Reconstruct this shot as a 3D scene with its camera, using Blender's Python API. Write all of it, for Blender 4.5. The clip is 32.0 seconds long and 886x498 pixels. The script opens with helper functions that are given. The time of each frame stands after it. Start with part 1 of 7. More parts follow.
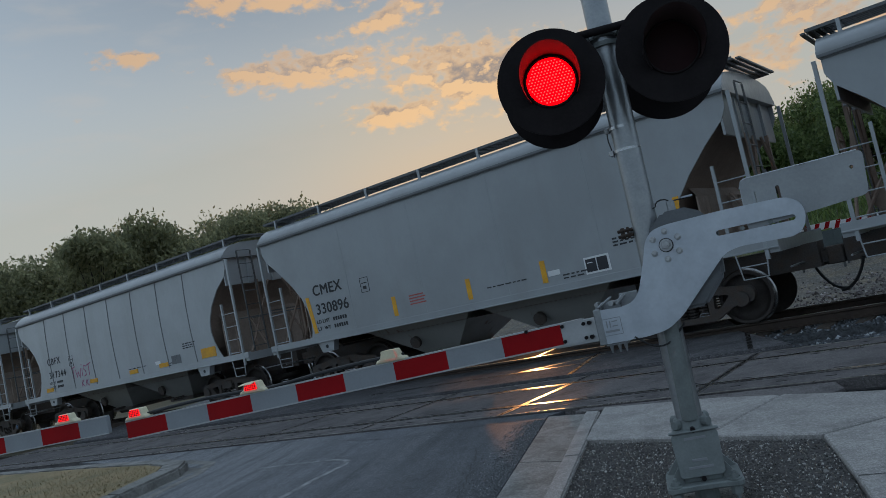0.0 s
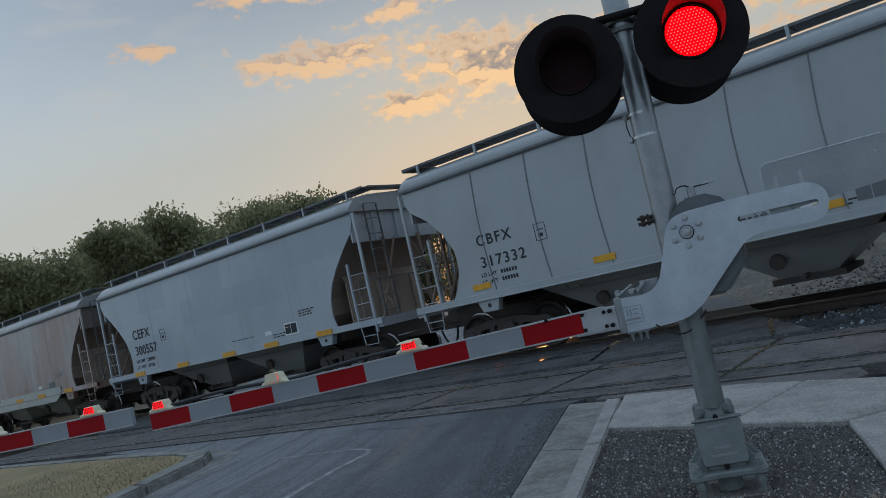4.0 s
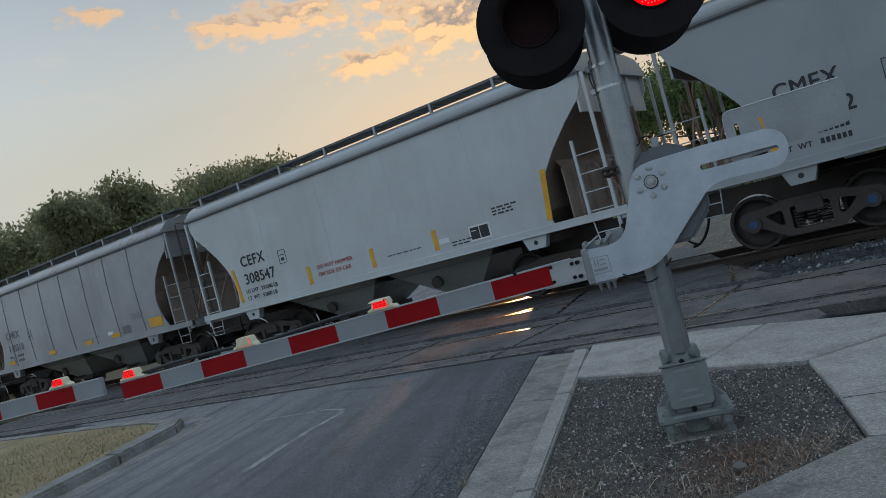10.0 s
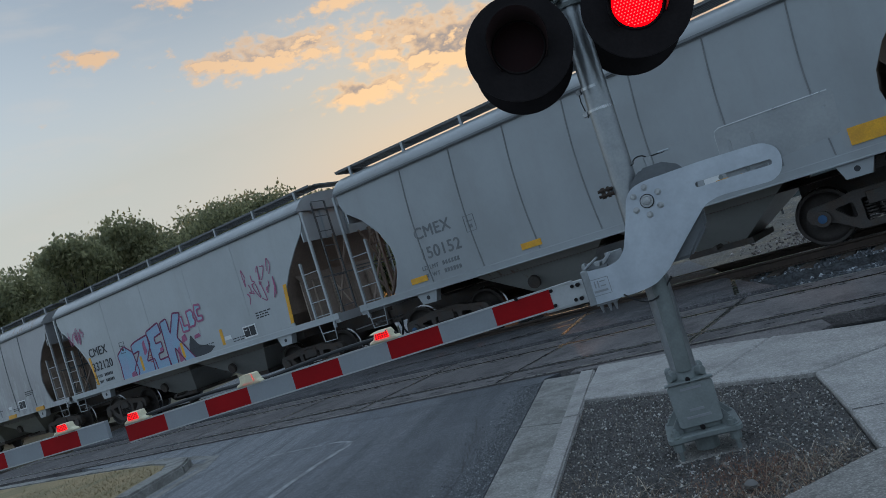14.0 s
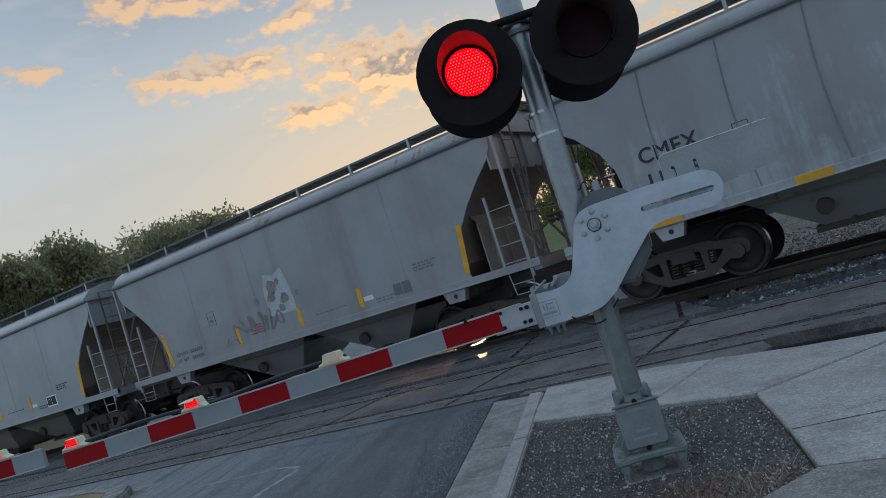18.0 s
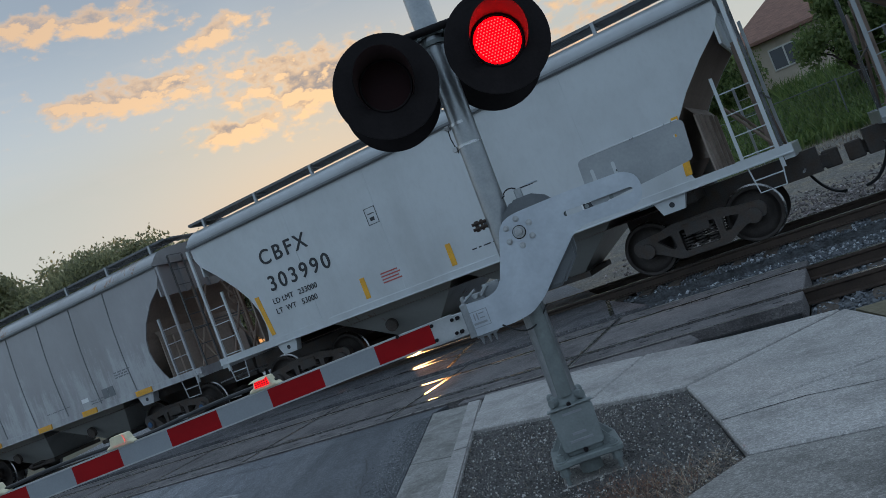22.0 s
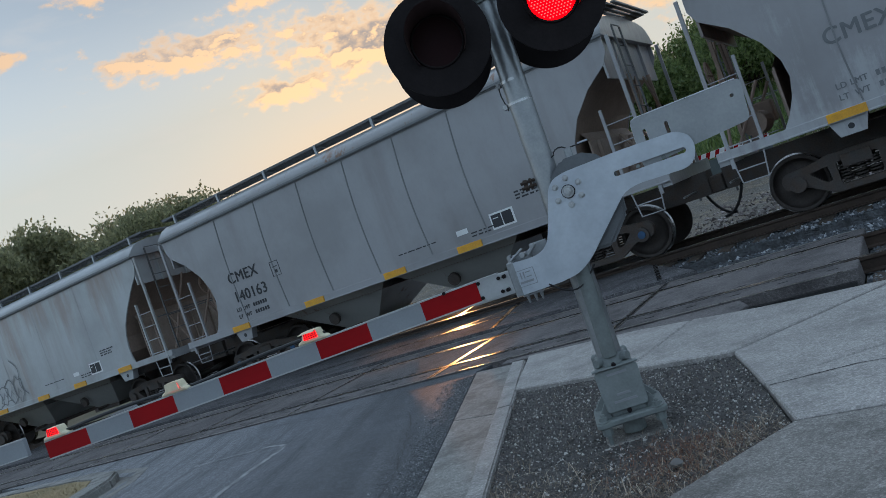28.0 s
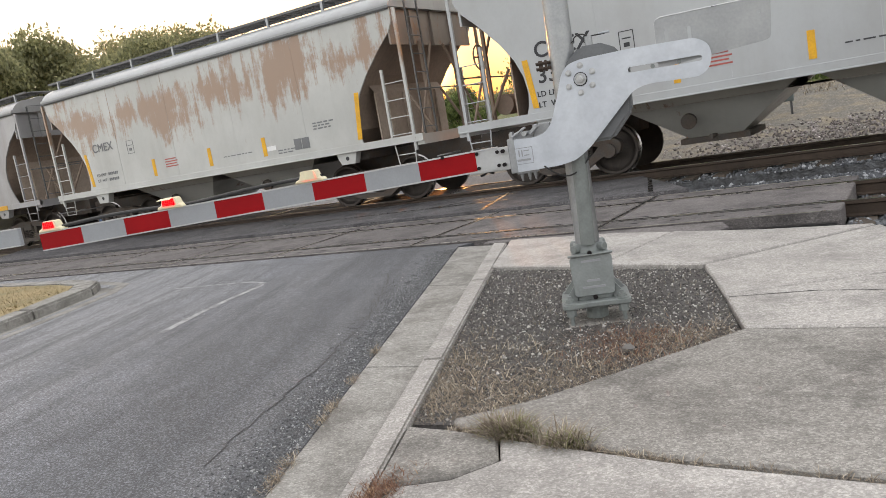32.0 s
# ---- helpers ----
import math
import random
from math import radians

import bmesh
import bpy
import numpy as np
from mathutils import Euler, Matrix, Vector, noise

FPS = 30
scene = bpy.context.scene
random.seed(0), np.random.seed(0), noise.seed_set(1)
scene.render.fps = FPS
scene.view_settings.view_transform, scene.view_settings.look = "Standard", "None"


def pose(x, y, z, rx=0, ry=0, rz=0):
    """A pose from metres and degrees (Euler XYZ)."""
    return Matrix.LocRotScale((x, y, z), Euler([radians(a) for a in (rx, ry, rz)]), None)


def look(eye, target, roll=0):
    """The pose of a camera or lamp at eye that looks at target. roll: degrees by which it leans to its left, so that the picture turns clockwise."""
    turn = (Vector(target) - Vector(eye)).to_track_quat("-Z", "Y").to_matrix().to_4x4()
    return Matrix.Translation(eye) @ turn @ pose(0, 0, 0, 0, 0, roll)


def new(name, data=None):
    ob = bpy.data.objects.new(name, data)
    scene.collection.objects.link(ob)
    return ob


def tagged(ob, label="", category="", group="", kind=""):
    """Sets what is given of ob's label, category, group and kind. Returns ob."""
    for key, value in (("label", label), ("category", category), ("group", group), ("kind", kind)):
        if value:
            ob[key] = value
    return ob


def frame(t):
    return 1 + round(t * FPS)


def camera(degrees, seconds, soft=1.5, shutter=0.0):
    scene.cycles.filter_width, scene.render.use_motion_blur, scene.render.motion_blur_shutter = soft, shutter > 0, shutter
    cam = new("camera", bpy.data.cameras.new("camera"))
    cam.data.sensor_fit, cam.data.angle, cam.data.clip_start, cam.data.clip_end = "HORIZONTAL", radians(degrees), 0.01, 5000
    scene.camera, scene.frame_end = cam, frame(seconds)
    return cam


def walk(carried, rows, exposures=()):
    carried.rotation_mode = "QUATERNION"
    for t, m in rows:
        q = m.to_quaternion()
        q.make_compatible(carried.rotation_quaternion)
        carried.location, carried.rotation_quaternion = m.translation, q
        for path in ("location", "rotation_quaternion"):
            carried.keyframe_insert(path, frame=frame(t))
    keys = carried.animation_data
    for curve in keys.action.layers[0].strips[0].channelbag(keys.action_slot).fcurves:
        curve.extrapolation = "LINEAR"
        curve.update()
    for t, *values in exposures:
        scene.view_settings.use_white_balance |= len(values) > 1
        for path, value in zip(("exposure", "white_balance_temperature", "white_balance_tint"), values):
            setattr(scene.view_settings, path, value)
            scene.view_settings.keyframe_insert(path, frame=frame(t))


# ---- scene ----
cam = camera(58.56, 32.0, soft=0.7)
PATH = [
    (0, pose(1.975, -4.879, 1.495, 94.34, 12.23, 37.26)),
    (0.5, pose(1.973, -4.876, 1.501, 94.50, 12.31, 37.43)),
    (1, pose(1.976, -4.869, 1.502, 94.71, 12.55, 37.48)),
    (1.5, pose(1.970, -4.870, 1.504, 94.36, 13.19, 37.36)),
    (2, pose(1.975, -4.869, 1.504, 93.95, 13.44, 37.34)),
    (2.5, pose(1.969, -4.875, 1.508, 94.34, 13.41, 37.60)),
    (3, pose(1.969, -4.874, 1.508, 94.43, 13.04, 38.41)),
    (3.5, pose(1.969, -4.873, 1.509, 94.16, 12.87, 38.84)),
    (5.5, pose(1.967, -4.849, 1.496, 92.59, 13.42, 36.38)),
    (6, pose(1.959, -4.844, 1.497, 92.17, 14.06, 35.37)),
    (6.5, pose(1.954, -4.849, 1.494, 91.21, 14.04, 34.92)),
    (7, pose(1.960, -4.861, 1.494, 90.87, 13.00, 34.46)),
    (7.5, pose(1.974, -4.880, 1.504, 92.09, 13.96, 35.15)),
    (8, pose(1.982, -4.889, 1.512, 93.43, 14.76, 36.48)),
    (8.5, pose(1.989, -4.893, 1.511, 94.36, 15.28, 36.02)),
    (9, pose(1.982, -4.898, 1.506, 94.50, 15.72, 35.59)),
    (9.5, pose(1.964, -4.907, 1.497, 92.33, 15.28, 35.67)),
    (10, pose(1.951, -4.900, 1.498, 90.23, 14.95, 36.05)),
    (10.5, pose(1.961, -4.894, 1.505, 91.24, 15.51, 35.55)),
    (11, pose(1.952, -4.902, 1.505, 92.02, 15.45, 36.01)),
    (11.5, pose(1.940, -4.905, 1.499, 91.56, 14.35, 36.97)),
    (12, pose(1.941, -4.904, 1.493, 91.10, 14.33, 36.64)),
    (12.5, pose(1.940, -4.902, 1.495, 90.77, 15.00, 36.65)),
    (13, pose(1.950, -4.898, 1.501, 90.85, 15.94, 37.17)),
    (13.5, pose(1.960, -4.893, 1.508, 91.50, 17.14, 37.43)),
    (14, pose(1.970, -4.885, 1.512, 92.11, 17.50, 36.25)),
    (14.5, pose(1.980, -4.879, 1.517, 92.57, 17.78, 34.76)),
    (16.5, pose(1.984, -4.877, 1.519, 93.09, 18.52, 31.62)),
    (17, pose(1.979, -4.881, 1.517, 92.73, 18.21, 31.90)),
    (17.5, pose(1.974, -4.884, 1.515, 92.69, 17.68, 32.27)),
    (18, pose(1.974, -4.887, 1.512, 92.59, 17.41, 32.47)),
    (18.5, pose(1.984, -4.886, 1.515, 92.61, 18.04, 32.28)),
    (19, pose(2.000, -4.878, 1.523, 92.97, 19.28, 31.62)),
    (19.5, pose(2.012, -4.856, 1.525, 92.89, 20.18, 30.09)),
    (20, pose(2.015, -4.835, 1.521, 91.87, 20.77, 27.70)),
    (20.5, pose(2.004, -4.835, 1.519, 91.42, 20.53, 26.50)),
    (21, pose(1.994, -4.842, 1.519, 91.38, 20.40, 27.16)),
    (21.5, pose(1.994, -4.840, 1.518, 91.49, 20.60, 27.49)),
    (22, pose(1.998, -4.840, 1.521, 91.69, 20.93, 27.47)),
    (22.5, pose(1.999, -4.840, 1.520, 91.64, 21.14, 27.12)),
    (23, pose(1.994, -4.843, 1.521, 90.76, 21.65, 26.89)),
    (23.5, pose(1.976, -4.843, 1.515, 90.10, 21.54, 28.27)),
    (24, pose(1.962, -4.841, 1.512, 89.76, 21.01, 29.46)),
    (24.5, pose(1.951, -4.845, 1.516, 89.48, 21.01, 29.94)),
    (25, pose(1.945, -4.850, 1.519, 89.34, 21.29, 30.96)),
    (25.5, pose(1.938, -4.860, 1.521, 89.45, 21.28, 32.74)),
    (27.5, pose(1.994, -4.877, 1.505, 90.85, 20.21, 32.20)),
    (28, pose(1.986, -4.865, 1.498, 90.17, 19.72, 30.97)),
    (28.5, pose(1.975, -4.870, 1.494, 89.51, 18.95, 30.25)),
    (29, pose(1.963, -4.877, 1.484, 88.33, 17.88, 30.18)),
    (29.5, pose(1.958, -4.882, 1.480, 87.49, 15.94, 31.32)),
    (30, pose(1.922, -4.840, 1.454, 85.97, 12.34, 33.52)),
    (30.5, pose(1.913, -4.807, 1.452, 82.19, 12.33, 36.35)),
    (31, pose(1.928, -4.897, 1.443, 79.08, 12.94, 37.63)),
    (31.5, pose(1.935, -5.082, 1.357, 79.58, 7.19, 33.28)),
    (32, pose(2.045, -5.063, 1.392, 81.71, 9.61, 31.04)),
]
EXPOSURE = 1.0
walk(cam, PATH, [(0.0, EXPOSURE - 0.20, 6280, 10), (1.2, EXPOSURE - 0.24, 6280, 10), (3.5, EXPOSURE - 0.10, 6280, 10), (6.0, EXPOSURE + 0.02, 6330, 10), (7.2, EXPOSURE + 0.14, 6530, 10), (8.2, EXPOSURE, 6180, 10), (10.0, EXPOSURE + 0.10, 6630, 10), (11.0, EXPOSURE + 0.12, 6280, 10), (12.5, EXPOSURE + 0.18, 6130, 10), (14.0, EXPOSURE + 0.08, 6230, 10), (18.0, EXPOSURE + 0.10, 6230, 10), (23.0, EXPOSURE + 0.14, 6180, 10), (25.0, EXPOSURE + 0.42, 6480, 10), (27.5, EXPOSURE + 0.30, 6180, 10), (28.3, EXPOSURE + 0.30, 6330, 10), (29.0, EXPOSURE + 0.46, 7000, 12), (29.6, EXPOSURE + 0.8, 6900, 15), (30.2, EXPOSURE + 1.25, 8100, 22), (30.8, EXPOSURE + 1.52, 8300, 22), (32.0, EXPOSURE + 1.62, 9000, 22)])

# ---- light ----
SUN_AZ, SUN_EL = 121.5, 4.7


def make_world():
    w = bpy.data.worlds.new("evening_sky")
    scene.world = w
    w.use_nodes = True
    nt = w.node_tree
    N, L = nt.nodes, nt.links
    N.clear()
    out, bg = N.new("ShaderNodeOutputWorld"), N.new("ShaderNodeBackground")
    sky = N.new("ShaderNodeTexSky")
    sky.sky_type, sky.sun_disc = "NISHITA", False
    sky.sun_elevation, sky.sun_rotation = radians(SUN_EL), radians(90 - SUN_AZ)
    sky.dust_density, sky.ozone_density, sky.air_density = 2.2, 2.0, 1.0
    co = N.new("ShaderNodeTexCoord")
    sep = N.new("ShaderNodeSeparateXYZ")
    L.new(co.outputs["Generated"], sep.inputs[0])

    def math_node(op, a, b=None, c=None):
        n = N.new("ShaderNodeMath")
        n.operation = op
        for i, v in enumerate((a, b, c)):
            if v is None:
                continue
            if isinstance(v, (int, float)):
                n.inputs[i].default_value = v
            else:
                L.new(v, n.inputs[i])
        return n.outputs[0]

    # broken cloud, drawn by azimuth and elevation
    az = math_node("ARCTAN2", sep.outputs[1], sep.outputs[0])
    el = math_node("ARCSINE", sep.outputs[2])

    def cloud_bank(az0, el0, slope, waz, wel, v=None):
        d0 = math_node("SUBTRACT", az, radians(az0))
        dx = math_node("DIVIDE", d0, waz)
        dy = math_node("DIVIDE", math_node("SUBTRACT", math_node("SUBTRACT", v or el, radians(el0)), math_node("MULTIPLY", d0, slope)), wel)
        return math_node("POWER", 2.718, math_node("MULTIPLY", math_node("ADD", math_node("MULTIPLY", dx, dx), math_node("MULTIPLY", dy, dy)), -1.0))

    BANKS = [(134.6, 18.6, 0.02, 0.130, 0.027, 0.84), (121.5, 16.0, 0.02, 0.150, 0.044, 1.05), (138.8, 24.2, 0.05, 0.045, 0.026, 0.80), (132.6, 23.3, 0.06, 0.075, 0.026, 0.90),
             (125.8, 21.2, -0.1, 0.075, 0.020, 0.72), (145.6, 20.9, 0.0, 0.050, 0.016, 0.82), (127.9, 14.2, 0.12, 0.060, 0.015, 0.74), (99.0, 13.0, 0.0, 0.20, 0.06, 0.80)]

    def noise_of(vec, scale, detail, rough):
        n = N.new("ShaderNodeTexNoise")
        n.inputs["Scale"].default_value, n.inputs["Detail"].default_value, n.inputs["Roughness"].default_value = scale, detail, rough
        L.new(vec, n.inputs["Vector"])
        return n.outputs[0]

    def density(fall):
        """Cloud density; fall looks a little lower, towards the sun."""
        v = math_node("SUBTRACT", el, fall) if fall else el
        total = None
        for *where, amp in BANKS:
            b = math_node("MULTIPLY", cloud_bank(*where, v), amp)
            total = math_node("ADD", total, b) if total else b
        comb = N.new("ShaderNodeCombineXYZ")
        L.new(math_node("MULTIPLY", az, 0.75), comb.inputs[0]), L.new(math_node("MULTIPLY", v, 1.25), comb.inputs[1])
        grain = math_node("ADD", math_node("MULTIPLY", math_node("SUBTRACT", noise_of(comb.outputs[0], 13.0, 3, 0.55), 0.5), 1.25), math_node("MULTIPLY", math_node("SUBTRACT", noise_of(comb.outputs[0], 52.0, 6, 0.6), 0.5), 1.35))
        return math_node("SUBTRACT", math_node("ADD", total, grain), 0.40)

    def smooth(v, lo, hi, a_=0.0, z_=1.0):
        n = N.new("ShaderNodeMapRange")
        n.interpolation_type = "SMOOTHSTEP"
        n.inputs["From Min"].default_value, n.inputs["From Max"].default_value, n.inputs["To Min"].default_value, n.inputs["To Max"].default_value = lo, hi, a_, z_
        L.new(v, n.inputs["Value"])
        return n.outputs[0]

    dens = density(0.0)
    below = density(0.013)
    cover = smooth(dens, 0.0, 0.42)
    # glow round the sun
    sd = Vector((math.cos(radians(SUN_AZ)) * math.cos(radians(SUN_EL)), math.sin(radians(SUN_AZ)) * math.cos(radians(SUN_EL)), math.sin(radians(SUN_EL))))
    dot = N.new("ShaderNodeVectorMath")
    dot.operation = "DOT_PRODUCT"
    dot.inputs[1].default_value = sd
    L.new(co.outputs["Generated"], dot.inputs[0])
    c0 = math_node("MAXIMUM", dot.outputs["Value"], 0.0)
    core = math_node("MULTIPLY", math_node("POWER", c0, 2600.0), 28.0)

    def blend(f, a_, b_, kind="MIX"):
        n = N.new("ShaderNodeMix")
        n.data_type, n.blend_type = "RGBA", kind
        for key, v in (("Factor", f), ("A", a_), ("B", b_)):
            if isinstance(v, (tuple, float)):
                n.inputs[key].default_value = v if isinstance(v, float) else (*v, 1)
            else:
                L.new(v, n.inputs[key])
        return n.outputs["Result"]

    base = blend(0.80, sky.outputs[0], (2.55, 3.28, 4.05))
    fade = N.new("ShaderNodeVectorMath")
    fade.operation = "SCALE"
    L.new(base, fade.inputs[0])
    L.new(math_node("ADD", math_node("MULTIPLY", dot.outputs["Value"], 0.16), 1.02), fade.inputs["Scale"])
    base = fade.outputs[0]
    # the evening air warms and pales towards the sun and towards the horizon
    low = math_node("POWER", math_node("SUBTRACT", 1.0, math_node("MAXIMUM", sep.outputs[2], 0.0)), 3.2)
    base = blend(math_node("MINIMUM", math_node("MULTIPLY", math_node("MULTIPLY", math_node("POWER", c0, 1.6), low), 2.6), 1.0), base, (2.76, 2.80, 2.52))
    base = blend(math_node("MULTIPLY", math_node("POWER", c0, 38.0), 0.85), base, (4.6, 3.70, 2.45))
    base = blend(math_node("MINIMUM", math_node("MULTIPLY", math_node("MULTIPLY", math_node("POWER", c0, 30.0), math_node("POWER", low, 3.0)), 1.6), 1.0), base, (4.1, 1.75, 0.48))
    tint = N.new("ShaderNodeVectorMath")
    tint.operation = "SCALE"
    tint.inputs[0].default_value = (1.0, 0.50, 0.12)
    L.new(core, tint.inputs["Scale"])
    gcol = blend(1.0, base, tint.outputs[0], "ADD")
    # a thin grey veil over the sun, and fine streaks of it
    veil = math_node("MAXIMUM", cloud_bank(113, 26, 0.0, 0.5, 0.18), cloud_bank(133, 27, 0.0, 0.6, 0.17))
    gcol = blend(math_node("MULTIPLY", veil, 0.88), gcol, (1.30, 1.55, 1.82))
    flat = N.new("ShaderNodeCombineXYZ")
    L.new(az, flat.inputs[0]), L.new(math_node("MULTIPLY", el, 3.5), flat.inputs[1])
    gcol = blend(smooth(noise_of(flat.outputs[0], 9.0, 4, 0.55), 0.48, 0.75, 0.0, 0.22), gcol, (3.2, 2.86, 2.50))
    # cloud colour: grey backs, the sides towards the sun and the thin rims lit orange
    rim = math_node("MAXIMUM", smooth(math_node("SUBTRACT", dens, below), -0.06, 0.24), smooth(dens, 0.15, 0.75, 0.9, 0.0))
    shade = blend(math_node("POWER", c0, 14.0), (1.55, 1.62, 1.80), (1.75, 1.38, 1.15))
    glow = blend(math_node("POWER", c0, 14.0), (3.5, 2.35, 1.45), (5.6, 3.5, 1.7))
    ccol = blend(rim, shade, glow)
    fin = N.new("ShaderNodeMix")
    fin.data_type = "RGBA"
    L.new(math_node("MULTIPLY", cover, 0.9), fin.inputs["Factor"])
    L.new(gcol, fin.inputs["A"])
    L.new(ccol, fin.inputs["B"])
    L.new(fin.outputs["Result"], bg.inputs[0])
    bg.inputs[1].default_value = 0.10
    L.new(bg.outputs[0], out.inputs[0])


make_world()
sun = new("sun", bpy.data.lights.new("sun", "SUN"))
sun.data.energy, sun.data.angle, sun.data.color = 0.28, radians(0.6), (1.0, 0.40, 0.12)
sun.matrix_world = look((100 * math.cos(radians(SUN_AZ)), 100 * math.sin(radians(SUN_AZ)), 100 * math.tan(radians(SUN_EL))), (0, 0, 0))

# ---- materials ----
MATS = {}


def mat(name, col, rough=0.6, metal=0.0, var=0.12, scale=6.0, fine=60.0, bump=0.15, col2=None, spots=0.5, emit=0.0, coat=0.0, rnd=0.0, stretch=None, seed=0.0, bdist=0.01, spec=0.5):
    """A procedural surface: two scales of noise vary the colour and the roughness, the finer one gives relief."""
    if name in MATS:
        return MATS[name]
    m = bpy.data.materials.new(name)
    m.use_nodes = True
    nt = m.node_tree
    N, L = nt.nodes, nt.links
    b = N["Principled BSDF"]
    co = N.new("ShaderNodeTexCoord")
    mp = N.new("ShaderNodeMapping")
    mp.inputs["Location"].default_value = (seed * 3.7, seed * 1.3, seed * 2.1)
    if stretch:
        mp.inputs["Scale"].default_value = stretch
    L.new(co.outputs["Object"], mp.inputs[0])
    n1, n2 = N.new("ShaderNodeTexNoise"), N.new("ShaderNodeTexNoise")
    n1.inputs["Scale"].default_value, n1.inputs["Detail"].default_value = scale, 5
    n2.inputs["Scale"].default_value, n2.inputs["Detail"].default_value = fine, 3
    L.new(mp.outputs[0], n1.inputs["Vector"])
    L.new(co.outputs["Object"], n2.inputs["Vector"])
    r = N.new("ShaderNodeValToRGB")
    c2 = col2 or tuple(c * (1 - 2.2 * var) for c in col)
    r.color_ramp.elements[0].position, r.color_ramp.elements[1].position = max(0.0, spots - 0.22), min(1.0, spots + 0.18)
    r.color_ramp.elements[0].color, r.color_ramp.elements[1].color = (*c2, 1), (*col, 1)
    L.new(n1.outputs[0], r.inputs[0])
    hv = N.new("ShaderNodeHueSaturation")
    L.new(r.outputs[0], hv.inputs["Color"])
    mr = N.new("ShaderNodeMapRange")
    mr.inputs["To Min"].default_value, mr.inputs["To Max"].default_value = 1 - 1.6 * var, 1 + 1.6 * var
    L.new(n2.outputs[0], mr.inputs["Value"])
    last = mr.outputs[0]
    if rnd:
        oi = N.new("ShaderNodeObjectInfo")
        m2 = N.new("ShaderNodeMapRange")
        m2.inputs["To Min"].default_value, m2.inputs["To Max"].default_value = 1 - rnd, 1 + rnd
        L.new(oi.outputs["Random"], m2.inputs["Value"])
        mm = N.new("ShaderNodeMath")
        mm.operation = "MULTIPLY"
        L.new(last, mm.inputs[0]), L.new(m2.outputs[0], mm.inputs[1])
        last = mm.outputs[0]
    L.new(last, hv.inputs["Value"])
    L.new(hv.outputs[0], b.inputs["Base Color"])
    rr = N.new("ShaderNodeMapRange")
    rr.inputs["To Min"].default_value, rr.inputs["To Max"].default_value = max(0.02, rough - 0.12), min(1.0, rough + 0.12)
    L.new(n1.outputs[0], rr.inputs["Value"])
    L.new(rr.outputs[0], b.inputs["Roughness"])
    b.inputs["Metallic"].default_value = metal
    b.inputs["Coat Weight"].default_value = coat
    b.inputs["Specular IOR Level"].default_value = spec
    if bump:
        bp = N.new("ShaderNodeBump")
        bp.inputs["Strength"].default_value, bp.inputs["Distance"].default_value = bump, bdist
        L.new(n2.outputs[0], bp.inputs["Height"])
        L.new(bp.outputs[0], b.inputs["Normal"])
    if emit:
        b.inputs["Emission Color"].default_value = (*col, 1)
        b.inputs["Emission Strength"].default_value = emit
    MATS[name] = m
    return m


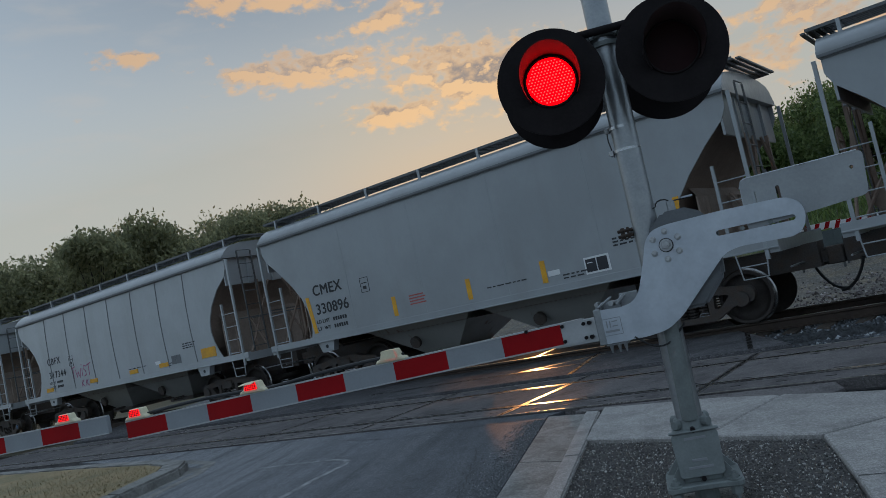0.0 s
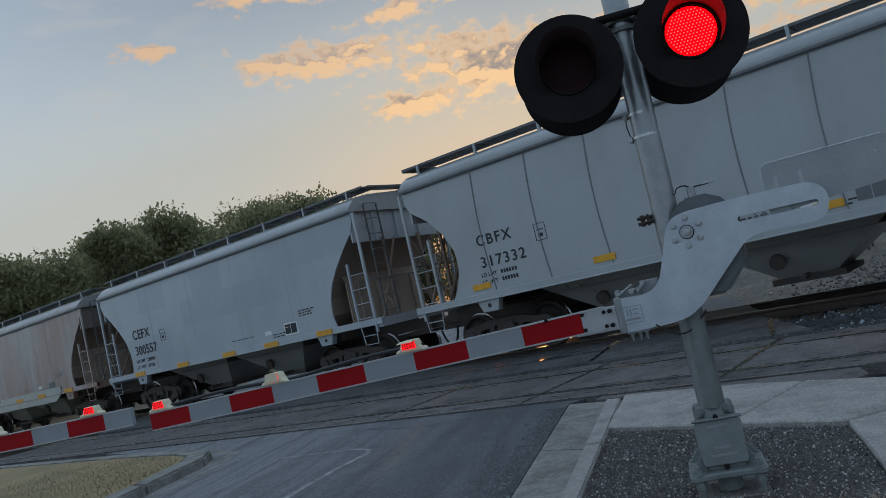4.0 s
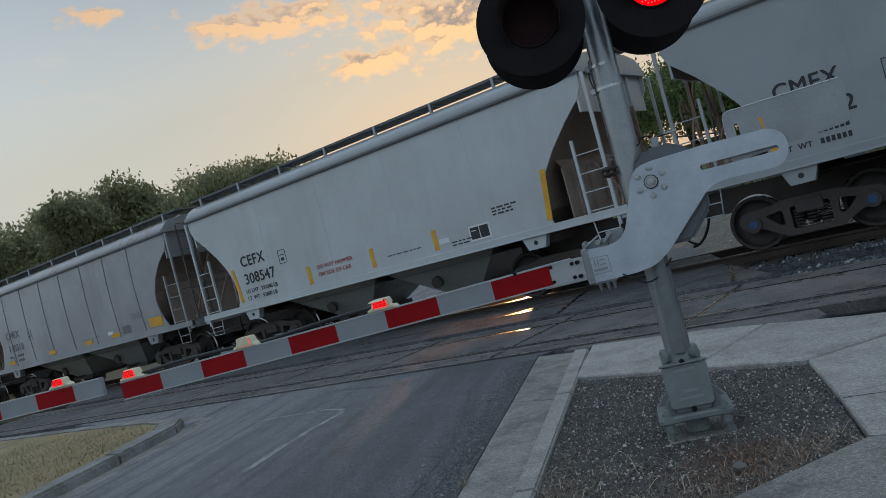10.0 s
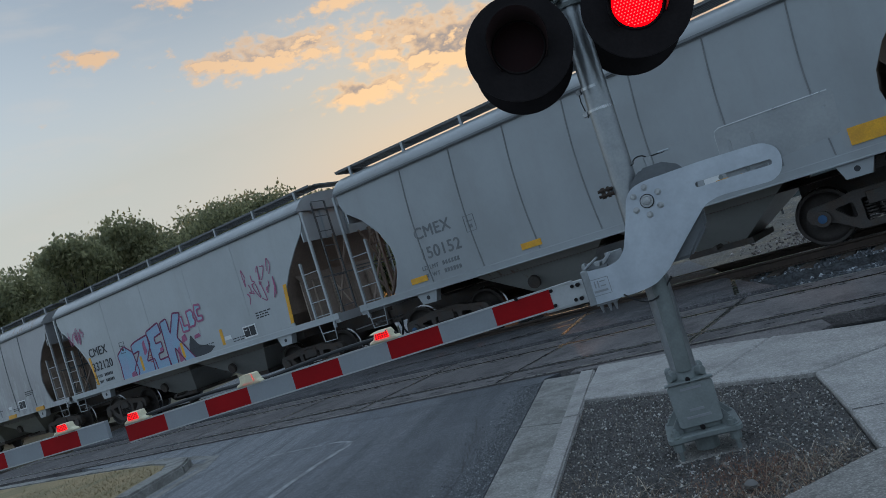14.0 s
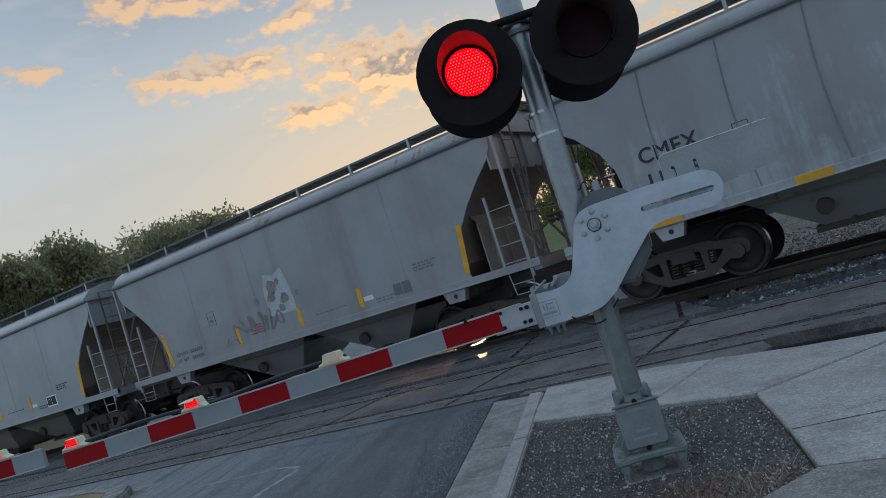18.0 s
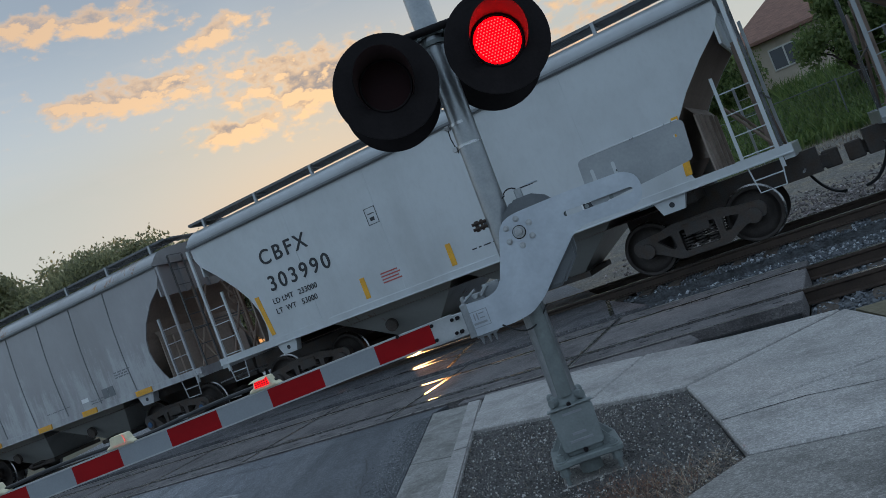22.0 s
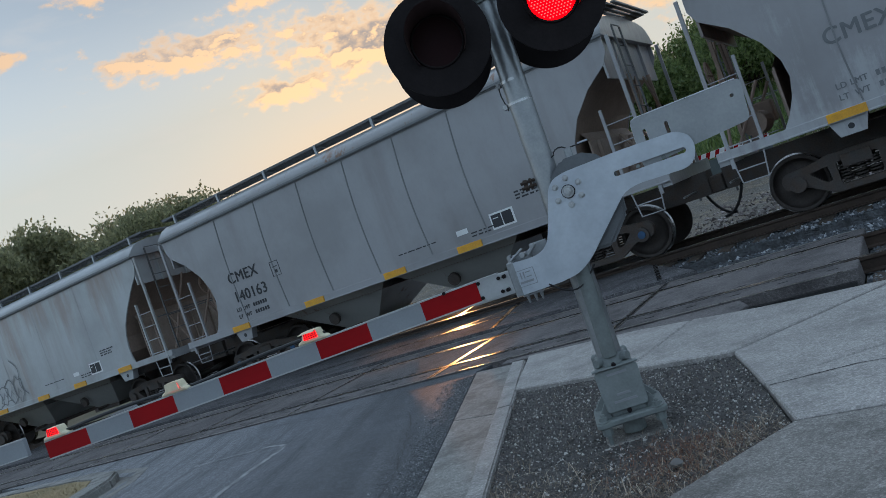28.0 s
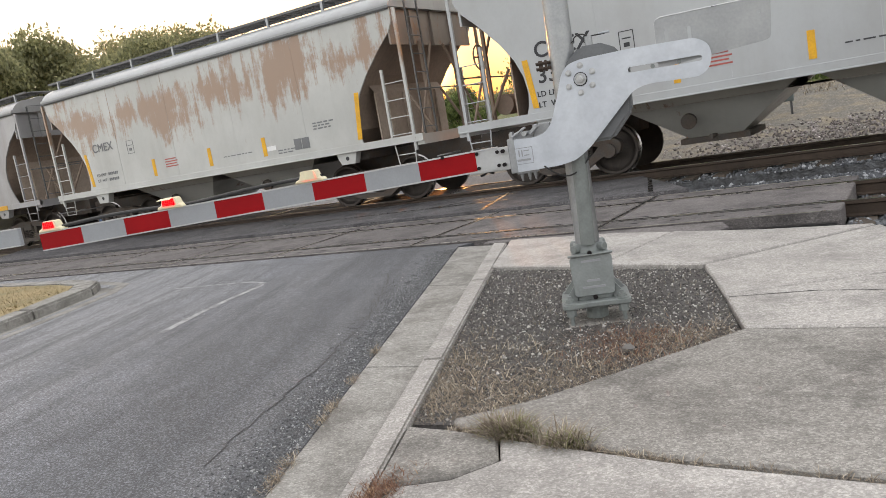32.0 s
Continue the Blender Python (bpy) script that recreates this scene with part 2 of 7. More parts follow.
def rail_paint(name, col, grime, rust=0.0, streak=0.35, seed=0.0, patch=None, soft=0.12, high=0.0, band=None, rcol=(0.20, 0.095, 0.045), amount=0.85):
    """Weathered paint of a freight car: vertical streaks, dirt rising from the sill, rust blotches, repainted patches."""
    if name in MATS:
        return MATS[name]
    m = bpy.data.materials.new(name)
    m.use_nodes = True
    nt = m.node_tree
    N, L = nt.nodes, nt.links
    b = N["Principled BSDF"]
    co = N.new("ShaderNodeTexCoord")

    def noise_tex(scale, sx, sz, detail=6, rough=0.6, off=0.0):
        mp = N.new("ShaderNodeMapping")
        mp.inputs["Scale"].default_value = (sx, 1.0, sz)
        mp.inputs["Location"].default_value = (seed * 5.3 + off, 0.7 * seed, seed * 2.9 - off)
        L.new(co.outputs["Object"], mp.inputs[0])
        n = N.new("ShaderNodeTexNoise")
        n.inputs["Scale"].default_value, n.inputs["Detail"].default_value, n.inputs["Roughness"].default_value = scale, detail, rough
        L.new(mp.outputs[0], n.inputs["Vector"])
        return n.outputs[0]

    def ramp(v, lo, hi, a=0.0, z=1.0):
        r = N.new("ShaderNodeMapRange")
        r.interpolation_type = "SMOOTHSTEP"
        r.inputs["From Min"].default_value, r.inputs["From Max"].default_value = lo, hi
        r.inputs["To Min"].default_value, r.inputs["To Max"].default_value = a, z
        L.new(v, r.inputs["Value"])
        return r.outputs[0]

    def mix(f, a, bcol):
        n = N.new("ShaderNodeMix")
        n.data_type = "RGBA"
        if isinstance(f, float):
            n.inputs["Factor"].default_value = f
        else:
            L.new(f, n.inputs["Factor"])
        for key, v in (("A", a), ("B", bcol)):
            if isinstance(v, tuple):
                n.inputs[key].default_value = (*v, 1)
            else:
                L.new(v, n.inputs[key])
        return n.outputs["Result"]

    big, st, fine = noise_tex(0.5, 1, 1), noise_tex(1.1, 1.3, 0.16, 4, 0.55, 3.0), noise_tex(14, 1, 0.5, 4, 0.7, 9.0)
    c = mix(ramp(big, 0.38, 0.68, 0.0, 0.30 + streak), col, tuple(0.68 * x + 0.12 * g for x, g in zip(col, grime)))
    c = mix(ramp(st, 0.48, 0.80, 0.0, streak), c, grime)
    if patch:
        pb = N.new("ShaderNodeTexBrick")
        pb.inputs["Scale"].default_value, pb.inputs["Mortar Size"].default_value = 0.36, 0.0
        pb.inputs["Color1"].default_value, pb.inputs["Color2"].default_value = (0, 0, 0, 1), (1, 1, 1, 1)
        mp = N.new("ShaderNodeMapping")
        mp.inputs["Location"].default_value = (seed, 0.37, 0.6 + seed)
        mp.inputs["Rotation"].default_value = (radians(90), 0, 0)
        L.new(co.outputs["Object"], mp.inputs[0])
        L.new(mp.outputs[0], pb.inputs["Vector"])
        c = mix(ramp(pb.outputs["Color"], 0.55, 0.6, 0.0, 0.38), c, patch)
    if rust:
        rn = noise_tex(0.75, 1.0, 1.0, 9, 0.72, 17.0)
        rs = noise_tex(2.4, 1.8, 0.22, 8, 0.7, 23.0)
        if soft > 0.3:
            rn, rs = noise_tex(0.42, 1.0, 0.45, 5, 0.6, 17.0), noise_tex(1.2, 1.2, 0.14, 6, 0.6, 23.0)
        ad = N.new("ShaderNodeMath")
        ad.operation = "ADD"
        L.new(rn, ad.inputs[0]), L.new(rs, ad.inputs[1])
        v = ad.outputs[0]
        if high:
            sx = N.new("ShaderNodeSeparateXYZ")
            L.new(co.outputs["Object"], sx.inputs[0])
            zz = sx.outputs[2]
            if band:
                # rust keeps to a band at one height
                b0, b1 = N.new("ShaderNodeMath"), N.new("ShaderNodeMath")
                b0.operation, b1.operation = "SUBTRACT", "ABSOLUTE"
                b0.inputs[1].default_value = band
                L.new(zz, b0.inputs[0]), L.new(b0.outputs[0], b1.inputs[0])
                zz = b1.outputs[0]
            ma = N.new("ShaderNodeMath")
            ma.operation = "MULTIPLY_ADD"
            L.new(zz, ma.inputs[0])
            ma.inputs[1].default_value, ma.inputs[2].default_value = high, 0.0 if band else -2.75 * high
            a2 = N.new("ShaderNodeMath")
            a2.operation = "ADD"
            L.new(v, a2.inputs[0]), L.new(ma.outputs[0], a2.inputs[1])
            v = a2.outputs[0]
        lo = 1.16 - 0.36 * rust
        c = mix(ramp(v, lo, lo + soft, 0.0, amount), c, rcol)
    c = mix(ramp(fine, 0.4, 0.85, 0.0, 0.10), c, grime)
    L.new(c, b.inputs["Base Color"])
    L.new(ramp(fine, 0.2, 0.8, 0.27, 0.45), b.inputs["Roughness"])
    b.inputs["Coat Weight"].default_value, b.inputs["Coat Roughness"].default_value = 0.55, 0.22
    bp = N.new("ShaderNodeBump")
    bp.inputs["Strength"].default_value, bp.inputs["Distance"].default_value = 0.25, 0.02
    L.new(big, bp.inputs["Height"])
    L.new(bp.outputs[0], b.inputs["Normal"])
    MATS[name] = m
    return m


DIRT = mat("bed_soil", (0.105, 0.098, 0.095), 0.95, var=0.25, scale=3.5, fine=45, bump=0.9, bdist=0.03, col2=(0.035, 0.031, 0.028))
BALLASTBED = mat("ballast_ground", (0.125, 0.132, 0.142), 0.95, var=0.25, scale=9, fine=30, bump=1.0, bdist=0.05, col2=(0.05, 0.05, 0.05))
EARTH = mat("verge_earth", (0.155, 0.125, 0.085), 0.95, var=0.22, scale=0.4, fine=8, bump=0.6, bdist=0.05, col2=(0.085, 0.085, 0.045))
DRYGRASS = mat("dry_grass", (0.36, 0.265, 0.145), 0.9, var=0.25, scale=1.1, fine=24, bump=0.7, bdist=0.03, col2=(0.19, 0.165, 0.085))
GREENBLADE = mat("green_blade", (0.13, 0.16, 0.05), 0.8, var=0.2, scale=5, fine=30, bump=0, col2=(0.20, 0.18, 0.07))
RAILTOP = mat("rail_head", (0.42, 0.41, 0.40), 0.22, 1.0, var=0.1, scale=8, fine=50, bump=0.05)
EDGESTEEL = mat("worn_steel_edge", (0.60, 0.56, 0.52), 0.30, 1.0, var=0.12, scale=9, fine=60, bump=0.06)
RAILWEB = mat("rail_web", (0.075, 0.052, 0.040), 0.75, 0.3, var=0.2, scale=5, fine=50, bump=0.3)
TIE = mat("timber_tie", (0.085, 0.065, 0.05), 0.9, var=0.25, scale=3, fine=25, bump=0.6, bdist=0.02, stretch=(8, 1, 8), rnd=0.2)
GLOSSTAR = mat("polished_tar", (0.03, 0.029, 0.029), 0.26, var=0.15, scale=9, fine=60, bump=0.1, bdist=0.003)
RUBBER = mat("flange_filler", (0.028, 0.027, 0.027), 0.5, var=0.15, scale=6, fine=60, bump=0.2)
GALV = mat("galvanised_steel", (0.35, 0.365, 0.375), 0.38, 0.75, var=0.10, scale=9, fine=60, bump=0.12, bdist=0.004, col2=(0.27, 0.285, 0.30))
ALU = mat("aluminium_plate", (0.52, 0.56, 0.61), 0.42, 0.45, var=0.06, scale=5, fine=45, bump=0.06, bdist=0.003, col2=(0.40, 0.435, 0.485))
CASTG = mat("grey_casting", (0.20, 0.225, 0.22), 0.6, 0.15, var=0.12, scale=8, fine=70, bump=0.3, bdist=0.005, col2=(0.14, 0.155, 0.155))
COVERG = mat("cover_grey", (0.24, 0.265, 0.265), 0.6, 0.1, var=0.12, scale=6, fine=60, bump=0.25, bdist=0.004, col2=(0.18, 0.20, 0.20))
RIBM = mat("seam_grey", (0.235, 0.24, 0.25), 0.6, var=0.15, scale=3, bump=0)
BOXG = mat("mechanism_grey", (0.15, 0.16, 0.17), 0.55, 0.2, var=0.1, scale=6, fine=60, bump=0.15)
BOLT = mat("bolt_steel", (0.50, 0.51, 0.52), 0.4, 0.85, var=0.12, scale=20, fine=80, bump=0.1)
# Lifted and tinged red: lamp bloom and glare are put into this black.
BLACK = mat("signal_black", (0.022, 0.0185, 0.0195), 0.65, var=0.15, scale=5, fine=60, bump=0.08, spec=0.08)
CABLE = mat("cable_black", (0.015, 0.015, 0.016), 0.5, var=0.1, bump=0)
ARMW = mat("arm_sheeting_white", (0.275, 0.295, 0.315), 0.45, var=0.06, scale=4, fine=90, bump=0.05, col2=(0.235, 0.25, 0.27))
ARMR = mat("arm_sheeting_red", (0.33, 0.004, 0.007), 0.5, var=0.06, scale=4, fine=90, bump=0.05, col2=(0.26, 0.003, 0.006), spec=0.15)
GALVDULL = mat("dull_galvanised_plate", (0.35, 0.365, 0.375), 0.55, 0.3, var=0.08, scale=3, fine=60, bump=0.08, bdist=0.003, col2=(0.245, 0.26, 0.27))
ARMEDGE = mat("arm_edge", (0.45, 0.46, 0.47), 0.4, 0.4, var=0.06, bump=0.05)
LAMPBODY = mat("lamp_housing", (0.72, 0.66, 0.46), 0.5, var=0.07, scale=8, fine=60, bump=0.05)
LEDBASE = mat("led_red_glow", (1.0, 0.0, 0.002), 0.8, var=0.0, bump=0, emit=1.3, spec=0.0)
# Reddish lining: part of the diodes' red glow is painted in.
HOODIN = mat("hood_lining_redlit", (0.055, 0.030, 0.030), 0.6, var=0.1, bump=0.05)
LEDDOT = mat("led_red_dot", (1.0, 0.028, 0.026), 0.8, var=0.0, bump=0, emit=3.0, spec=0.0)
ARMLED = mat("arm_led_glow", (1.0, 0.006, 0.010), 0.6, var=0.0, bump=0, emit=0.8, spec=0.1)
SHUT = mat("unlit_red_lens", (0.018, 0.004, 0.005), 0.6, var=0.1, bump=0.05, spec=0.15)
SILVER = mat("band_steel", (0.52, 0.53, 0.54), 0.3, 1.0, var=0.08, bump=0.05)
ENGRAVE = mat("engraved_grey", (0.30, 0.31, 0.33), 0.6, 0.3, var=0.05, bump=0.05)
YELLOW = mat("safety_yellow", (0.80, 0.40, 0.02), 0.5, var=0.1, scale=5, fine=40, bump=0.05, col2=(0.62, 0.30, 0.03))
STENCIL = mat("stencil_dark", (0.03, 0.032, 0.038), 0.6, var=0.1, bump=0)
STENCILG = mat("stencil_grey", (0.17, 0.18, 0.19), 0.6, var=0.1, bump=0)
STENCILR = mat("stencil_red", (0.45, 0.10, 0.08), 0.6, var=0.1, bump=0)
STENCILW = mat("stencil_white", (0.75, 0.76, 0.76), 0.6, var=0.05, bump=0)
BOGIE = mat("bogie_iron", (0.085, 0.078, 0.074), 0.75, 0.25, var=0.25, scale=6, fine=40, bump=0.4, col2=(0.085, 0.060, 0.046))
WHEELM = mat("wheel_iron", (0.070, 0.058, 0.052), 0.6, 0.5, var=0.2, scale=5, fine=40, bump=0.3)
TREAD = mat("wheel_tread", (0.40, 0.39, 0.38), 0.25, 1.0, var=0.1, bump=0.05)
SLOPE = mat("slope_sheet", (0.30, 0.225, 0.18), 0.8, var=0.15, scale=1.0, fine=14, bump=0.3, col2=(0.20, 0.145, 0.115))
# Paler than the slope sheet: light thrown up from the ground, as colour.
BULKM = mat("bulkhead_groundlit", (0.36, 0.29, 0.245), 0.8, var=0.15, scale=1.2, fine=14, bump=0.3, col2=(0.25, 0.19, 0.155))
DARKGAL = mat("running_board_steel", (0.16, 0.165, 0.17), 0.5, 0.6, var=0.15, scale=8, fine=50, bump=0.2)
BLUECAP = mat("bearing_cap_blue", (0.03, 0.10, 0.22), 0.5, var=0.15, scale=10, bump=0.1)
BARK = mat("bark", (0.075, 0.058, 0.045), 0.9, var=0.25, scale=4, fine=30, bump=0.8, bdist=0.03)
ROADPAINT = mat("worn_road_paint", (0.42, 0.425, 0.43), 0.7, var=0.25, scale=9, fine=90, bump=0.3, col2=(0.11, 0.114, 0.122), spots=0.56)


def paved(name, cols, grain, grain_scale, rough, stain, bump, rnd=0.0, wear=None, spec=0.4, mottle=0.0):
    """Cast or rolled paving: broad stains, blotches and a bed of light and dark grains with their own relief."""
    m = bpy.data.materials.new(name)
    m.use_nodes = True
    N, L = m.node_tree.nodes, m.node_tree.links
    b = N["Principled BSDF"]
    co = N.new("ShaderNodeTexCoord")

    def tex(scale, detail=5, rough_=0.6, off=0.0):
        n = N.new("ShaderNodeTexNoise")
        n.inputs["Scale"].default_value, n.inputs["Detail"].default_value, n.inputs["Roughness"].default_value = scale, detail, rough_
        mp = N.new("ShaderNodeMapping")
        mp.inputs["Location"].default_value = (off, off * 0.7, 0)
        L.new(co.outputs["Object"], mp.inputs[0])
        L.new(mp.outputs[0], n.inputs["Vector"])
        return n.outputs[0]

    def rng(v, lo, hi, a_, z_):
        r = N.new("ShaderNodeMapRange")
        r.inputs["From Min"].default_value, r.inputs["From Max"].default_value, r.inputs["To Min"].default_value, r.inputs["To Max"].default_value = lo, hi, a_, z_
        L.new(v, r.inputs["Value"])
        return r.outputs[0]

    def mixc(f, a_, b_, kind="MIX"):
        n = N.new("ShaderNodeMix")
        n.data_type, n.blend_type = "RGBA", kind
        for key, v in (("Factor", f), ("A", a_), ("B", b_)):
            if isinstance(v, (tuple, float)):
                n.inputs[key].default_value = v if isinstance(v, float) else (*v, 1)
            else:
                L.new(v, n.inputs[key])
        return n.outputs["Result"]

    c = mixc(rng(tex(0.55, 4, 0.6, 2.0), 0.35, 0.65, 0, 1), cols[0], cols[1])
    c = mixc(rng(tex(1.7, 8, 0.68, 5.0), 0.46, 0.64, 0, stain), c, cols[2])
    c = mixc(rng(tex(9.0, 6, 0.7, 8.0), 0.50, 0.78, 0, stain * 0.7), c, tuple(min(1.0, 1.35 * v) for v in cols[0]))
    if wear:
        # wheel tracks along the road, polished down to pale stones
        mp = N.new("ShaderNodeMapping")
        mp.vector_type = "TEXTURE"
        mp.inputs["Rotation"].default_value, mp.inputs["Scale"].default_value = (0, 0, radians(113)), (14.0, 1.0, 1.0)
        L.new(co.outputs["Object"], mp.inputs[0])
        wn = N.new("ShaderNodeTexNoise")
        wn.inputs["Scale"].default_value, wn.inputs["Detail"].default_value = 0.9, 4
        L.new(mp.outputs[0], wn.inputs["Vector"])
        c = mixc(rng(wn.outputs[0], 0.42, 0.66, 0, 0.75), c, wear)
        # the lane beside the kerb is dark with tyre rubber, the turning lane worn pale
        sx = N.new("ShaderNodeSeparateXYZ")
        mp3 = N.new("ShaderNodeMapping")
        mp3.vector_type = "TEXTURE"
        mp3.inputs["Rotation"].default_value = (0, 0, radians(113))
        L.new(co.outputs["Object"], mp3.inputs[0]), L.new(mp3.outputs[0], sx.inputs[0])
        wob = N.new("ShaderNodeMath")
        wob.operation = "MULTIPLY_ADD"
        L.new(tex(0.8, 4, 0.6, 4.0), wob.inputs[0])
        wob.inputs[1].default_value = 1.6
        L.new(sx.outputs[1], wob.inputs[2])
        c = mixc(rng(wob.outputs[0], 4.6, 3.6, 0, 0.55), c, cols[2])
        c = mixc(rng(wob.outputs[0], 4.9, 6.2, 0, 0.6), c, tuple(1.2 * v for v in wear))
        # narrow dark drag marks the same way
        mp2 = N.new("ShaderNodeMapping")
        mp2.vector_type = "TEXTURE"
        mp2.inputs["Rotation"].default_value, mp2.inputs["Scale"].default_value = (0, 0, radians(113)), (16.0, 1.0, 1.0)
        L.new(co.outputs["Object"], mp2.inputs[0])
        dn = N.new("ShaderNodeTexNoise")
        dn.inputs["Scale"].default_value, dn.inputs["Detail"].default_value, dn.inputs["Roughness"].default_value = 4.0, 5, 0.65
        L.new(mp2.outputs[0], dn.inputs["Vector"])
        c = mixc(rng(dn.outputs[0], 0.47, 0.66, 0, 0.7), c, cols[2])
    if mottle:
        c = mixc(rng(tex(28.0, 5, 0.75, 3.0), 0.46, 0.66, 0, mottle), c, cols[2])
        c = mixc(rng(tex(3.2, 9, 0.75, 11.0), 0.52, 0.70, 0, mottle * 0.8), c, tuple(0.75 * v for v in cols[1]))
    vo = N.new("ShaderNodeTexVoronoi")
    vo.inputs["Scale"].default_value = grain_scale
    L.new(co.outputs["Object"], vo.inputs["Vector"])
    sp = N.new("ShaderNodeSeparateColor")
    L.new(vo.outputs["Color"], sp.inputs[0])
    g0 = N.new("ShaderNodeMath")
    g0.operation = "MULTIPLY"
    pw = N.new("ShaderNodeMath")
    pw.operation = "POWER"
    pw.inputs[1].default_value = 2.4
    L.new(sp.outputs[0], pw.inputs[0])
    L.new(rng(pw.outputs[0], 0.0, 1.0, 1 - grain, 1 + 2.4 * grain), g0.inputs[0]), L.new(rng(tex(grain_scale * 0.45, 3, 0.75, 1.0), 0.3, 0.7, 1 - grain, 1 + grain), g0.inputs[1])
    g = g0.outputs[0]
    hv = N.new("ShaderNodeHueSaturation")
    L.new(c, hv.inputs["Color"])
    if rnd:
        oi = N.new("ShaderNodeObjectInfo")
        mm = N.new("ShaderNodeMath")
        mm.operation = "MULTIPLY"
        L.new(g, mm.inputs[0]), L.new(rng(oi.outputs["Random"], 0, 1, 1 - rnd, 1 + rnd), mm.inputs[1])
        g = mm.outputs[0]
    L.new(g, hv.inputs["Value"])
    L.new(hv.outputs[0], b.inputs["Base Color"])
    b.inputs["Roughness"].default_value = rough
    b.inputs["Specular IOR Level"].default_value = spec
    bp = N.new("ShaderNodeBump")
    bp.inputs["Strength"].default_value, bp.inputs["Distance"].default_value = bump, 0.006
    L.new(sp.outputs[1], bp.inputs["Height"])
    L.new(bp.outputs[0], b.inputs["Normal"])
    MATS[name] = m
    return m


ASPHALT = paved("rolled_asphalt", ((0.140, 0.148, 0.166), (0.102, 0.108, 0.122), (0.056, 0.060, 0.067)), 0.42, 125, 0.70, 0.6, 0.6, wear=(0.185, 0.189, 0.200), spec=0.5)
ASPHALT2 = paved("patched_asphalt", ((0.135, 0.131, 0.136), (0.092, 0.090, 0.095), (0.045, 0.045, 0.049)), 0.36, 90, 0.82, 0.8, 0.35, spec=0.22, mottle=0.5)
CONC = paved("cast_concrete", ((0.42, 0.40, 0.382), (0.34, 0.324, 0.309), (0.185, 0.175, 0.166)), 0.14, 120, 0.9, 0.62, 0.45, 0.06, spec=0.25, mottle=0.5)
CONCDARK = paved("weathered_concrete", ((0.30, 0.286, 0.268), (0.245, 0.232, 0.216), (0.125, 0.118, 0.11)), 0.16, 120, 0.9, 0.9, 0.5, spec=0.25, mottle=0.6)
KERB = paved("kerb_concrete", ((0.325, 0.315, 0.298), (0.25, 0.242, 0.226), (0.138, 0.13, 0.12)), 0.14, 120, 0.9, 0.9, 0.45, 0.05, spec=0.25, mottle=0.5)
PANEL = paved("crossing_panel", ((0.185, 0.170, 0.167), (0.135, 0.124, 0.123), (0.062, 0.057, 0.058)), 0.20, 110, 0.85, 0.7, 0.35, 0.10, spec=0.2, mottle=0.5)


def pebble_mat(name, cols):
    m = bpy.data.materials.new(name)
    m.use_nodes = True
    N, L = m.node_tree.nodes, m.node_tree.links
    g, r = N.new("ShaderNodeNewGeometry"), N.new("ShaderNodeValToRGB")
    r.color_ramp.elements[0].color, r.color_ramp.elements[1].color = (*cols[0], 1), (*cols[2], 1)
    e = r.color_ramp.elements.new(0.80)
    e.color = (*cols[1], 1)
    L.new(g.outputs["Random Per Island"], r.inputs[0])
    L.new(r.outputs[0], N["Principled BSDF"].inputs["Base Color"])
    N["Principled BSDF"].inputs["Roughness"].default_value = 0.85
    return m


STONE = pebble_mat("gravel_pebble", ((0.045, 0.043, 0.042), (0.19, 0.18, 0.172), (0.60, 0.58, 0.55)))
BALLAST = pebble_mat("ballast_pebble", ((0.055, 0.061, 0.070), (0.15, 0.16, 0.175), (0.48, 0.50, 0.53)))
FARSTONE = pebble_mat("far_ballast_pebble", ((0.10, 0.088, 0.085), (0.24, 0.21, 0.205), (0.50, 0.46, 0.45)))
GRIT = pebble_mat("road_grit", ((0.05, 0.052, 0.056), (0.13, 0.135, 0.14), (0.42, 0.43, 0.43)))
STRAW = pebble_mat("straw_blade", ((0.13, 0.10, 0.08), (0.30, 0.24, 0.18), (0.52, 0.455, 0.36)))
LITTER = pebble_mat("needle_litter", ((0.10, 0.045, 0.03), (0.22, 0.11, 0.07), (0.36, 0.24, 0.15)))
LAWN = pebble_mat("lawn_blade", ((0.26, 0.20, 0.11), (0.35, 0.27, 0.155), (0.45, 0.36, 0.22)))


def leaf_mat(name, a, b2, trans=0.35):
    m = bpy.data.materials.new(name)
    m.use_nodes = True
    N, L = m.node_tree.nodes, m.node_tree.links
    bs, out = N["Principled BSDF"], N["Material Output"]
    g = N.new("ShaderNodeNewGeometry")
    r = N.new("ShaderNodeValToRGB")
    r.color_ramp.elements[0].color, r.color_ramp.elements[1].color = (*a, 1), (*b2, 1)
    L.new(g.outputs["Random Per Island"], r.inputs[0])
    L.new(r.outputs[0], bs.inputs["Base Color"])
    bs.inputs["Roughness"].default_value = 0.55
    t = N.new("ShaderNodeBsdfTranslucent")
    L.new(r.outputs[0], t.inputs[0])
    mx = N.new("ShaderNodeMixShader")
    mx.inputs[0].default_value = trans
    L.new(bs.outputs[0], mx.inputs[1]), L.new(t.outputs[0], mx.inputs[2])
    L.new(mx.outputs[0], out.inputs[0])
    return m


# Leaf colours lifted above real foliage, most for the far line: haze painted in.
LEAF = leaf_mat("leaf_hazed", (0.19, 0.20, 0.115), (0.42, 0.405, 0.225), 0.7)
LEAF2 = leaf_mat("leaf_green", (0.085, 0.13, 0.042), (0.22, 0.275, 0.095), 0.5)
WEED = leaf_mat("weed_green", (0.085, 0.14, 0.042), (0.20, 0.255, 0.08), 0.5)


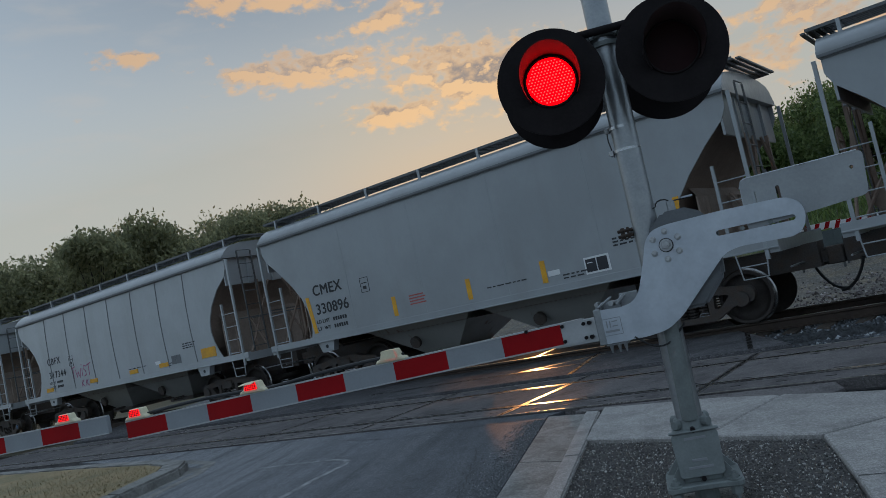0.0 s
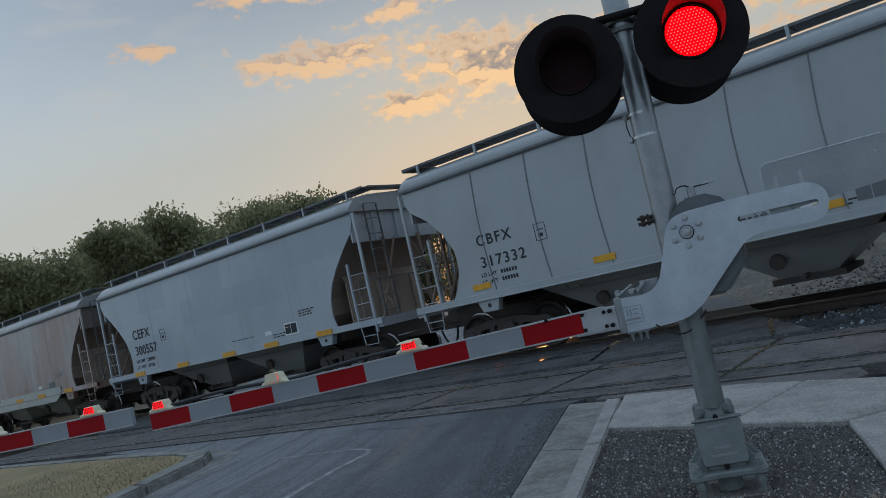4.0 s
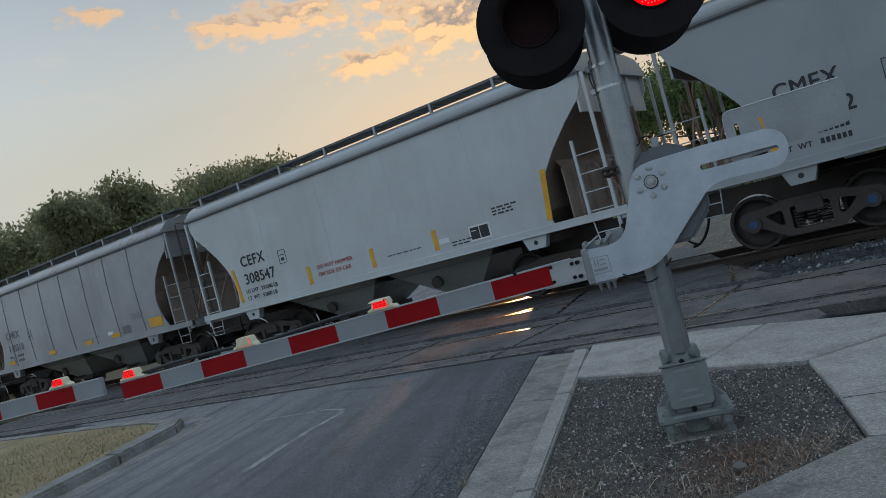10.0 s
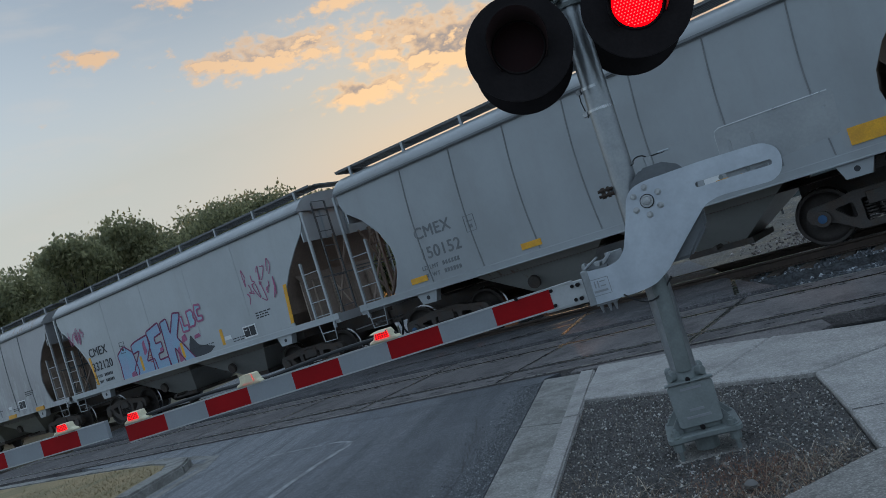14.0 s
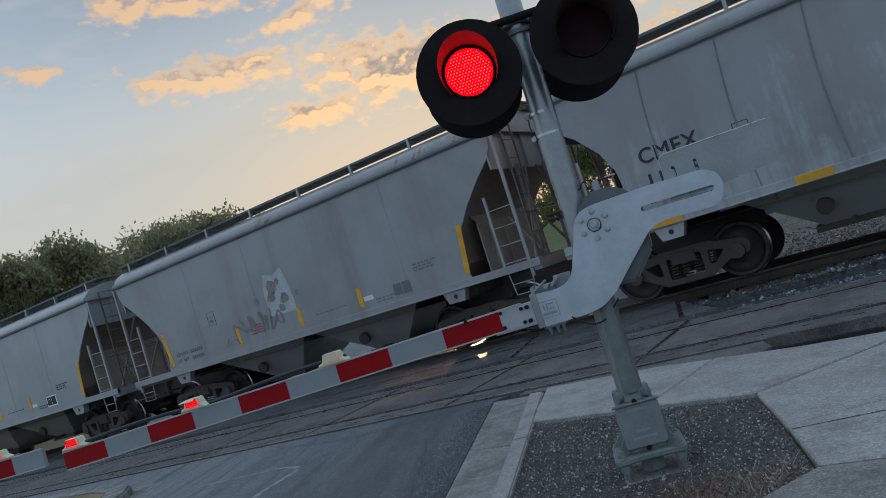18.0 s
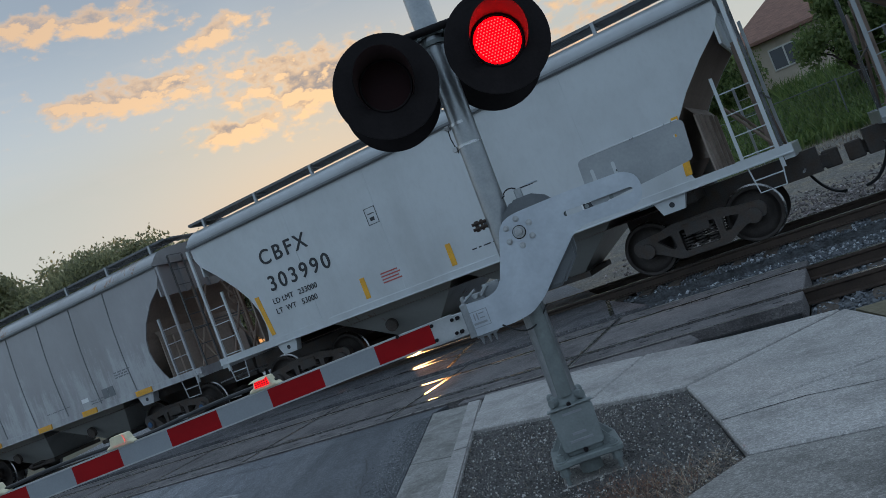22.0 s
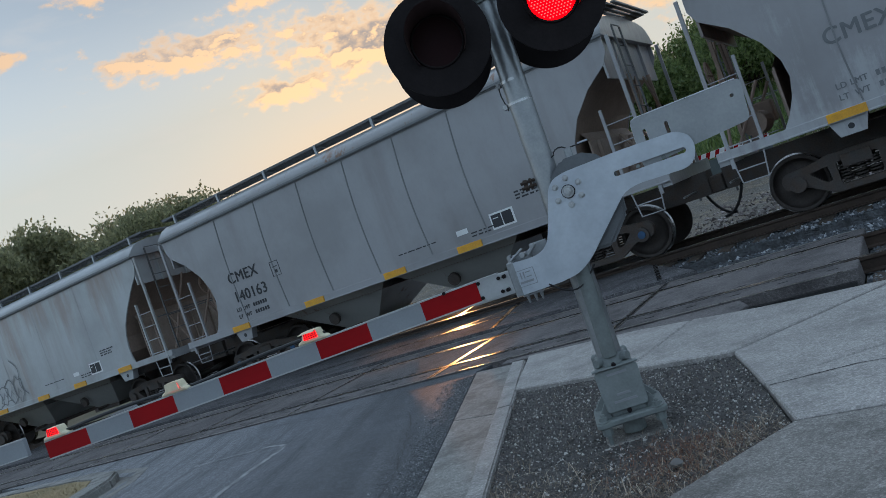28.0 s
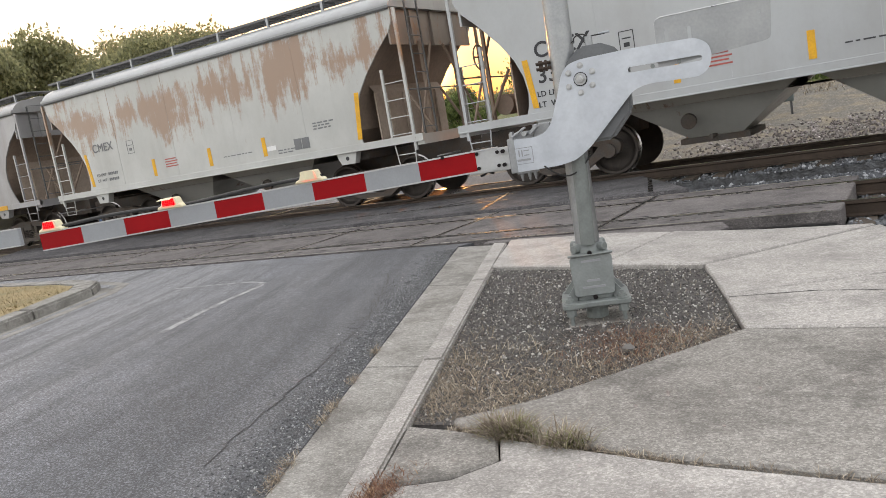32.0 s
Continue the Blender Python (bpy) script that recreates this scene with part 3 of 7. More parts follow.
# ---- building helpers ----
class Shape:
    """Collects vertices and faces for one mesh."""

    def __init__(self):
        self.v, self.f = [], []

    def add(self, verts, faces):
        o = len(self.v)
        self.v += [tuple(p) for p in verts]
        self.f += [tuple(o + i for i in f) for f in faces]
        return self

    def box(self, c, s, m=None):
        x, y, z = (a / 2 for a in s)
        vs = [Vector((i * x, j * y, k * z)) for i in (-1, 1) for j in (-1, 1) for k in (-1, 1)]
        vs = [(m @ p if m else p) + Vector(c) for p in vs]
        return self.add(vs, [(0, 1, 3, 2), (4, 6, 7, 5), (0, 4, 5, 1), (2, 3, 7, 6), (0, 2, 6, 4), (1, 5, 7, 3)])

    def cyl(self, p0, p1, r0, r1=None, n=12, caps=True):
        p0, p1 = Vector(p0), Vector(p1)
        r1 = r0 if r1 is None else r1
        q = (p1 - p0).to_track_quat("Z", "Y")
        vs = []
        for p, r in ((p0, r0), (p1, r1)):
            vs += [p + q @ Vector((r * math.cos(2 * math.pi * i / n), r * math.sin(2 * math.pi * i / n), 0)) for i in range(n)]
        fs = [(i, (i + 1) % n, n + (i + 1) % n, n + i) for i in range(n)]
        if caps:
            fs += [tuple(range(n - 1, -1, -1)), tuple(range(n, 2 * n))]
        return self.add(vs, fs)

    def tube(self, pts, r, n=8):
        """One round bar swept along a line of points."""
        ps = [Vector(p) for p in pts]
        ds = [(ps[min(i + 1, len(ps) - 1)] - ps[max(i - 1, 0)]).normalized() for i in range(len(ps))]
        q, vs = ds[0].to_track_quat("Z", "Y"), []
        for i, p in enumerate(ps):
            if i:
                q = ds[i - 1].rotation_difference(ds[i]) @ q
            vs += [p + q @ Vector((r * math.cos(2 * math.pi * k / n), r * math.sin(2 * math.pi * k / n), 0)) for k in range(n)]
        m = len(ps) - 1
        fs = [(j * n + k, j * n + (k + 1) % n, (j + 1) * n + (k + 1) % n, (j + 1) * n + k) for j in range(m) for k in range(n)]
        return self.add(vs, fs + [tuple(range(n - 1, -1, -1)), tuple(range(m * n, m * n + n))])

    def prism(self, poly, lo, hi, axis="z"):
        """A polygon (counter-clockwise) drawn out between lo and hi along an axis."""
        n = len(poly)
        put = {"z": lambda a, b, c: (a, b, c), "y": lambda a, b, c: (a, c, b), "x": lambda a, b, c: (c, a, b)}[axis]
        vs = [put(a, b, lo) for a, b in poly] + [put(a, b, hi) for a, b in poly]
        fs = [tuple(range(n - 1, -1, -1)), tuple(range(n, 2 * n))] + [(i, (i + 1) % n, n + (i + 1) % n, n + i) for i in range(n)]
        return self.add(vs, fs)

    def lathe(self, prof, p0, ax, n=24):
        """prof: (distance along ax, radius)."""
        p0, q = Vector(p0), Vector(ax).to_track_quat("Z", "Y")
        vs = [p0 + q @ Vector((r * math.cos(2 * math.pi * i / n), r * math.sin(2 * math.pi * i / n), d)) for d, r in prof for i in range(n)]
        fs = [(k * n + i, k * n + (i + 1) % n, (k + 1) * n + (i + 1) % n, (k + 1) * n + i) for k in range(len(prof) - 1) for i in range(n)]
        return self.add(vs, fs)

    def mesh(self, name, material, bevel=0.0, smooth=False, fix=True, seg=1):
        me = bpy.data.meshes.new(name)
        me.from_pydata(self.v, [], self.f)
        if fix or bevel:
            bm = bmesh.new()
            bm.from_mesh(me)
            if fix:
                bmesh.ops.recalc_face_normals(bm, faces=bm.faces)
            if bevel:
                es = [e for e in bm.edges if len(e.link_faces) == 2 and e.calc_face_angle(0) > 0.6]
                bmesh.ops.bevel(bm, geom=es, offset=bevel, segments=seg, affect="EDGES", clamp_overlap=True)
            bm.to_mesh(me)
            bm.free()
        me.materials.append(material)
        if smooth:
            me.polygons.foreach_set("use_smooth", [True] * len(me.polygons))
            me.set_sharp_from_angle(angle=radians(40))
        return me


def part(name, me, parent=None, m=None, label="", material=None):
    ob = new(name, me)
    if parent:
        ob.parent = parent
    if m is not None:
        ob.matrix_basis = m
    if material:
        ob.material_slots[0].link = "OBJECT"
        ob.material_slots[0].material = material
    if label:
        ob["label"] = label
    return ob


def thing(name, label, category, group="", kind="", m=None):
    ob = new(name)
    if m is not None:
        ob.matrix_basis = m
    return tagged(ob, label, category, group, kind)


def text_mesh(name, body, size, material, align="LEFT", space=1.06):
    cu = bpy.data.curves.new(name, "FONT")
    cu.body, cu.size, cu.align_x, cu.extrude, cu.offset = body, size, align, 0.0005, 0.0
    cu.space_character = space
    tmp = bpy.data.objects.new(name, cu)
    scene.collection.objects.link(tmp)
    me = bpy.data.meshes.new_from_object(tmp.evaluated_get(bpy.context.evaluated_depsgraph_get()))
    bpy.data.objects.remove(tmp)
    bpy.data.curves.remove(cu)
    # strokes thickened by close copies
    vs, fs = [], []
    for i, (dx, dy) in enumerate(((0, 0), (0.022, 0), (-0.022, 0), (0, 0.016), (0, -0.016))):
        o = len(vs)
        vs += [(v.co.x + dx * size, v.co.y + dy * size, v.co.z + 0.0007 * i) for v in me.vertices]
        fs += [tuple(o + j for j in p.vertices) for p in me.polygons]
    bold = bpy.data.meshes.new(name)
    bold.from_pydata(vs, [], fs)
    bpy.data.meshes.remove(me)
    bold.materials.append(material)
    return bold


# ---- ground ----
def slab(name, poly, lo, hi, material, parent=None, bevel=0.008, label="", category="", kind=""):
    ob = part(name, Shape().prism(poly, lo, hi).mesh(name, material, bevel), parent, label=label)
    if category or kind:
        tagged(ob, label, category, kind=kind)
    return ob


def make_ground():
    sh = Shape()
    xs = [-2500, -300, -80, -30, 30, 80, 300, 2500]
    vs = [(x, y, -0.36) for y in xs for x in xs]
    sh.add(vs, [(j * 8 + i, j * 8 + i + 1, j * 8 + i + 9, j * 8 + i + 8) for j in range(7) for i in range(7)])
    tagged(part("ground", sh.mesh("ground", EARTH)), "dry earth and thin grass verge reaching the horizon", "ground", kind="structure")
    # asphalt road, two sheets: the approach and the crossing itself
    d, n = Vector((-0.39, 0.921)), Vector((0.921, 0.39))
    road = [(5.9, -18), (-0.5, -2.86), (-3.1, 3.38), (-2.9, 3.76), (-15.4, 3.76), (-10.2, 2.6), (-8.3, 2.1), (-7.18, -0.25), (0.2, -18)]
    tagged(part("road", Shape().prism(road[::-1], -0.36, -0.03).mesh("road", ASPHALT)), "worn grey asphalt road leading to the level crossing", "road", kind="structure")
    cross = [(-3.0, 6.24), (-0.9, 6.24), (-2.35, 8.82), (-22, 8.82), (-20, 6.24)]
    tagged(part("crossing_apron", Shape().prism(cross, -0.36, 0.06).mesh("crossing_apron", ASPHALT2)), "patched asphalt between the two railway tracks", "road", kind="structure")
    mid = [(-2.4, 9.0), (-22, 9.0), (-22, 10.36), (-3.0, 10.36)]
    tagged(part("crossing_infill", Shape().prism(mid[::-1], -0.3, 0.135).mesh("crossing_infill", ASPHALT2)), "dark asphalt infill between the rails of the far track", "road", kind="structure")
    far = [(-3.0, 10.52), (-22, 10.52), (-60, 70), (-90, 150), (-72, 150), (-30, 70)]
    tagged(part("road_beyond", Shape().prism(far[::-1], -0.36, 0.06).mesh("road_beyond", ASPHALT)), "asphalt road beyond the crossing", "road", kind="structure")
    # worn turning line on the asphalt
    mk = Shape()
    pts = [(-4.35, -0.25), (-4.62, 0.5), (-4.78, 1.1), (-4.88, 1.62), (-5.02, 1.86), (-5.35, 1.95), (-5.9, 1.9), (-6.6, 1.8)]
    for i, (a, b) in enumerate(zip(pts, pts[1:])):
        va, vb = Vector(a), Vector(b)
        o = (vb - va).normalized().orthogonal() * (0.045 if i < 4 else 0.025)
        mk.add([(*(va + o), -0.026), (*(va - o), -0.026), (*(vb - o), -0.026), (*(vb + o), -0.026)], [(0, 1, 2, 3)])
    tagged(part("road_marking", mk.mesh("road_marking", ROADPAINT)), "worn pale line on the asphalt", "road marking", kind="structure")
    crack = Shape()
    for cp in ([(-1.15, -2.6), (-1.6, -1.2), (-2.1, 0.1), (-2.7, 1.2), (-3.2, 2.0)], [(-3.4, 3.3), (-5.2, 2.9), (-6.8, 3.2)]):
        for (a, b) in zip(cp, cp[1:]):
            for k in range(6):
                p = Vector(a).lerp(Vector(b), k / 6) + Vector((random.uniform(-0.03, 0.03), 0))
                q = Vector(a).lerp(Vector(b), (k + 1.02) / 6) + Vector((random.uniform(-0.03, 0.03), 0))
                o = (q - p).normalized().orthogonal() * random.uniform(0.003, 0.008)
                crack.add([(*(p + o), -0.0265), (*(p - o), -0.0265), (*(q - o), -0.0265), (*(q + o), -0.0265)], [(0, 1, 2, 3)])
    tagged(part("asphalt_crack_filler", crack.mesh("asphalt_crack_filler", mat("old_tar", (0.05, 0.05, 0.052), 0.7, var=0.2, bump=0.2))), "dark tar-filled cracks in the road", "road crack", kind="structure")
    # pavement of separate cast slabs
    pav = tagged(part("pavement", Shape().prism([(-2.28, 3.36), (-1.9, 1.86), (-0.4, -1.9), (1.3, -6), (3.6, -12), (7, -12), (4.9, -6), (1.56, 2.60), (0.07, 2.90), (-0.4, 3.06)][::-1], -0.34, -0.06).mesh("pavement", DIRT)), "pale concrete pavement of cast slabs with open joints", "pavement", kind="structure")
    slabs = [
        [(-2.36, 3.40), (-1.81, 1.83), (-0.565, 1.585), (-0.30, 3.085), (-0.95, 3.28)],
        [(-0.285, 3.08), (-0.55, 1.585), (0.40, 1.385), (1.60, 2.665), (1.16, 2.72), (0.64, 2.80), (0.07, 2.95)],
        [(0.412, 1.372), (0.775, 0.375), (2.26, 1.05), (1.63, 2.64)],
        [(0.785, 0.355), (1.05, -0.425), (2.78, -0.42), (2.275, 1.03)],
        [(1.05, -0.44), (0.56, -1.18), (0.26, -1.62), (-0.07, -1.93), (0.02, -2.02), (0.55, -2.10), (1.15, -2.18), (1.84, -2.21), (3.44, -2.19), (2.785, -0.435)],
        [(-0.25, -2.05), (0.0, -2.06), (0.28, -2.10), (0.40, -2.32), (0.27, -2.52), (-0.02, -2.66)],
        [(0.29, -2.10), (0.55, -2.14), (1.15, -2.22), (1.84, -2.25), (3.46, -2.23), (4.95, -6.0), (1.30, -6.0), (-0.01, -2.67), (0.275, -2.525), (0.405, -2.32)],
        [(1.31, -6.02), (4.96, -6.02), (7.0, -12), (3.6, -12)],
    ]
    for i, p in enumerate(slabs):
        mx, my = sum(a for a, _ in p) / len(p), sum(b for _, b in p) / len(p)
        f = 0.997 if i in (5, 6) else 0.991
        p = [(mx + (a - mx) * f, my + (b - my) * f) for a, b in p]
        slab("slab", p, -0.08, 0.0 + (0.004 if i % 2 else 0.0), CONCDARK if i in (4, 5) else CONC, pav, 0.012)
    cuts = Shape()
    for a, b, wd in (((0.83, 0.275), (1.35, 0.37), 0.008), ((1.35, 0.37), (1.95, 0.31), 0.005)):
        p, q = Vector(a), Vector(b)
        for k in range(12):
            u, v = p.lerp(q, k / 12), p.lerp(q, (k + 1.05) / 12)
            o = (q - p).normalized().orthogonal() * wd * random.uniform(0.6, 1.2)
            cuts.add([(*(u + o), 0.0055), (*(u - o), 0.0055), (*(v - o), 0.0055), (*(v + o), 0.0055)], [(0, 1, 2, 3)])
    part("saw_cut", cuts.mesh("saw_cut", DIRT), pav, label="dark wandering crack")
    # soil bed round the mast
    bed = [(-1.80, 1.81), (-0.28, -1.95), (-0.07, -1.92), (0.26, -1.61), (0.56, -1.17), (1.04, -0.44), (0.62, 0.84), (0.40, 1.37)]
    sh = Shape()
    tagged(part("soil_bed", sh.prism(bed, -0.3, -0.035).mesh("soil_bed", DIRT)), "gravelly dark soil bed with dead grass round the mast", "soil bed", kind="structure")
    return bed


def slope_z(y):
    """Height of the ground beyond the tracks: gravel slope, then the green bank."""
    if y < 12.3:
        return -0.36
    return -0.21 + 0.1125 * (y - 12.3) if y < 23.5 else min(3.55, 1.05 + 0.2333 * (y - 23.5))


def inside(p, poly):
    x, y = p
    r = False
    for (x0, y0), (x1, y1) in zip(poly, poly[1:] + poly[:1]):
        if (y0 > y) != (y1 > y) and x < (x1 - x0) * (y - y0) / (y1 - y0) + x0:
            r = not r
    return r


def make_kerbs():
    # near-side kerb: gutter pan and upstand in cast lengths
    a0, a1 = Vector((-0.5, -2.86)), Vector((-3.08, 3.36))
    b0, b1 = Vector((-0.02, -2.68)), Vector((-2.34, 3.27))
    kerb = tagged(part("kerb", Shape().prism([(-0.62, -3.3), (0.12, -3.1), (-2.4, 3.26), (-3.0, 3.3)], -0.34, -0.10).mesh("kerb", KERB)), "pale concrete kerb and gutter along the road", "kerb", kind="structure")
    cuts = [-1.6, -0.85, -0.10, 0.28, 0.66, 1.0]

    def at(t, s):
        return (a0.lerp(a1, t)).lerp(b0.lerp(b1, t), s)

    for t0, t1 in zip(cuts, cuts[1:]):
        g = 0.0012
        for lo, hi, nm in ((0.0, 0.73, "gutter"), (0.733, 1.0, "upstand")):
            sh = Shape()
            top = [(at(t0 + g, lo), 0), (at(t0 + g, hi), 1), (at(t1 - g, hi), 1), (at(t1 - g, lo), 0)]

            def zz(p, k, t):
                rise = 0.0 if t > 0.8 else 1.0
                if nm == "gutter":
                    return -0.030 - (0.016 if k else 0.0) * rise
                return 0.008 * rise - 0.004 + (0.0 if k else -0.006 * rise)
            tv = [t0, t0, t1, t1]
            up = [(p.x, p.y, zz(p, k, t)) for (p, k), t in zip(top, tv)]
            dn = [(p.x, p.y, -0.2) for p, _ in top]
            sh.add(up + dn, [(0, 1, 2, 3), (7, 6, 5, 4), (0, 4, 5, 1), (1, 5, 6, 2), (2, 6, 7, 3), (3, 7, 4, 0)])
            part(nm, sh.mesh(nm, KERB if nm == "gutter" else CONC, 0.006 if nm == "gutter" else 0.014, seg=2), kerb)
    # far-side island: kerb in a sweep round a dry lawn
    line = [(-0.2, -17), (-5.0, -5.6), (-6.6, -1.85), (-7.65, 0.45), (-8.25, 1.72), (-8.75, 2.2), (-9.6, 2.42), (-12.0, 2.62), (-20.0, 2.95), (-40, 3.3)]
    inner = [(-0.55, -17), (-5.35, -5.6), (-6.95, -1.85), (-8.0, 0.45), (-8.6, 1.55), (-9.0, 1.92), (-9.7, 2.12), (-12.0, 2.32), (-20.0, 2.65), (-40, 3.0)]
    gut = [(0.25, -17), (-4.6, -5.6), (-6.2, -1.85), (-7.25, 0.45), (-7.85, 1.8), (-8.4, 2.45), (-9.5, 2.75), (-12.0, 2.95), (-20.0, 3.2), (-40, 3.5)]
    k2 = tagged(part("island_kerb", Shape().prism([inner[1], line[1], line[4], inner[4]], -0.34, -0.25).mesh("island_kerb", KERB)), "rounded concrete kerb round the dry lawn", "kerb", kind="structure")
    for i in range(len(line) - 1):
        for A, B, za, zb, nm in ((gut, line, -0.026, -0.035, "gutter"), (line, inner, 0.095, 0.10, "upstand")):
            q = [A[i], A[i + 1], B[i + 1], B[i]]
            z = [za, za, zb, zb]
            sh = Shape().add([(*p, h) for p, h in zip(q, z)] + [(*p, -0.2) for p in q], [(0, 1, 2, 3), (7, 6, 5, 4), (0, 4, 5, 1), (1, 5, 6, 2), (2, 6, 7, 3), (3, 7, 4, 0)])
            part(nm, sh.mesh(nm, KERB, 0.03 if nm == "upstand" else 0.0, seg=2), k2)
    lawn = [(a + (-0.02), b) for a, b in inner] + [(-60, 3.0), (-60, -17)]
    tagged(part("lawn", Shape().prism(lawn, -0.3, 0.085).mesh("lawn", DRYGRASS)), "dry yellow lawn inside the kerb", "lawn", kind="structure")


RAIL_PROF = [(-0.036, 0.0), (0.036, 0.0), (0.036, -0.035), (0.012, -0.05), (0.012, -0.14), (0.07, -0.155), (0.07, -0.17), (-0.07, -0.17), (-0.07, -0.155), (-0.012, -0.14), (-0.012, -0.05), (-0.036, -0.035)]
Y1, Y2, Z2 = 4.15, 8.95, 0.146


def make_tracks():
    for nm, y0, z in (("near_track", Y1, 0.0), ("far_track", Y2, Z2)):
        tr = thing(nm, "steel rails on timber sleepers" + (" set flush in the crossing" if z == 0 else " carrying the freight train"), "railway track", kind="structure")
        for dy in (0.0, 1.505):
            rl = part("rail", Shape().prism([(y0 + dy + a, z + b) for a, b in RAIL_PROF], -160, 60, "x").mesh("rail", RAILWEB), tr)
            part("rail_head", Shape().box((-50, y0 + dy, z + 0.001), (220, 0.066, 0.006)).mesh("rail_head", RAILTOP), rl)
        tie = Shape().box((0, 0, 0), (0.22, 2.6, 0.17)).mesh("sleeper", TIE, 0.012)
        xs = [i * 0.53 + 1.45 for i in range(40)] if z == 0 else [i * 0.53 - 2.0 for i in range(46)]
        for x in xs:
            part("sleeper", tie, tr, pose(x + random.uniform(-0.02, 0.02), y0 + 0.7525, z - 0.265, 0, 0, random.uniform(-1, 1)))
    # crossing surface panels
    cr = tagged(part("crossing_bed", Shape().box((-10.8, 4.83, -0.22), (24.0, 2.6, 0.2)).mesh("crossing_bed", RUBBER)), "dark bolted panels between the rails of the level crossing", "crossing", kind="structure")
    x = 1.25
    i = 0
    while x > -22:
        w = 2.60
        for y0, y1 in ((3.60, 4.085), (4.215, 5.585), (5.725, 6.22)):
            p = part("crossing_panel", Shape().box((x - w / 2, (y0 + y1) / 2, -0.105), (w - 0.012, y1 - y0, 0.205)).mesh("crossing_panel", PANEL, 0.012), cr)
            if x > -10:
                sl = Shape()
                for k in range(5):
                    for yy in ((y0 + 0.09, y1 - 0.09) if y1 - y0 > 1 else ((y0 + y1) / 2,)):
                        sl.box((x - 0.25 - k * 0.49, yy, -0.0005), (0.11, 0.022, 0.006))
                part("lag_bolt_slot", sl.mesh("lag_bolt_slot", RUBBER), p)["kind"] = "stuff"
        x -= w
        i += 1
    fill = Shape()
    for dy in (0.0, 1.505):
        fill.box((-10.5, Y1 + dy + 0.052, -0.04), (23.2, 0.024, 0.05))
        fill.box((-10.5, Y1 + dy - 0.050, -0.025), (23.2, 0.020, 0.05))
    tagged(part("flange_filler", fill.mesh("flange_filler", GLOSSTAR)), "black rubber strips along the rails of the crossing", "rubber strip", kind="structure")
    for i, yy in enumerate((3.592, 4.208, 5.592, 5.718, 6.228)):
        part("edge_angle", Shape().box((-10.45, yy, -0.001), (23.2, 0.010, 0.008)).mesh("edge_angle", EDGESTEEL), cr, label="worn steel edge strip")
    # steel-edged joints where the panels butt, across both tracks
    for xj in [1.25 - 2.6 * k for k in range(1, 7)]:
        for y0, y1, z, sk in ((3.61, 4.08, 0.0005, 0.0), (4.22, 5.58, 0.0005, 0.0), (5.73, 6.22, 0.0005, 0.0), (9.02, 10.36, 0.1365, -0.25)):
            for off, wd, mt in ((0.0, 0.05, GLOSSTAR), (0.036, 0.020, EDGESTEEL), (-0.036, 0.020, EDGESTEEL)):
                if z > 0.1 and xj > -3:
                    continue
                sh = Shape().prism([(xj + off - wd / 2, y0), (xj + off + wd / 2, y0), (xj + off + wd / 2 + sk, y1), (xj + off - wd / 2 + sk, y1)], z - 0.01, z + 0.003)
                part("panel_joint", sh.mesh("panel_joint", mt), cr)
    # tarred seams in the asphalt between the tracks
    j = Shape()
    for a, b, wd in (((-4.3, 6.26), (-5.0, 8.80), 0.04), ((-6.1, 7.35), (-4.7, 8.45), 0.03), ((-9.6, 7.25), (-4.4, 7.45), 0.03), ((-1.45, 6.26), (-2.1, 8.4), 0.035)):
        p, q = Vector(a), Vector(b)
        o = (q - p).normalized().orthogonal() * wd
        j.add([(*(p + o), 0.0635), (*(q + o), 0.0635), (*(q - o), 0.0635), (*(p - o), 0.0635)], [(0, 1, 2, 3)])
    tagged(part("tar_seam", j.mesh("tar_seam", GLOSSTAR)), "glossy tarred seams in the crossing asphalt", "joint", kind="structure")
    tagged(part("crossing_fill", Shape().prism([(-2.75, 3.42), (-2.32, 3.42), (-0.93, 3.29), (-0.27, 3.10), (0.12, 2.97), (0.25, 3.22), (0.1, 3.585), (-2.75, 3.585)], -0.3, -0.022).mesh("crossing_fill", PANEL, 0.006)), "dark asphalt fill between pavement and crossing panels", "road", kind="structure")
    # ballast shoulders
    bl = Shape()
    bl.prism([(-2.3, 3.42), (-0.4, 2.95), (1.55, 2.55), (2.6, 2.66), (60, 2.8), (60, 12.2), (-2.0, 12.2), (-2.2, 8.9), (-0.4, 6.3), (1.26, 6.3), (1.26, 3.52), (-2.3, 3.52)], -0.36, -0.20)
    bl.prism([(-1.9, 8.2), (60, 8.2), (60, 11.4), (-2.4, 11.4)], -0.36, -0.075)
    tagged(part("ballast_bed", bl.mesh("ballast_bed", BALLASTBED)), "grey crushed-stone ballast under the tracks", "ballast", kind="structure")


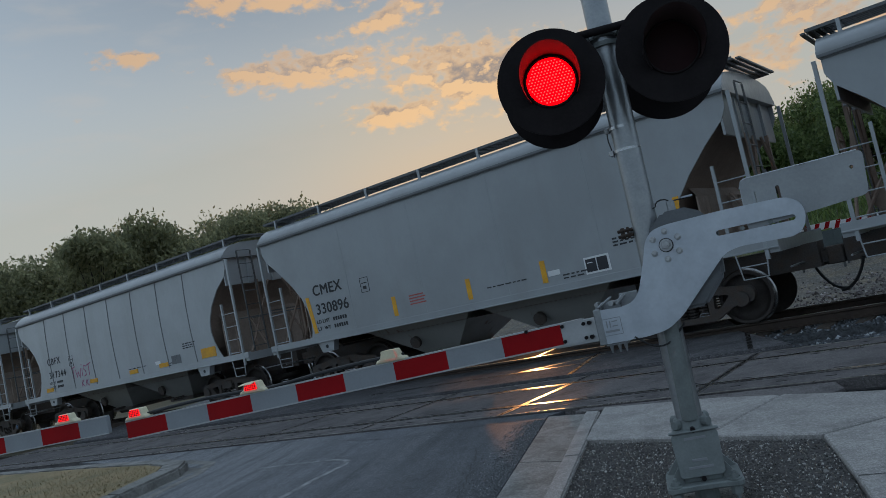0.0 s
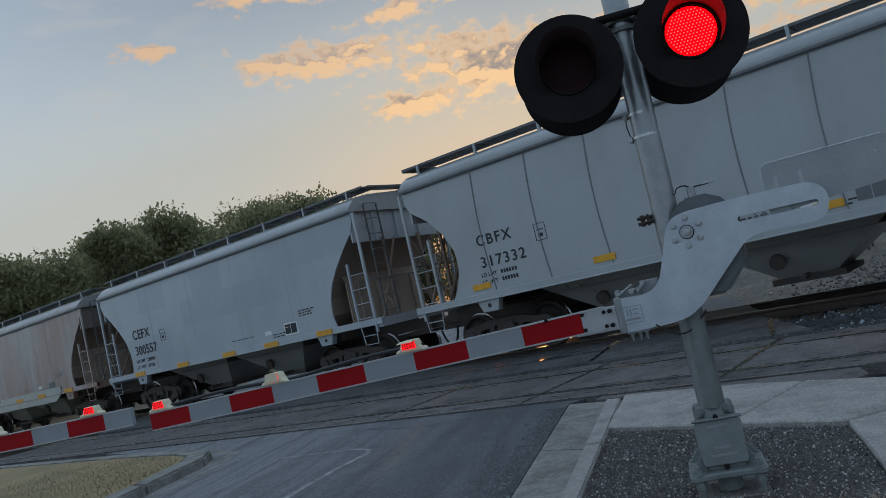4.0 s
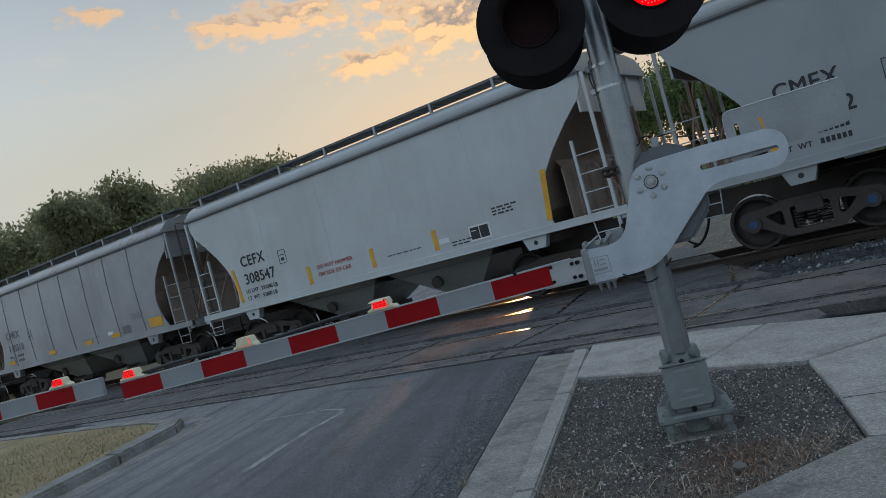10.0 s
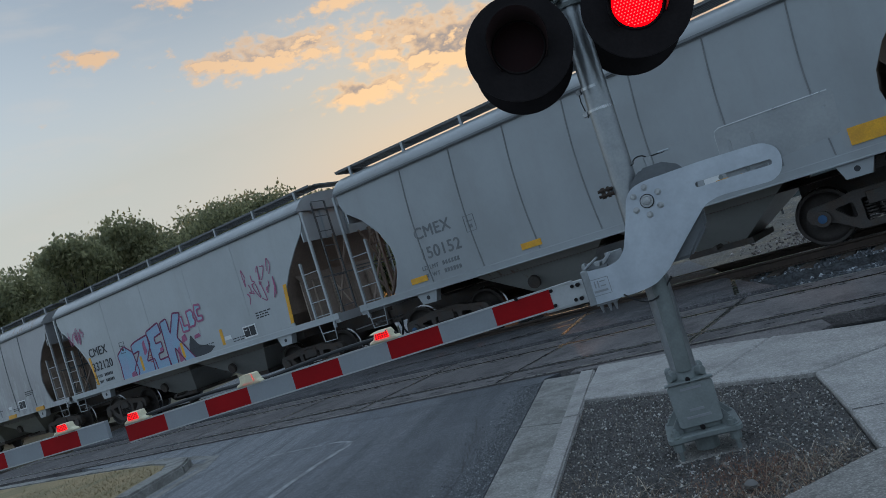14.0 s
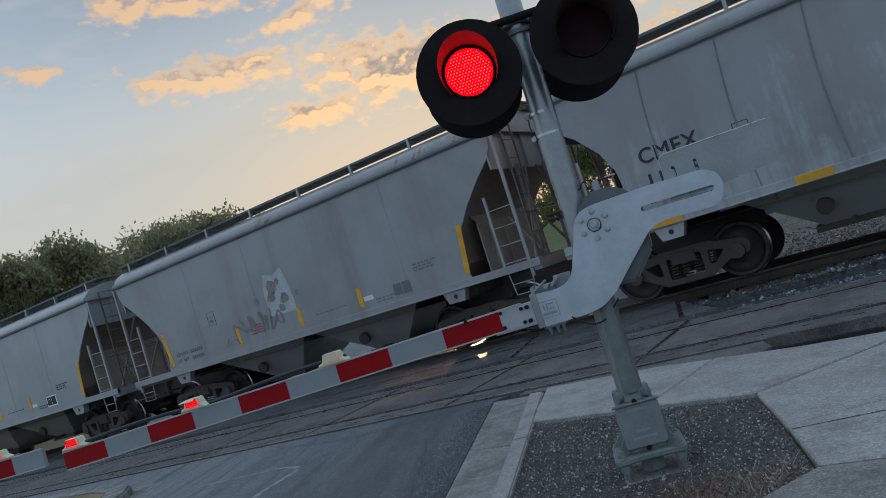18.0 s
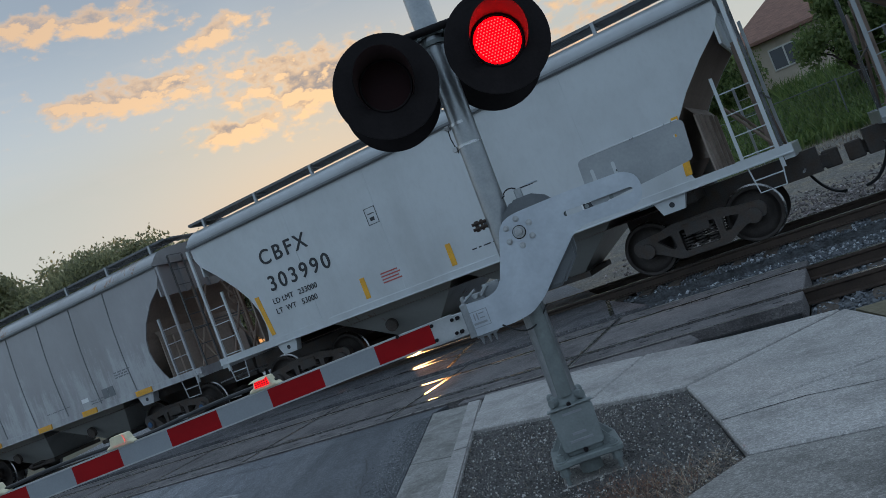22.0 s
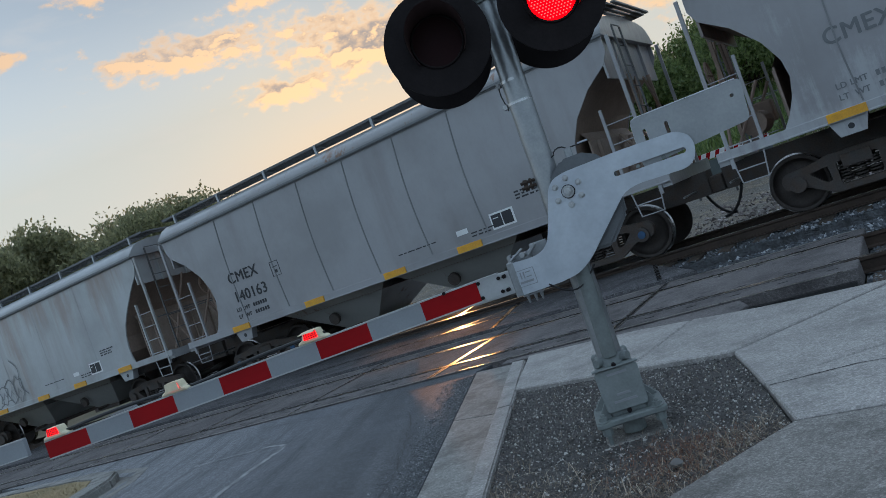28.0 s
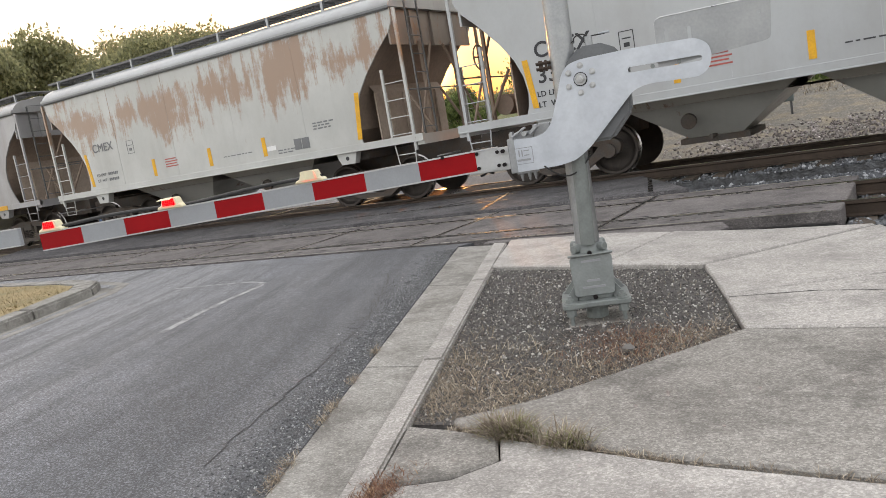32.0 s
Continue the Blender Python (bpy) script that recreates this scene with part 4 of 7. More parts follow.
def scatter_stones(name, label, material, n, place, r0, r1, seed):
    rnd = random.Random(seed)
    sh = Shape()
    base = [Vector(p) for p in ((1, 0, 0), (-1, 0, 0), (0, 1, 0), (0, -1, 0), (0, 0, 1), (0, 0, -1))]
    fs = [(0, 2, 4), (2, 1, 4), (1, 3, 4), (3, 0, 4), (2, 0, 5), (1, 2, 5), (3, 1, 5), (0, 3, 5)]
    for _ in range(n):
        p = place(rnd)
        if p is None:
            continue
        r = rnd.uniform(r0, r1) * (1 if rnd.random() < 0.93 else 1.7)
        q = Euler([rnd.uniform(0, 6.28) for _ in range(3)]).to_matrix()
        sc = Vector([rnd.uniform(0.6, 1.15) for _ in range(3)])
        sh.add([q @ Vector((b.x * sc.x * r, b.y * sc.y * r, b.z * sc.z * r)) + Vector(p) for b in base], fs)
    return tagged(part(name, sh.mesh(name, material, fix=False)), label, "stones", kind="stuff")


def scatter_blades(name, label, material, n, place, h0, h1, seed, lie=0.6, wide=1.0):
    rnd = random.Random(seed)
    sh = Shape()
    for _ in range(n):
        p = place(rnd)
        if p is None:
            continue
        h = rnd.uniform(h0, h1)
        a = rnd.uniform(0, 6.28)
        t = rnd.uniform(0.1, 1.0) ** 0.5 * lie
        d = Vector((math.cos(a) * math.sin(t * 1.5), math.sin(a) * math.sin(t * 1.5), math.cos(t * 1.5)))
        s = Vector((-math.sin(a), math.cos(a), 0)) * wide * rnd.uniform(0.0012, 0.0026) * (h / 0.08) ** 0.3
        p = Vector(p)
        m = p + d * h * 0.55
        e = p + d * h * 0.95 + Vector((math.cos(a), math.sin(a), -0.5)) * h * 0.18
        sh.add([p - s, p + s, m + s * 0.8, m - s * 0.8, e], [(0, 1, 2, 3), (3, 2, 4)])
    return tagged(part(name, sh.mesh(name, material, fix=False)), label, "grass", kind="stuff")


BED = make_ground()
tagged(part("grass_verge", Shape().prism([(7.02, -12.0), (4.98, -6.0), (3.48, -2.2), (2.32, 0.95), (1.70, 2.64), (2.6, 2.72), (60, 2.9), (60, -60), (24, -60)][::-1], -0.37, -0.03).mesh("grass_verge", EARTH)), "thin dry grass verge beside the pavement", "verge", kind="structure")
make_kerbs()
make_tracks()


def in_bed(rnd):
    p = (rnd.uniform(-1.8, 1.04), rnd.uniform(-1.95, 1.8))
    return (*p, -0.032) if inside(p, BED) else None


def bed_edge(rnd):
    t = rnd.random()
    a, b = rnd.choice((((-0.28, -1.9), (0.26, -1.58)), ((0.26, -1.58), (1.0, -0.45)), ((-0.28, -1.9), (-0.6, -1.1))))
    p = (a[0] + (b[0] - a[0]) * t + rnd.gauss(0.0, 0.14), a[1] + (b[1] - a[1]) * t + rnd.gauss(0.13, 0.17))
    return (*p, -0.034) if inside(p, BED) else None


def joint_line(rnd):
    pts = [(-0.02, -2.035), (0.55, -2.12), (1.15, -2.20), (1.84, -2.23), (3.4, -2.21)]
    i = rnd.choice((0, 0, 0, 0, 1, 1, 2, 3))
    t = rnd.random()
    a, b = pts[i], pts[i + 1]
    return (a[0] + (b[0] - a[0]) * t, a[1] + (b[1] - a[1]) * t + rnd.gauss(0, 0.022), -0.014)


def tuft_spot(rnd):
    cx, cy = rnd.choice(((0.27, -2.05), (0.31, -2.07), (0.34, -2.07), (0.62, -2.12)))
    return (cx + rnd.gauss(0, 0.05), cy + rnd.gauss(0, 0.03), -0.01)


scatter_stones("bed_gravel", "pale and dark gravel strewn over the soil bed", STONE, 23000, in_bed, 0.0035, 0.010, 5)
scatter_blades("bed_dead_grass", "dead straw-coloured grass lying on the soil", STRAW, 5500, bed_edge, 0.02, 0.075, 6, 1.0)
scatter_blades("bed_red_litter", "reddish dead needles on the soil bed", LITTER, 1800, lambda r: (lambda p: (*p, -0.030) if inside(p, BED) else None)((r.choice((0.45, 0.62, 0.3)) + r.gauss(0, 0.14), r.choice((-0.85, -0.6, -0.5)) + r.gauss(0, 0.14))), 0.02, 0.06, 16, 1.0)
scatter_stones("bed_cobble", "larger pale pebbles on the soil bed", STONE, 1700, in_bed, 0.006, 0.015, 17)
scatter_blades("bed_thin_straw", "thin straw over the gravel of the bed", STRAW, 9000, lambda r: (lambda p: p if p and r.random() < (0.6 if p[1] < -0.7 else 0.3) else None)(in_bed(r)), 0.015, 0.06, 7, 1.0)
BED_CLUMPS = [(-0.30, -1.45), (-0.05, -1.30), (-0.45, -0.95), (0.10, -1.05), (0.35, -1.15), (0.62, -0.62), (0.80, -0.40), (-0.75, -0.55), (-0.15, -0.75)]


def bed_clump(rnd):
    cx, cy = rnd.choice(BED_CLUMPS)
    p = (cx + rnd.gauss(0, 0.14), cy + rnd.gauss(0, 0.12))
    return (*p, -0.028) if inside(p, BED) else None


scatter_blades("bed_long_straw", "long bleached straw lying in clumps on the bed", STRAW, 650, bed_clump, 0.05, 0.15, 23, 1.0, 1.1)
scatter_blades("joint_grass", "dry grass growing in the open slab joint", STRAW, 1700, joint_line, 0.02, 0.06, 8, 0.98)
scatter_blades("joint_tuft", "green and straw tuft in the slab joint", GREENBLADE, 420, tuft_spot, 0.04, 0.15, 9, 0.75)
scatter_blades("joint_straw_tuft", "straw-coloured dead tuft in the slab joint", STRAW, 1500, tuft_spot, 0.04, 0.17, 12, 0.8)
def gutter_edge(rnd):
    t = rnd.choice((0.03, 0.06, 0.14, 0.17, 0.24, 0.33)) + rnd.gauss(0, 0.008)
    return (-0.5 - 2.58 * t + rnd.gauss(-0.01, 0.02), -2.86 + 6.22 * t, -0.03)


scatter_blades("gutter_tufts", "small dry tufts along the edge of the gutter", STRAW, 700, gutter_edge, 0.02, 0.07, 13, 0.9)
def gutter_grit(rnd):
    t = rnd.uniform(-0.35, 0.98)
    off = abs(rnd.gauss(0, 0.16)) + 0.01
    return (-0.5 - 2.58 * t - 0.92 * off, -2.86 + 6.22 * t - 0.38 * off, -0.029)


scatter_stones("gutter_grit", "loose dark and pale grit along the road's edge", GRIT, 14000, gutter_grit, 0.003, 0.008, 19)
scatter_blades("needle_litter", "reddish dead needles heaped in the kerb joint", LITTER, 1500, lambda r: (0.03 + r.gauss(0, 0.045), -2.72 + r.gauss(0, 0.11), -0.004), 0.02, 0.06, 14, 1.0)
scatter_blades("lawn_grass", "short dry lawn grass", LAWN, 30000, lambda r: (lambda x, y: (x, y, 0.083) if inside((x, y), [(-5.9, -4.5), (-7.0, -1.85), (-8.05, 0.45), (-8.65, 1.5), (-9.05, 1.85), (-9.75, 2.05), (-12, 2.25), (-14, 2.3), (-14, -4.5)]) else None)(r.triangular(-14, -5.8, -8), r.uniform(-4.5, 2.3)), 0.03, 0.08, 15, 0.95, 2.2)
scatter_stones("track_ballast", "crushed grey ballast stones beside the rails", BALLAST, 26000,
               lambda r: (lambda x, y: None if (x < 1.3 and 3.45 < y < 6.35) or (y < 3.45 and y < 3.02 - 0.22 * x) or (x < -0.4 and y < 7.2) or x < -1.9 - (y - 8) * 0.3 else (x, y, -0.19 if y < 8.15 or y > 11.5 else -0.06))(r.triangular(-2.2, 14, 0.5), r.uniform(2.72, 12.1)), 0.013, 0.033, 10)


scatter_stones("far_ballast", "pinkish grey ballast strewn beyond the far track", FARSTONE, 9000, lambda r: (lambda x, y: (x, y, slope_z(y) + 0.01 if y > 12.3 else -0.19))(r.triangular(-4, 16, 2), r.triangular(11.5, 16.5, 12)), 0.02, 0.05, 18)


def make_stone():
    tagged(part("loose_stone", Shape().lathe([(0, 0.001), (0.008, 0.03), (0.03, 0.038), (0.048, 0.02), (0.052, 0.001)], (0.47, -0.78, -0.035), (0.1, 0.05, 1), 9).mesh("loose_stone", STONE, smooth=True)), "pale loose stone lying on the soil bed", "stone")


make_stone()


# ---- crossing signal ----
ARM_U = Vector((0.9618, 0.2739, 0.0))   # along the arm, away from its tip
ARM_N = Vector((0.2739, -0.9618, 0.0))  # out of the gate plate, towards the approaching road
HUB = Vector((0.165, -0.159, 1.593))
GATE = Matrix(((ARM_U.x, ARM_N.x, 0, HUB.x), (ARM_U.y, ARM_N.y, 0, HUB.y), (0, 0, 1, HUB.z), (0, 0, 0, 1)))


def rounded(poly, r=0.03, n=5):
    out = []
    k = len(poly)
    for i in range(k):
        p, a, b = Vector(poly[i]), Vector(poly[i - 1]), Vector(poly[(i + 1) % k])
        da, db = (a - p), (b - p)
        rr = min(r, da.length * 0.45, db.length * 0.45)
        s, e = p + da.normalized() * rr, p + db.normalized() * rr
        for j in range(n + 1):
            t = j / n
            out.append(tuple((1 - t) ** 2 * s + 2 * t * (1 - t) * p + t * t * e))
    return out


def plate_mesh(name, outline, slots, y0, y1, material):
    """A plate in the x-z plane with holes cut through, filled as a triangulated face and thickened."""
    bm = bmesh.new()
    edges = []
    for loop in (outline, *slots):
        vs = [bm.verts.new((x, y0, z)) for x, z in loop]
        edges += [bm.edges.new((vs[i], vs[(i + 1) % len(vs)])) for i in range(len(vs))]
    bmesh.ops.triangle_fill(bm, use_beauty=True, use_dissolve=False, edges=edges)
    r = bmesh.ops.extrude_face_region(bm, geom=bm.faces[:])
    bmesh.ops.translate(bm, vec=(0, y1 - y0, 0), verts=[g for g in r["geom"] if isinstance(g, bmesh.types.BMVert)])
    bmesh.ops.recalc_face_normals(bm, faces=bm.faces)
    me = bpy.data.meshes.new(name)
    bm.to_mesh(me)
    bm.free()
    me.materials.append(material)
    return me


def stadium(x0, z0, x1, z1, r, n=6):
    d = Vector((x1 - x0, z1 - z0)).normalized()
    a0 = math.atan2(d.y, d.x)
    out = [(x1 + r * math.cos(a0 - math.pi / 2 + math.pi * i / n), z1 + r * math.sin(a0 - math.pi / 2 + math.pi * i / n)) for i in range(n + 1)]
    return out + [(x0 + r * math.cos(a0 + math.pi / 2 + math.pi * i / n), z0 + r * math.sin(a0 + math.pi / 2 + math.pi * i / n)) for i in range(n + 1)]


def make_signal():
    s = thing("crossing_signal", "grey steel crossing signal mast with flashing lamps and lowered gate", "crossing signal")
    part("mast", Shape().cyl((0.03, -0.01, 3.9), (0, 0, 0.40), 0.082, n=28).mesh("mast", GALV, smooth=True), s, label="galvanised steel pipe mast")
    part("conduit", Shape().tube([(0.06, -0.09, 1.25), (0.05, -0.085, 0.9), (0.03, -0.07, 0.5)], 0.05, 14).mesh("conduit", CASTG, smooth=True), s)
    # base casting, turned to face the road
    t = pose(0, 0, 0, 0, 0, 23)
    base = part("base_casting", Shape().prism(rounded([(-0.125, -0.13), (0.125, -0.13), (0.125, 0.11), (-0.125, 0.11)], 0.03), 0.12, 0.445).mesh("base_casting", CASTG, 0.008), s, t, "grey cast junction-box base")
    part("cover_plate", Shape().prism(rounded([(-0.135, 0.155), (0.135, 0.155), (0.142, 0.43), (-0.142, 0.43)], 0.028), -0.152, -0.13, "y").mesh("cover_plate", COVERG, 0.005), base, label="grey-green cover with worn cast lettering")
    for z, w in ((0.395, 0.13), (0.26, 0.09), (0.215, 0.15)):
        part("cast_line", Shape().box((0.0, -0.1525, z), (w, 0.004, 0.016)).mesh("cast_line", ENGRAVE, 0.001), base)
    for z in (0.145, 0.445):
        part("cover_screw", Shape().cyl((0, -0.165, z), (0, -0.12, z), 0.016, n=10).mesh("cover_screw", BLACK, 0.002), base)
    part("cover_lip", Shape().box((0, -0.143, 0.438), (0.30, 0.05, 0.012)).mesh("cover_lip", CASTG, 0.004), base)
    part("foot_flange", Shape().prism(rounded([(-0.23, -0.23), (-0.10, -0.205), (0.10, -0.205), (0.23, -0.23), (0.23, 0.23), (0.10, 0.205), (-0.10, 0.205), (-0.23, 0.23)], 0.07), 0.085, 0.125).mesh("foot_flange", CASTG, 0.008), base)
    for sx in (-1, 1):
        for sy in (-1, 1):
            g = Shape().add([(sx * 0.12, sy * 0.10, 0.125), (sx * 0.215, sy * 0.14, 0.125), (sx * 0.12, sy * 0.10, 0.25), (sx * 0.12, sy * 0.13, 0.125), (sx * 0.215, sy * 0.165, 0.125), (sx * 0.12, sy * 0.13, 0.25)], [(0, 1, 2), (3, 5, 4), (0, 3, 4, 1), (1, 4, 5, 2), (0, 2, 5, 3)])
            part("gusset", g.mesh("gusset", CASTG), base)
    for sx in (-1, 1):
        for sy in (-1, 1):
            b = Shape().cyl((sx * 0.175, sy * 0.175, -0.03), (sx * 0.175, sy * 0.175, 0.175), 0.014, n=10)
            b.cyl((sx * 0.175, sy * 0.175, 0.125), (sx * 0.175, sy * 0.175, 0.131), 0.045, n=16)
            b.cyl((sx * 0.175, sy * 0.175, 0.131), (sx * 0.175, sy * 0.175, 0.156), 0.027, n=6)
            b.cyl((sx * 0.175, sy * 0.175, 0.035), (sx * 0.175, sy * 0.175, 0.085), 0.034, n=6)
            part("anchor_bolt", b.mesh("anchor_bolt", CASTG), base)
    part("grout_pad", Shape().prism(rounded([(-0.215, -0.21), (0.225, -0.22), (0.215, 0.215), (-0.21, 0.21)], 0.06), -0.06, -0.028).mesh("grout_pad", CONCDARK, 0.012), base, label="pale grout pad")
    part("centre_stub", Shape().cyl((0, -0.02, -0.02), (0, -0.02, 0.09), 0.075, n=18).mesh("centre_stub", CASTG), base)
    col = Shape().cyl((0, 0, 0.44), (0, 0, 0.50), 0.115, 0.10, n=24)
    part("mast_collar", col.mesh("mast_collar", CASTG, 0.004, smooth=True), s)
    for a in range(4):
        an = radians(23 + 45 + 90 * a)
        c, d = Vector((0.105 * math.cos(an), 0.105 * math.sin(an), 0.475)), Vector((math.cos(an), math.sin(an), 0))
        part("set_screw", Shape().cyl(c, c + d * 0.045, 0.030, n=10).mesh("set_screw", CASTG, 0.004), s)
    for zb in (2.25, 2.40):
        bd = part("mast_band", Shape().cyl((0.012, -0.004, zb - 0.009), (0.012, -0.004, zb + 0.009), 0.086, n=28).mesh("mast_band", SILVER, smooth=True), s)
        part("band_screw", Shape().box((-0.085, -0.03, zb), (0.03, 0.03, 0.035)).cyl((-0.11, -0.03, zb), (-0.06, -0.03, zb), 0.007, n=8).mesh("band_screw", BOLT, 0.003), bd)
    part("stray_wire", Shape().tube([(-0.085, -0.035, 2.42), (-0.09, -0.035, 2.33), (-0.07, -0.04, 2.22)], 0.004, 6).mesh("stray_wire", CABLE), s)
    # clamp of the gate mechanism
    cl = part("mechanism_clamp", Shape().box((0.0, 0.045, 1.72), (0.185, 0.13, 0.055)).mesh("mechanism_clamp", BOXG, 0.012), s, pose(0, 0, 0, 0, 0, 16))
    for dz in (1.705, 1.74):
        part("clamp_bolt", Shape().cyl((-0.17, -0.02, dz), (-0.06, -0.02, dz), 0.011, n=8).cyl((-0.15, -0.02, dz), (-0.125, -0.02, dz), 0.022, n=6).cyl((-0.11, -0.02, dz), (-0.095, -0.02, dz), 0.022, n=6).mesh("clamp_bolt", RAILWEB), cl)
    mech = part("gate_mechanism", Shape().prism([(-0.10, -0.42), (0.16, -0.42), (0.30, -0.26), (0.32, 0.06), (0.24, 0.16), (0.16, 0.20), (0.02, 0.20), (-0.07, 0.12), (-0.12, 0.02)], -0.34, -0.05, "y").mesh("gate_mechanism", BOXG, 0.02, seg=2), s, GATE, "grey gate motor housing")
    part("lift_lug", Shape().box((0.08, -0.16, 0.215), (0.05, 0.03, 0.10)).mesh("lift_lug", GALV, 0.006), mech)
    ring = [(0.03 + 0.045 * math.cos(a * 0.55), -0.16, 0.255 + 0.03 * math.sin(a * 0.55)) for a in range(7)]
    part("lug_wire", Shape().tube([(-0.05, -0.15, 0.235)] + ring[::-1] + [(0.1, -0.16, 0.262), (0.19, -0.15, 0.262)], 0.005, 6).mesh("lug_wire", CABLE), mech)
    part("lug_tag", Shape().box((0.185, -0.155, 0.268), (0.07, 0.035, 0.012)).mesh("lug_tag", ALU, 0.003), mech)
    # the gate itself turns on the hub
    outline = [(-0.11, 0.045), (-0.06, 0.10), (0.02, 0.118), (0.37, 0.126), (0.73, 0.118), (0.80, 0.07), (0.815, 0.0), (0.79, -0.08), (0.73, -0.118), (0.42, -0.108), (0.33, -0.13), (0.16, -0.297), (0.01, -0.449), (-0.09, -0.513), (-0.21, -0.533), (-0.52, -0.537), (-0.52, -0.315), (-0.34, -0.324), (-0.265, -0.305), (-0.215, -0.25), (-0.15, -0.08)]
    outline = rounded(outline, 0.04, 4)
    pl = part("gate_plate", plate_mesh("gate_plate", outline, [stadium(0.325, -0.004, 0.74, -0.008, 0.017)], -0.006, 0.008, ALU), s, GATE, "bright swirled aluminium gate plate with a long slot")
    for i in range(6):
        a = radians(25 + 60 * i)
        c = Vector((0.086 * math.cos(a) + 0.01, 0, 0.086 * math.sin(a) - 0.006))
        b = Shape().cyl(c + Vector((0, 0.008, 0)), c + Vector((0, 0.014, 0)), 0.020, n=16).cyl(c + Vector((0, 0.014, 0)), c + Vector((0, 0.028, 0)), 0.014, n=6)
        part("hub_bolt", b.mesh("hub_bolt", BOLT, 0.002), pl)
    hc = Vector((0.01, 0, -0.006))
    part("hub_washer", Shape().lathe([(0.008, 0.0), (0.012, 0.044), (0.018, 0.043), (0.018, 0.040), (0.013, 0.039), (0.013, 0.0)], hc, (0, 1, 0), 28).mesh("hub_washer", BLACK, smooth=True), pl)
    part("hub_ring", Shape().lathe([(0.016, 0.0), (0.022, 0.0395), (0.028, 0.036), (0.028, 0.030), (0.020, 0.029), (0.020, 0.0)], hc, (0, 1, 0), 28).mesh("hub_ring", BOLT, smooth=True), pl)
    part("hub_nut", Shape().cyl(hc + Vector((0, 0.026, 0)), hc + Vector((0, 0.050, 0)), 0.024, n=6).cyl(hc + Vector((0, 0.05, 0)), hc + Vector((0, 0.056, 0)), 0.012, n=12).mesh("hub_nut", BOLT, 0.002), pl)
    # stamped square with plain shapes for the maker's mark
    st = Shape()
    x0, z0, w, h = -0.49, -0.485, 0.125, 0.105
    for c, sz in (((x0 + w / 2, z0), (w, 0.004)), ((x0 + w / 2, z0 + h), (w, 0.004)), ((x0, z0 + h / 2), (0.004, h)), ((x0 + w, z0 + h / 2), (0.004, h)),
                  ((x0 + 0.035, z0 + 0.07), (0.008, 0.045)), ((x0 + 0.055, z0 + 0.07), (0.008, 0.045)), ((x0 + 0.085, z0 + 0.055), (0.035, 0.007)), ((x0 + 0.085, z0 + 0.085), (0.035, 0.007)), ((x0 + 0.0625, z0 + 0.025), (0.09, 0.014))):
        st.box((c[0], 0.0085, c[1]), (sz[0], 0.003, sz[1]))
    part("stamped_mark", st.mesh("stamped_mark", ENGRAVE), pl)
    # counterweight plate behind, two slots
    cw = rounded([(0.49, -0.03), (1.16, 0.03), (1.18, 0.285), (0.50, 0.275)], 0.035, 4)
    slots = [stadium(0.565, 0.10, 0.565, 0.185, 0.011), stadium(0.70, 0.10, 0.70, 0.185, 0.011), stadium(1.105, 0.20, 1.106, 0.201, 0.011)]
    part("counterweight_plate", plate_mesh("counterweight_plate", cw, slots, -0.035, -0.022, GALVDULL), s, GATE, "dull galvanised counterweight plate with two slots")
    # No bevel here: a bright tube stands in for the sky's edge highlight.
    part("plate_edge", Shape().tube([(0.497, -0.028, 0.06), (0.502, -0.028, 0.245), (0.512, -0.028, 0.268), (0.535, -0.028, 0.279), (0.85, -0.028, 0.284), (1.15, -0.028, 0.288)], 0.0055, 6).mesh("plate_edge", SILVER, smooth=True), s, GATE, "bright tube painted in as the plate's edge highlight")
    for u in (0.46, 0.62):
        part("counterweight_bolt", Shape().cyl((u, -0.05, -0.006), (u, 0.0, -0.006), 0.014, n=8).mesh("counterweight_bolt", CASTG), s, GATE)
    # bracket that holds the arm
    bk = Shape().box((-0.50, -0.06, -0.425), (0.05, 0.14, 0.23)).box((-0.44, -0.10, -0.32), (0.17, 0.02, 0.09)).box((-0.30, -0.12, -0.30), (0.12, 0.02, 0.12)).box((-0.42, -0.06, -0.545), (0.14, 0.11, 0.015))
    arm_bk = part("arm_bracket", bk.mesh("arm_bracket", GALV, 0.005), s, GATE)
    for dz in (-0.38, -0.47):
        part("bracket_bolt", Shape().cyl((-0.56, -0.03, dz), (-0.56, 0.035, dz), 0.014, n=6).mesh("bracket_bolt", BLACK), arm_bk)
    for u in (-0.46, -0.37, -0.41):
        part("bracket_foot", Shape().cyl((u, -0.02, -0.60), (u, -0.02, -0.53), 0.005, 0.018, n=6).mesh("bracket_foot", GALV), arm_bk)
    part("breakaway_link", Shape().box((-0.44, 0.0, -0.275), (0.11, 0.04, 0.014), Euler((0, -0.5, 0)).to_matrix()).box((-0.34, -0.02, -0.272), (0.08, 0.05, 0.022), Euler((0, -0.7, 0)).to_matrix()).cyl((-0.40, -0.06, -0.29), (-0.40, 0.03, -0.29), 0.018, n=8).box((-0.49, -0.03, -0.295), (0.02, 0.06, 0.06)).mesh("breakaway_link", GALV, 0.003), arm_bk)
    pts = [(-0.30 + 0.30 * t, 0.02 - 0.12 * t, -0.52 - 0.10 * math.sin(math.pi * t) + 0.02 * t) for t in [i / 10 for i in range(11)]]
    part("arm_cable", Shape().tube(pts, 0.006, 6).mesh("arm_cable", CABLE, smooth=True), s, GATE)
    # striped arm
    def along(u):
        return Vector((u, -0.01, -0.357 + 0.025 * (u + 0.753)))
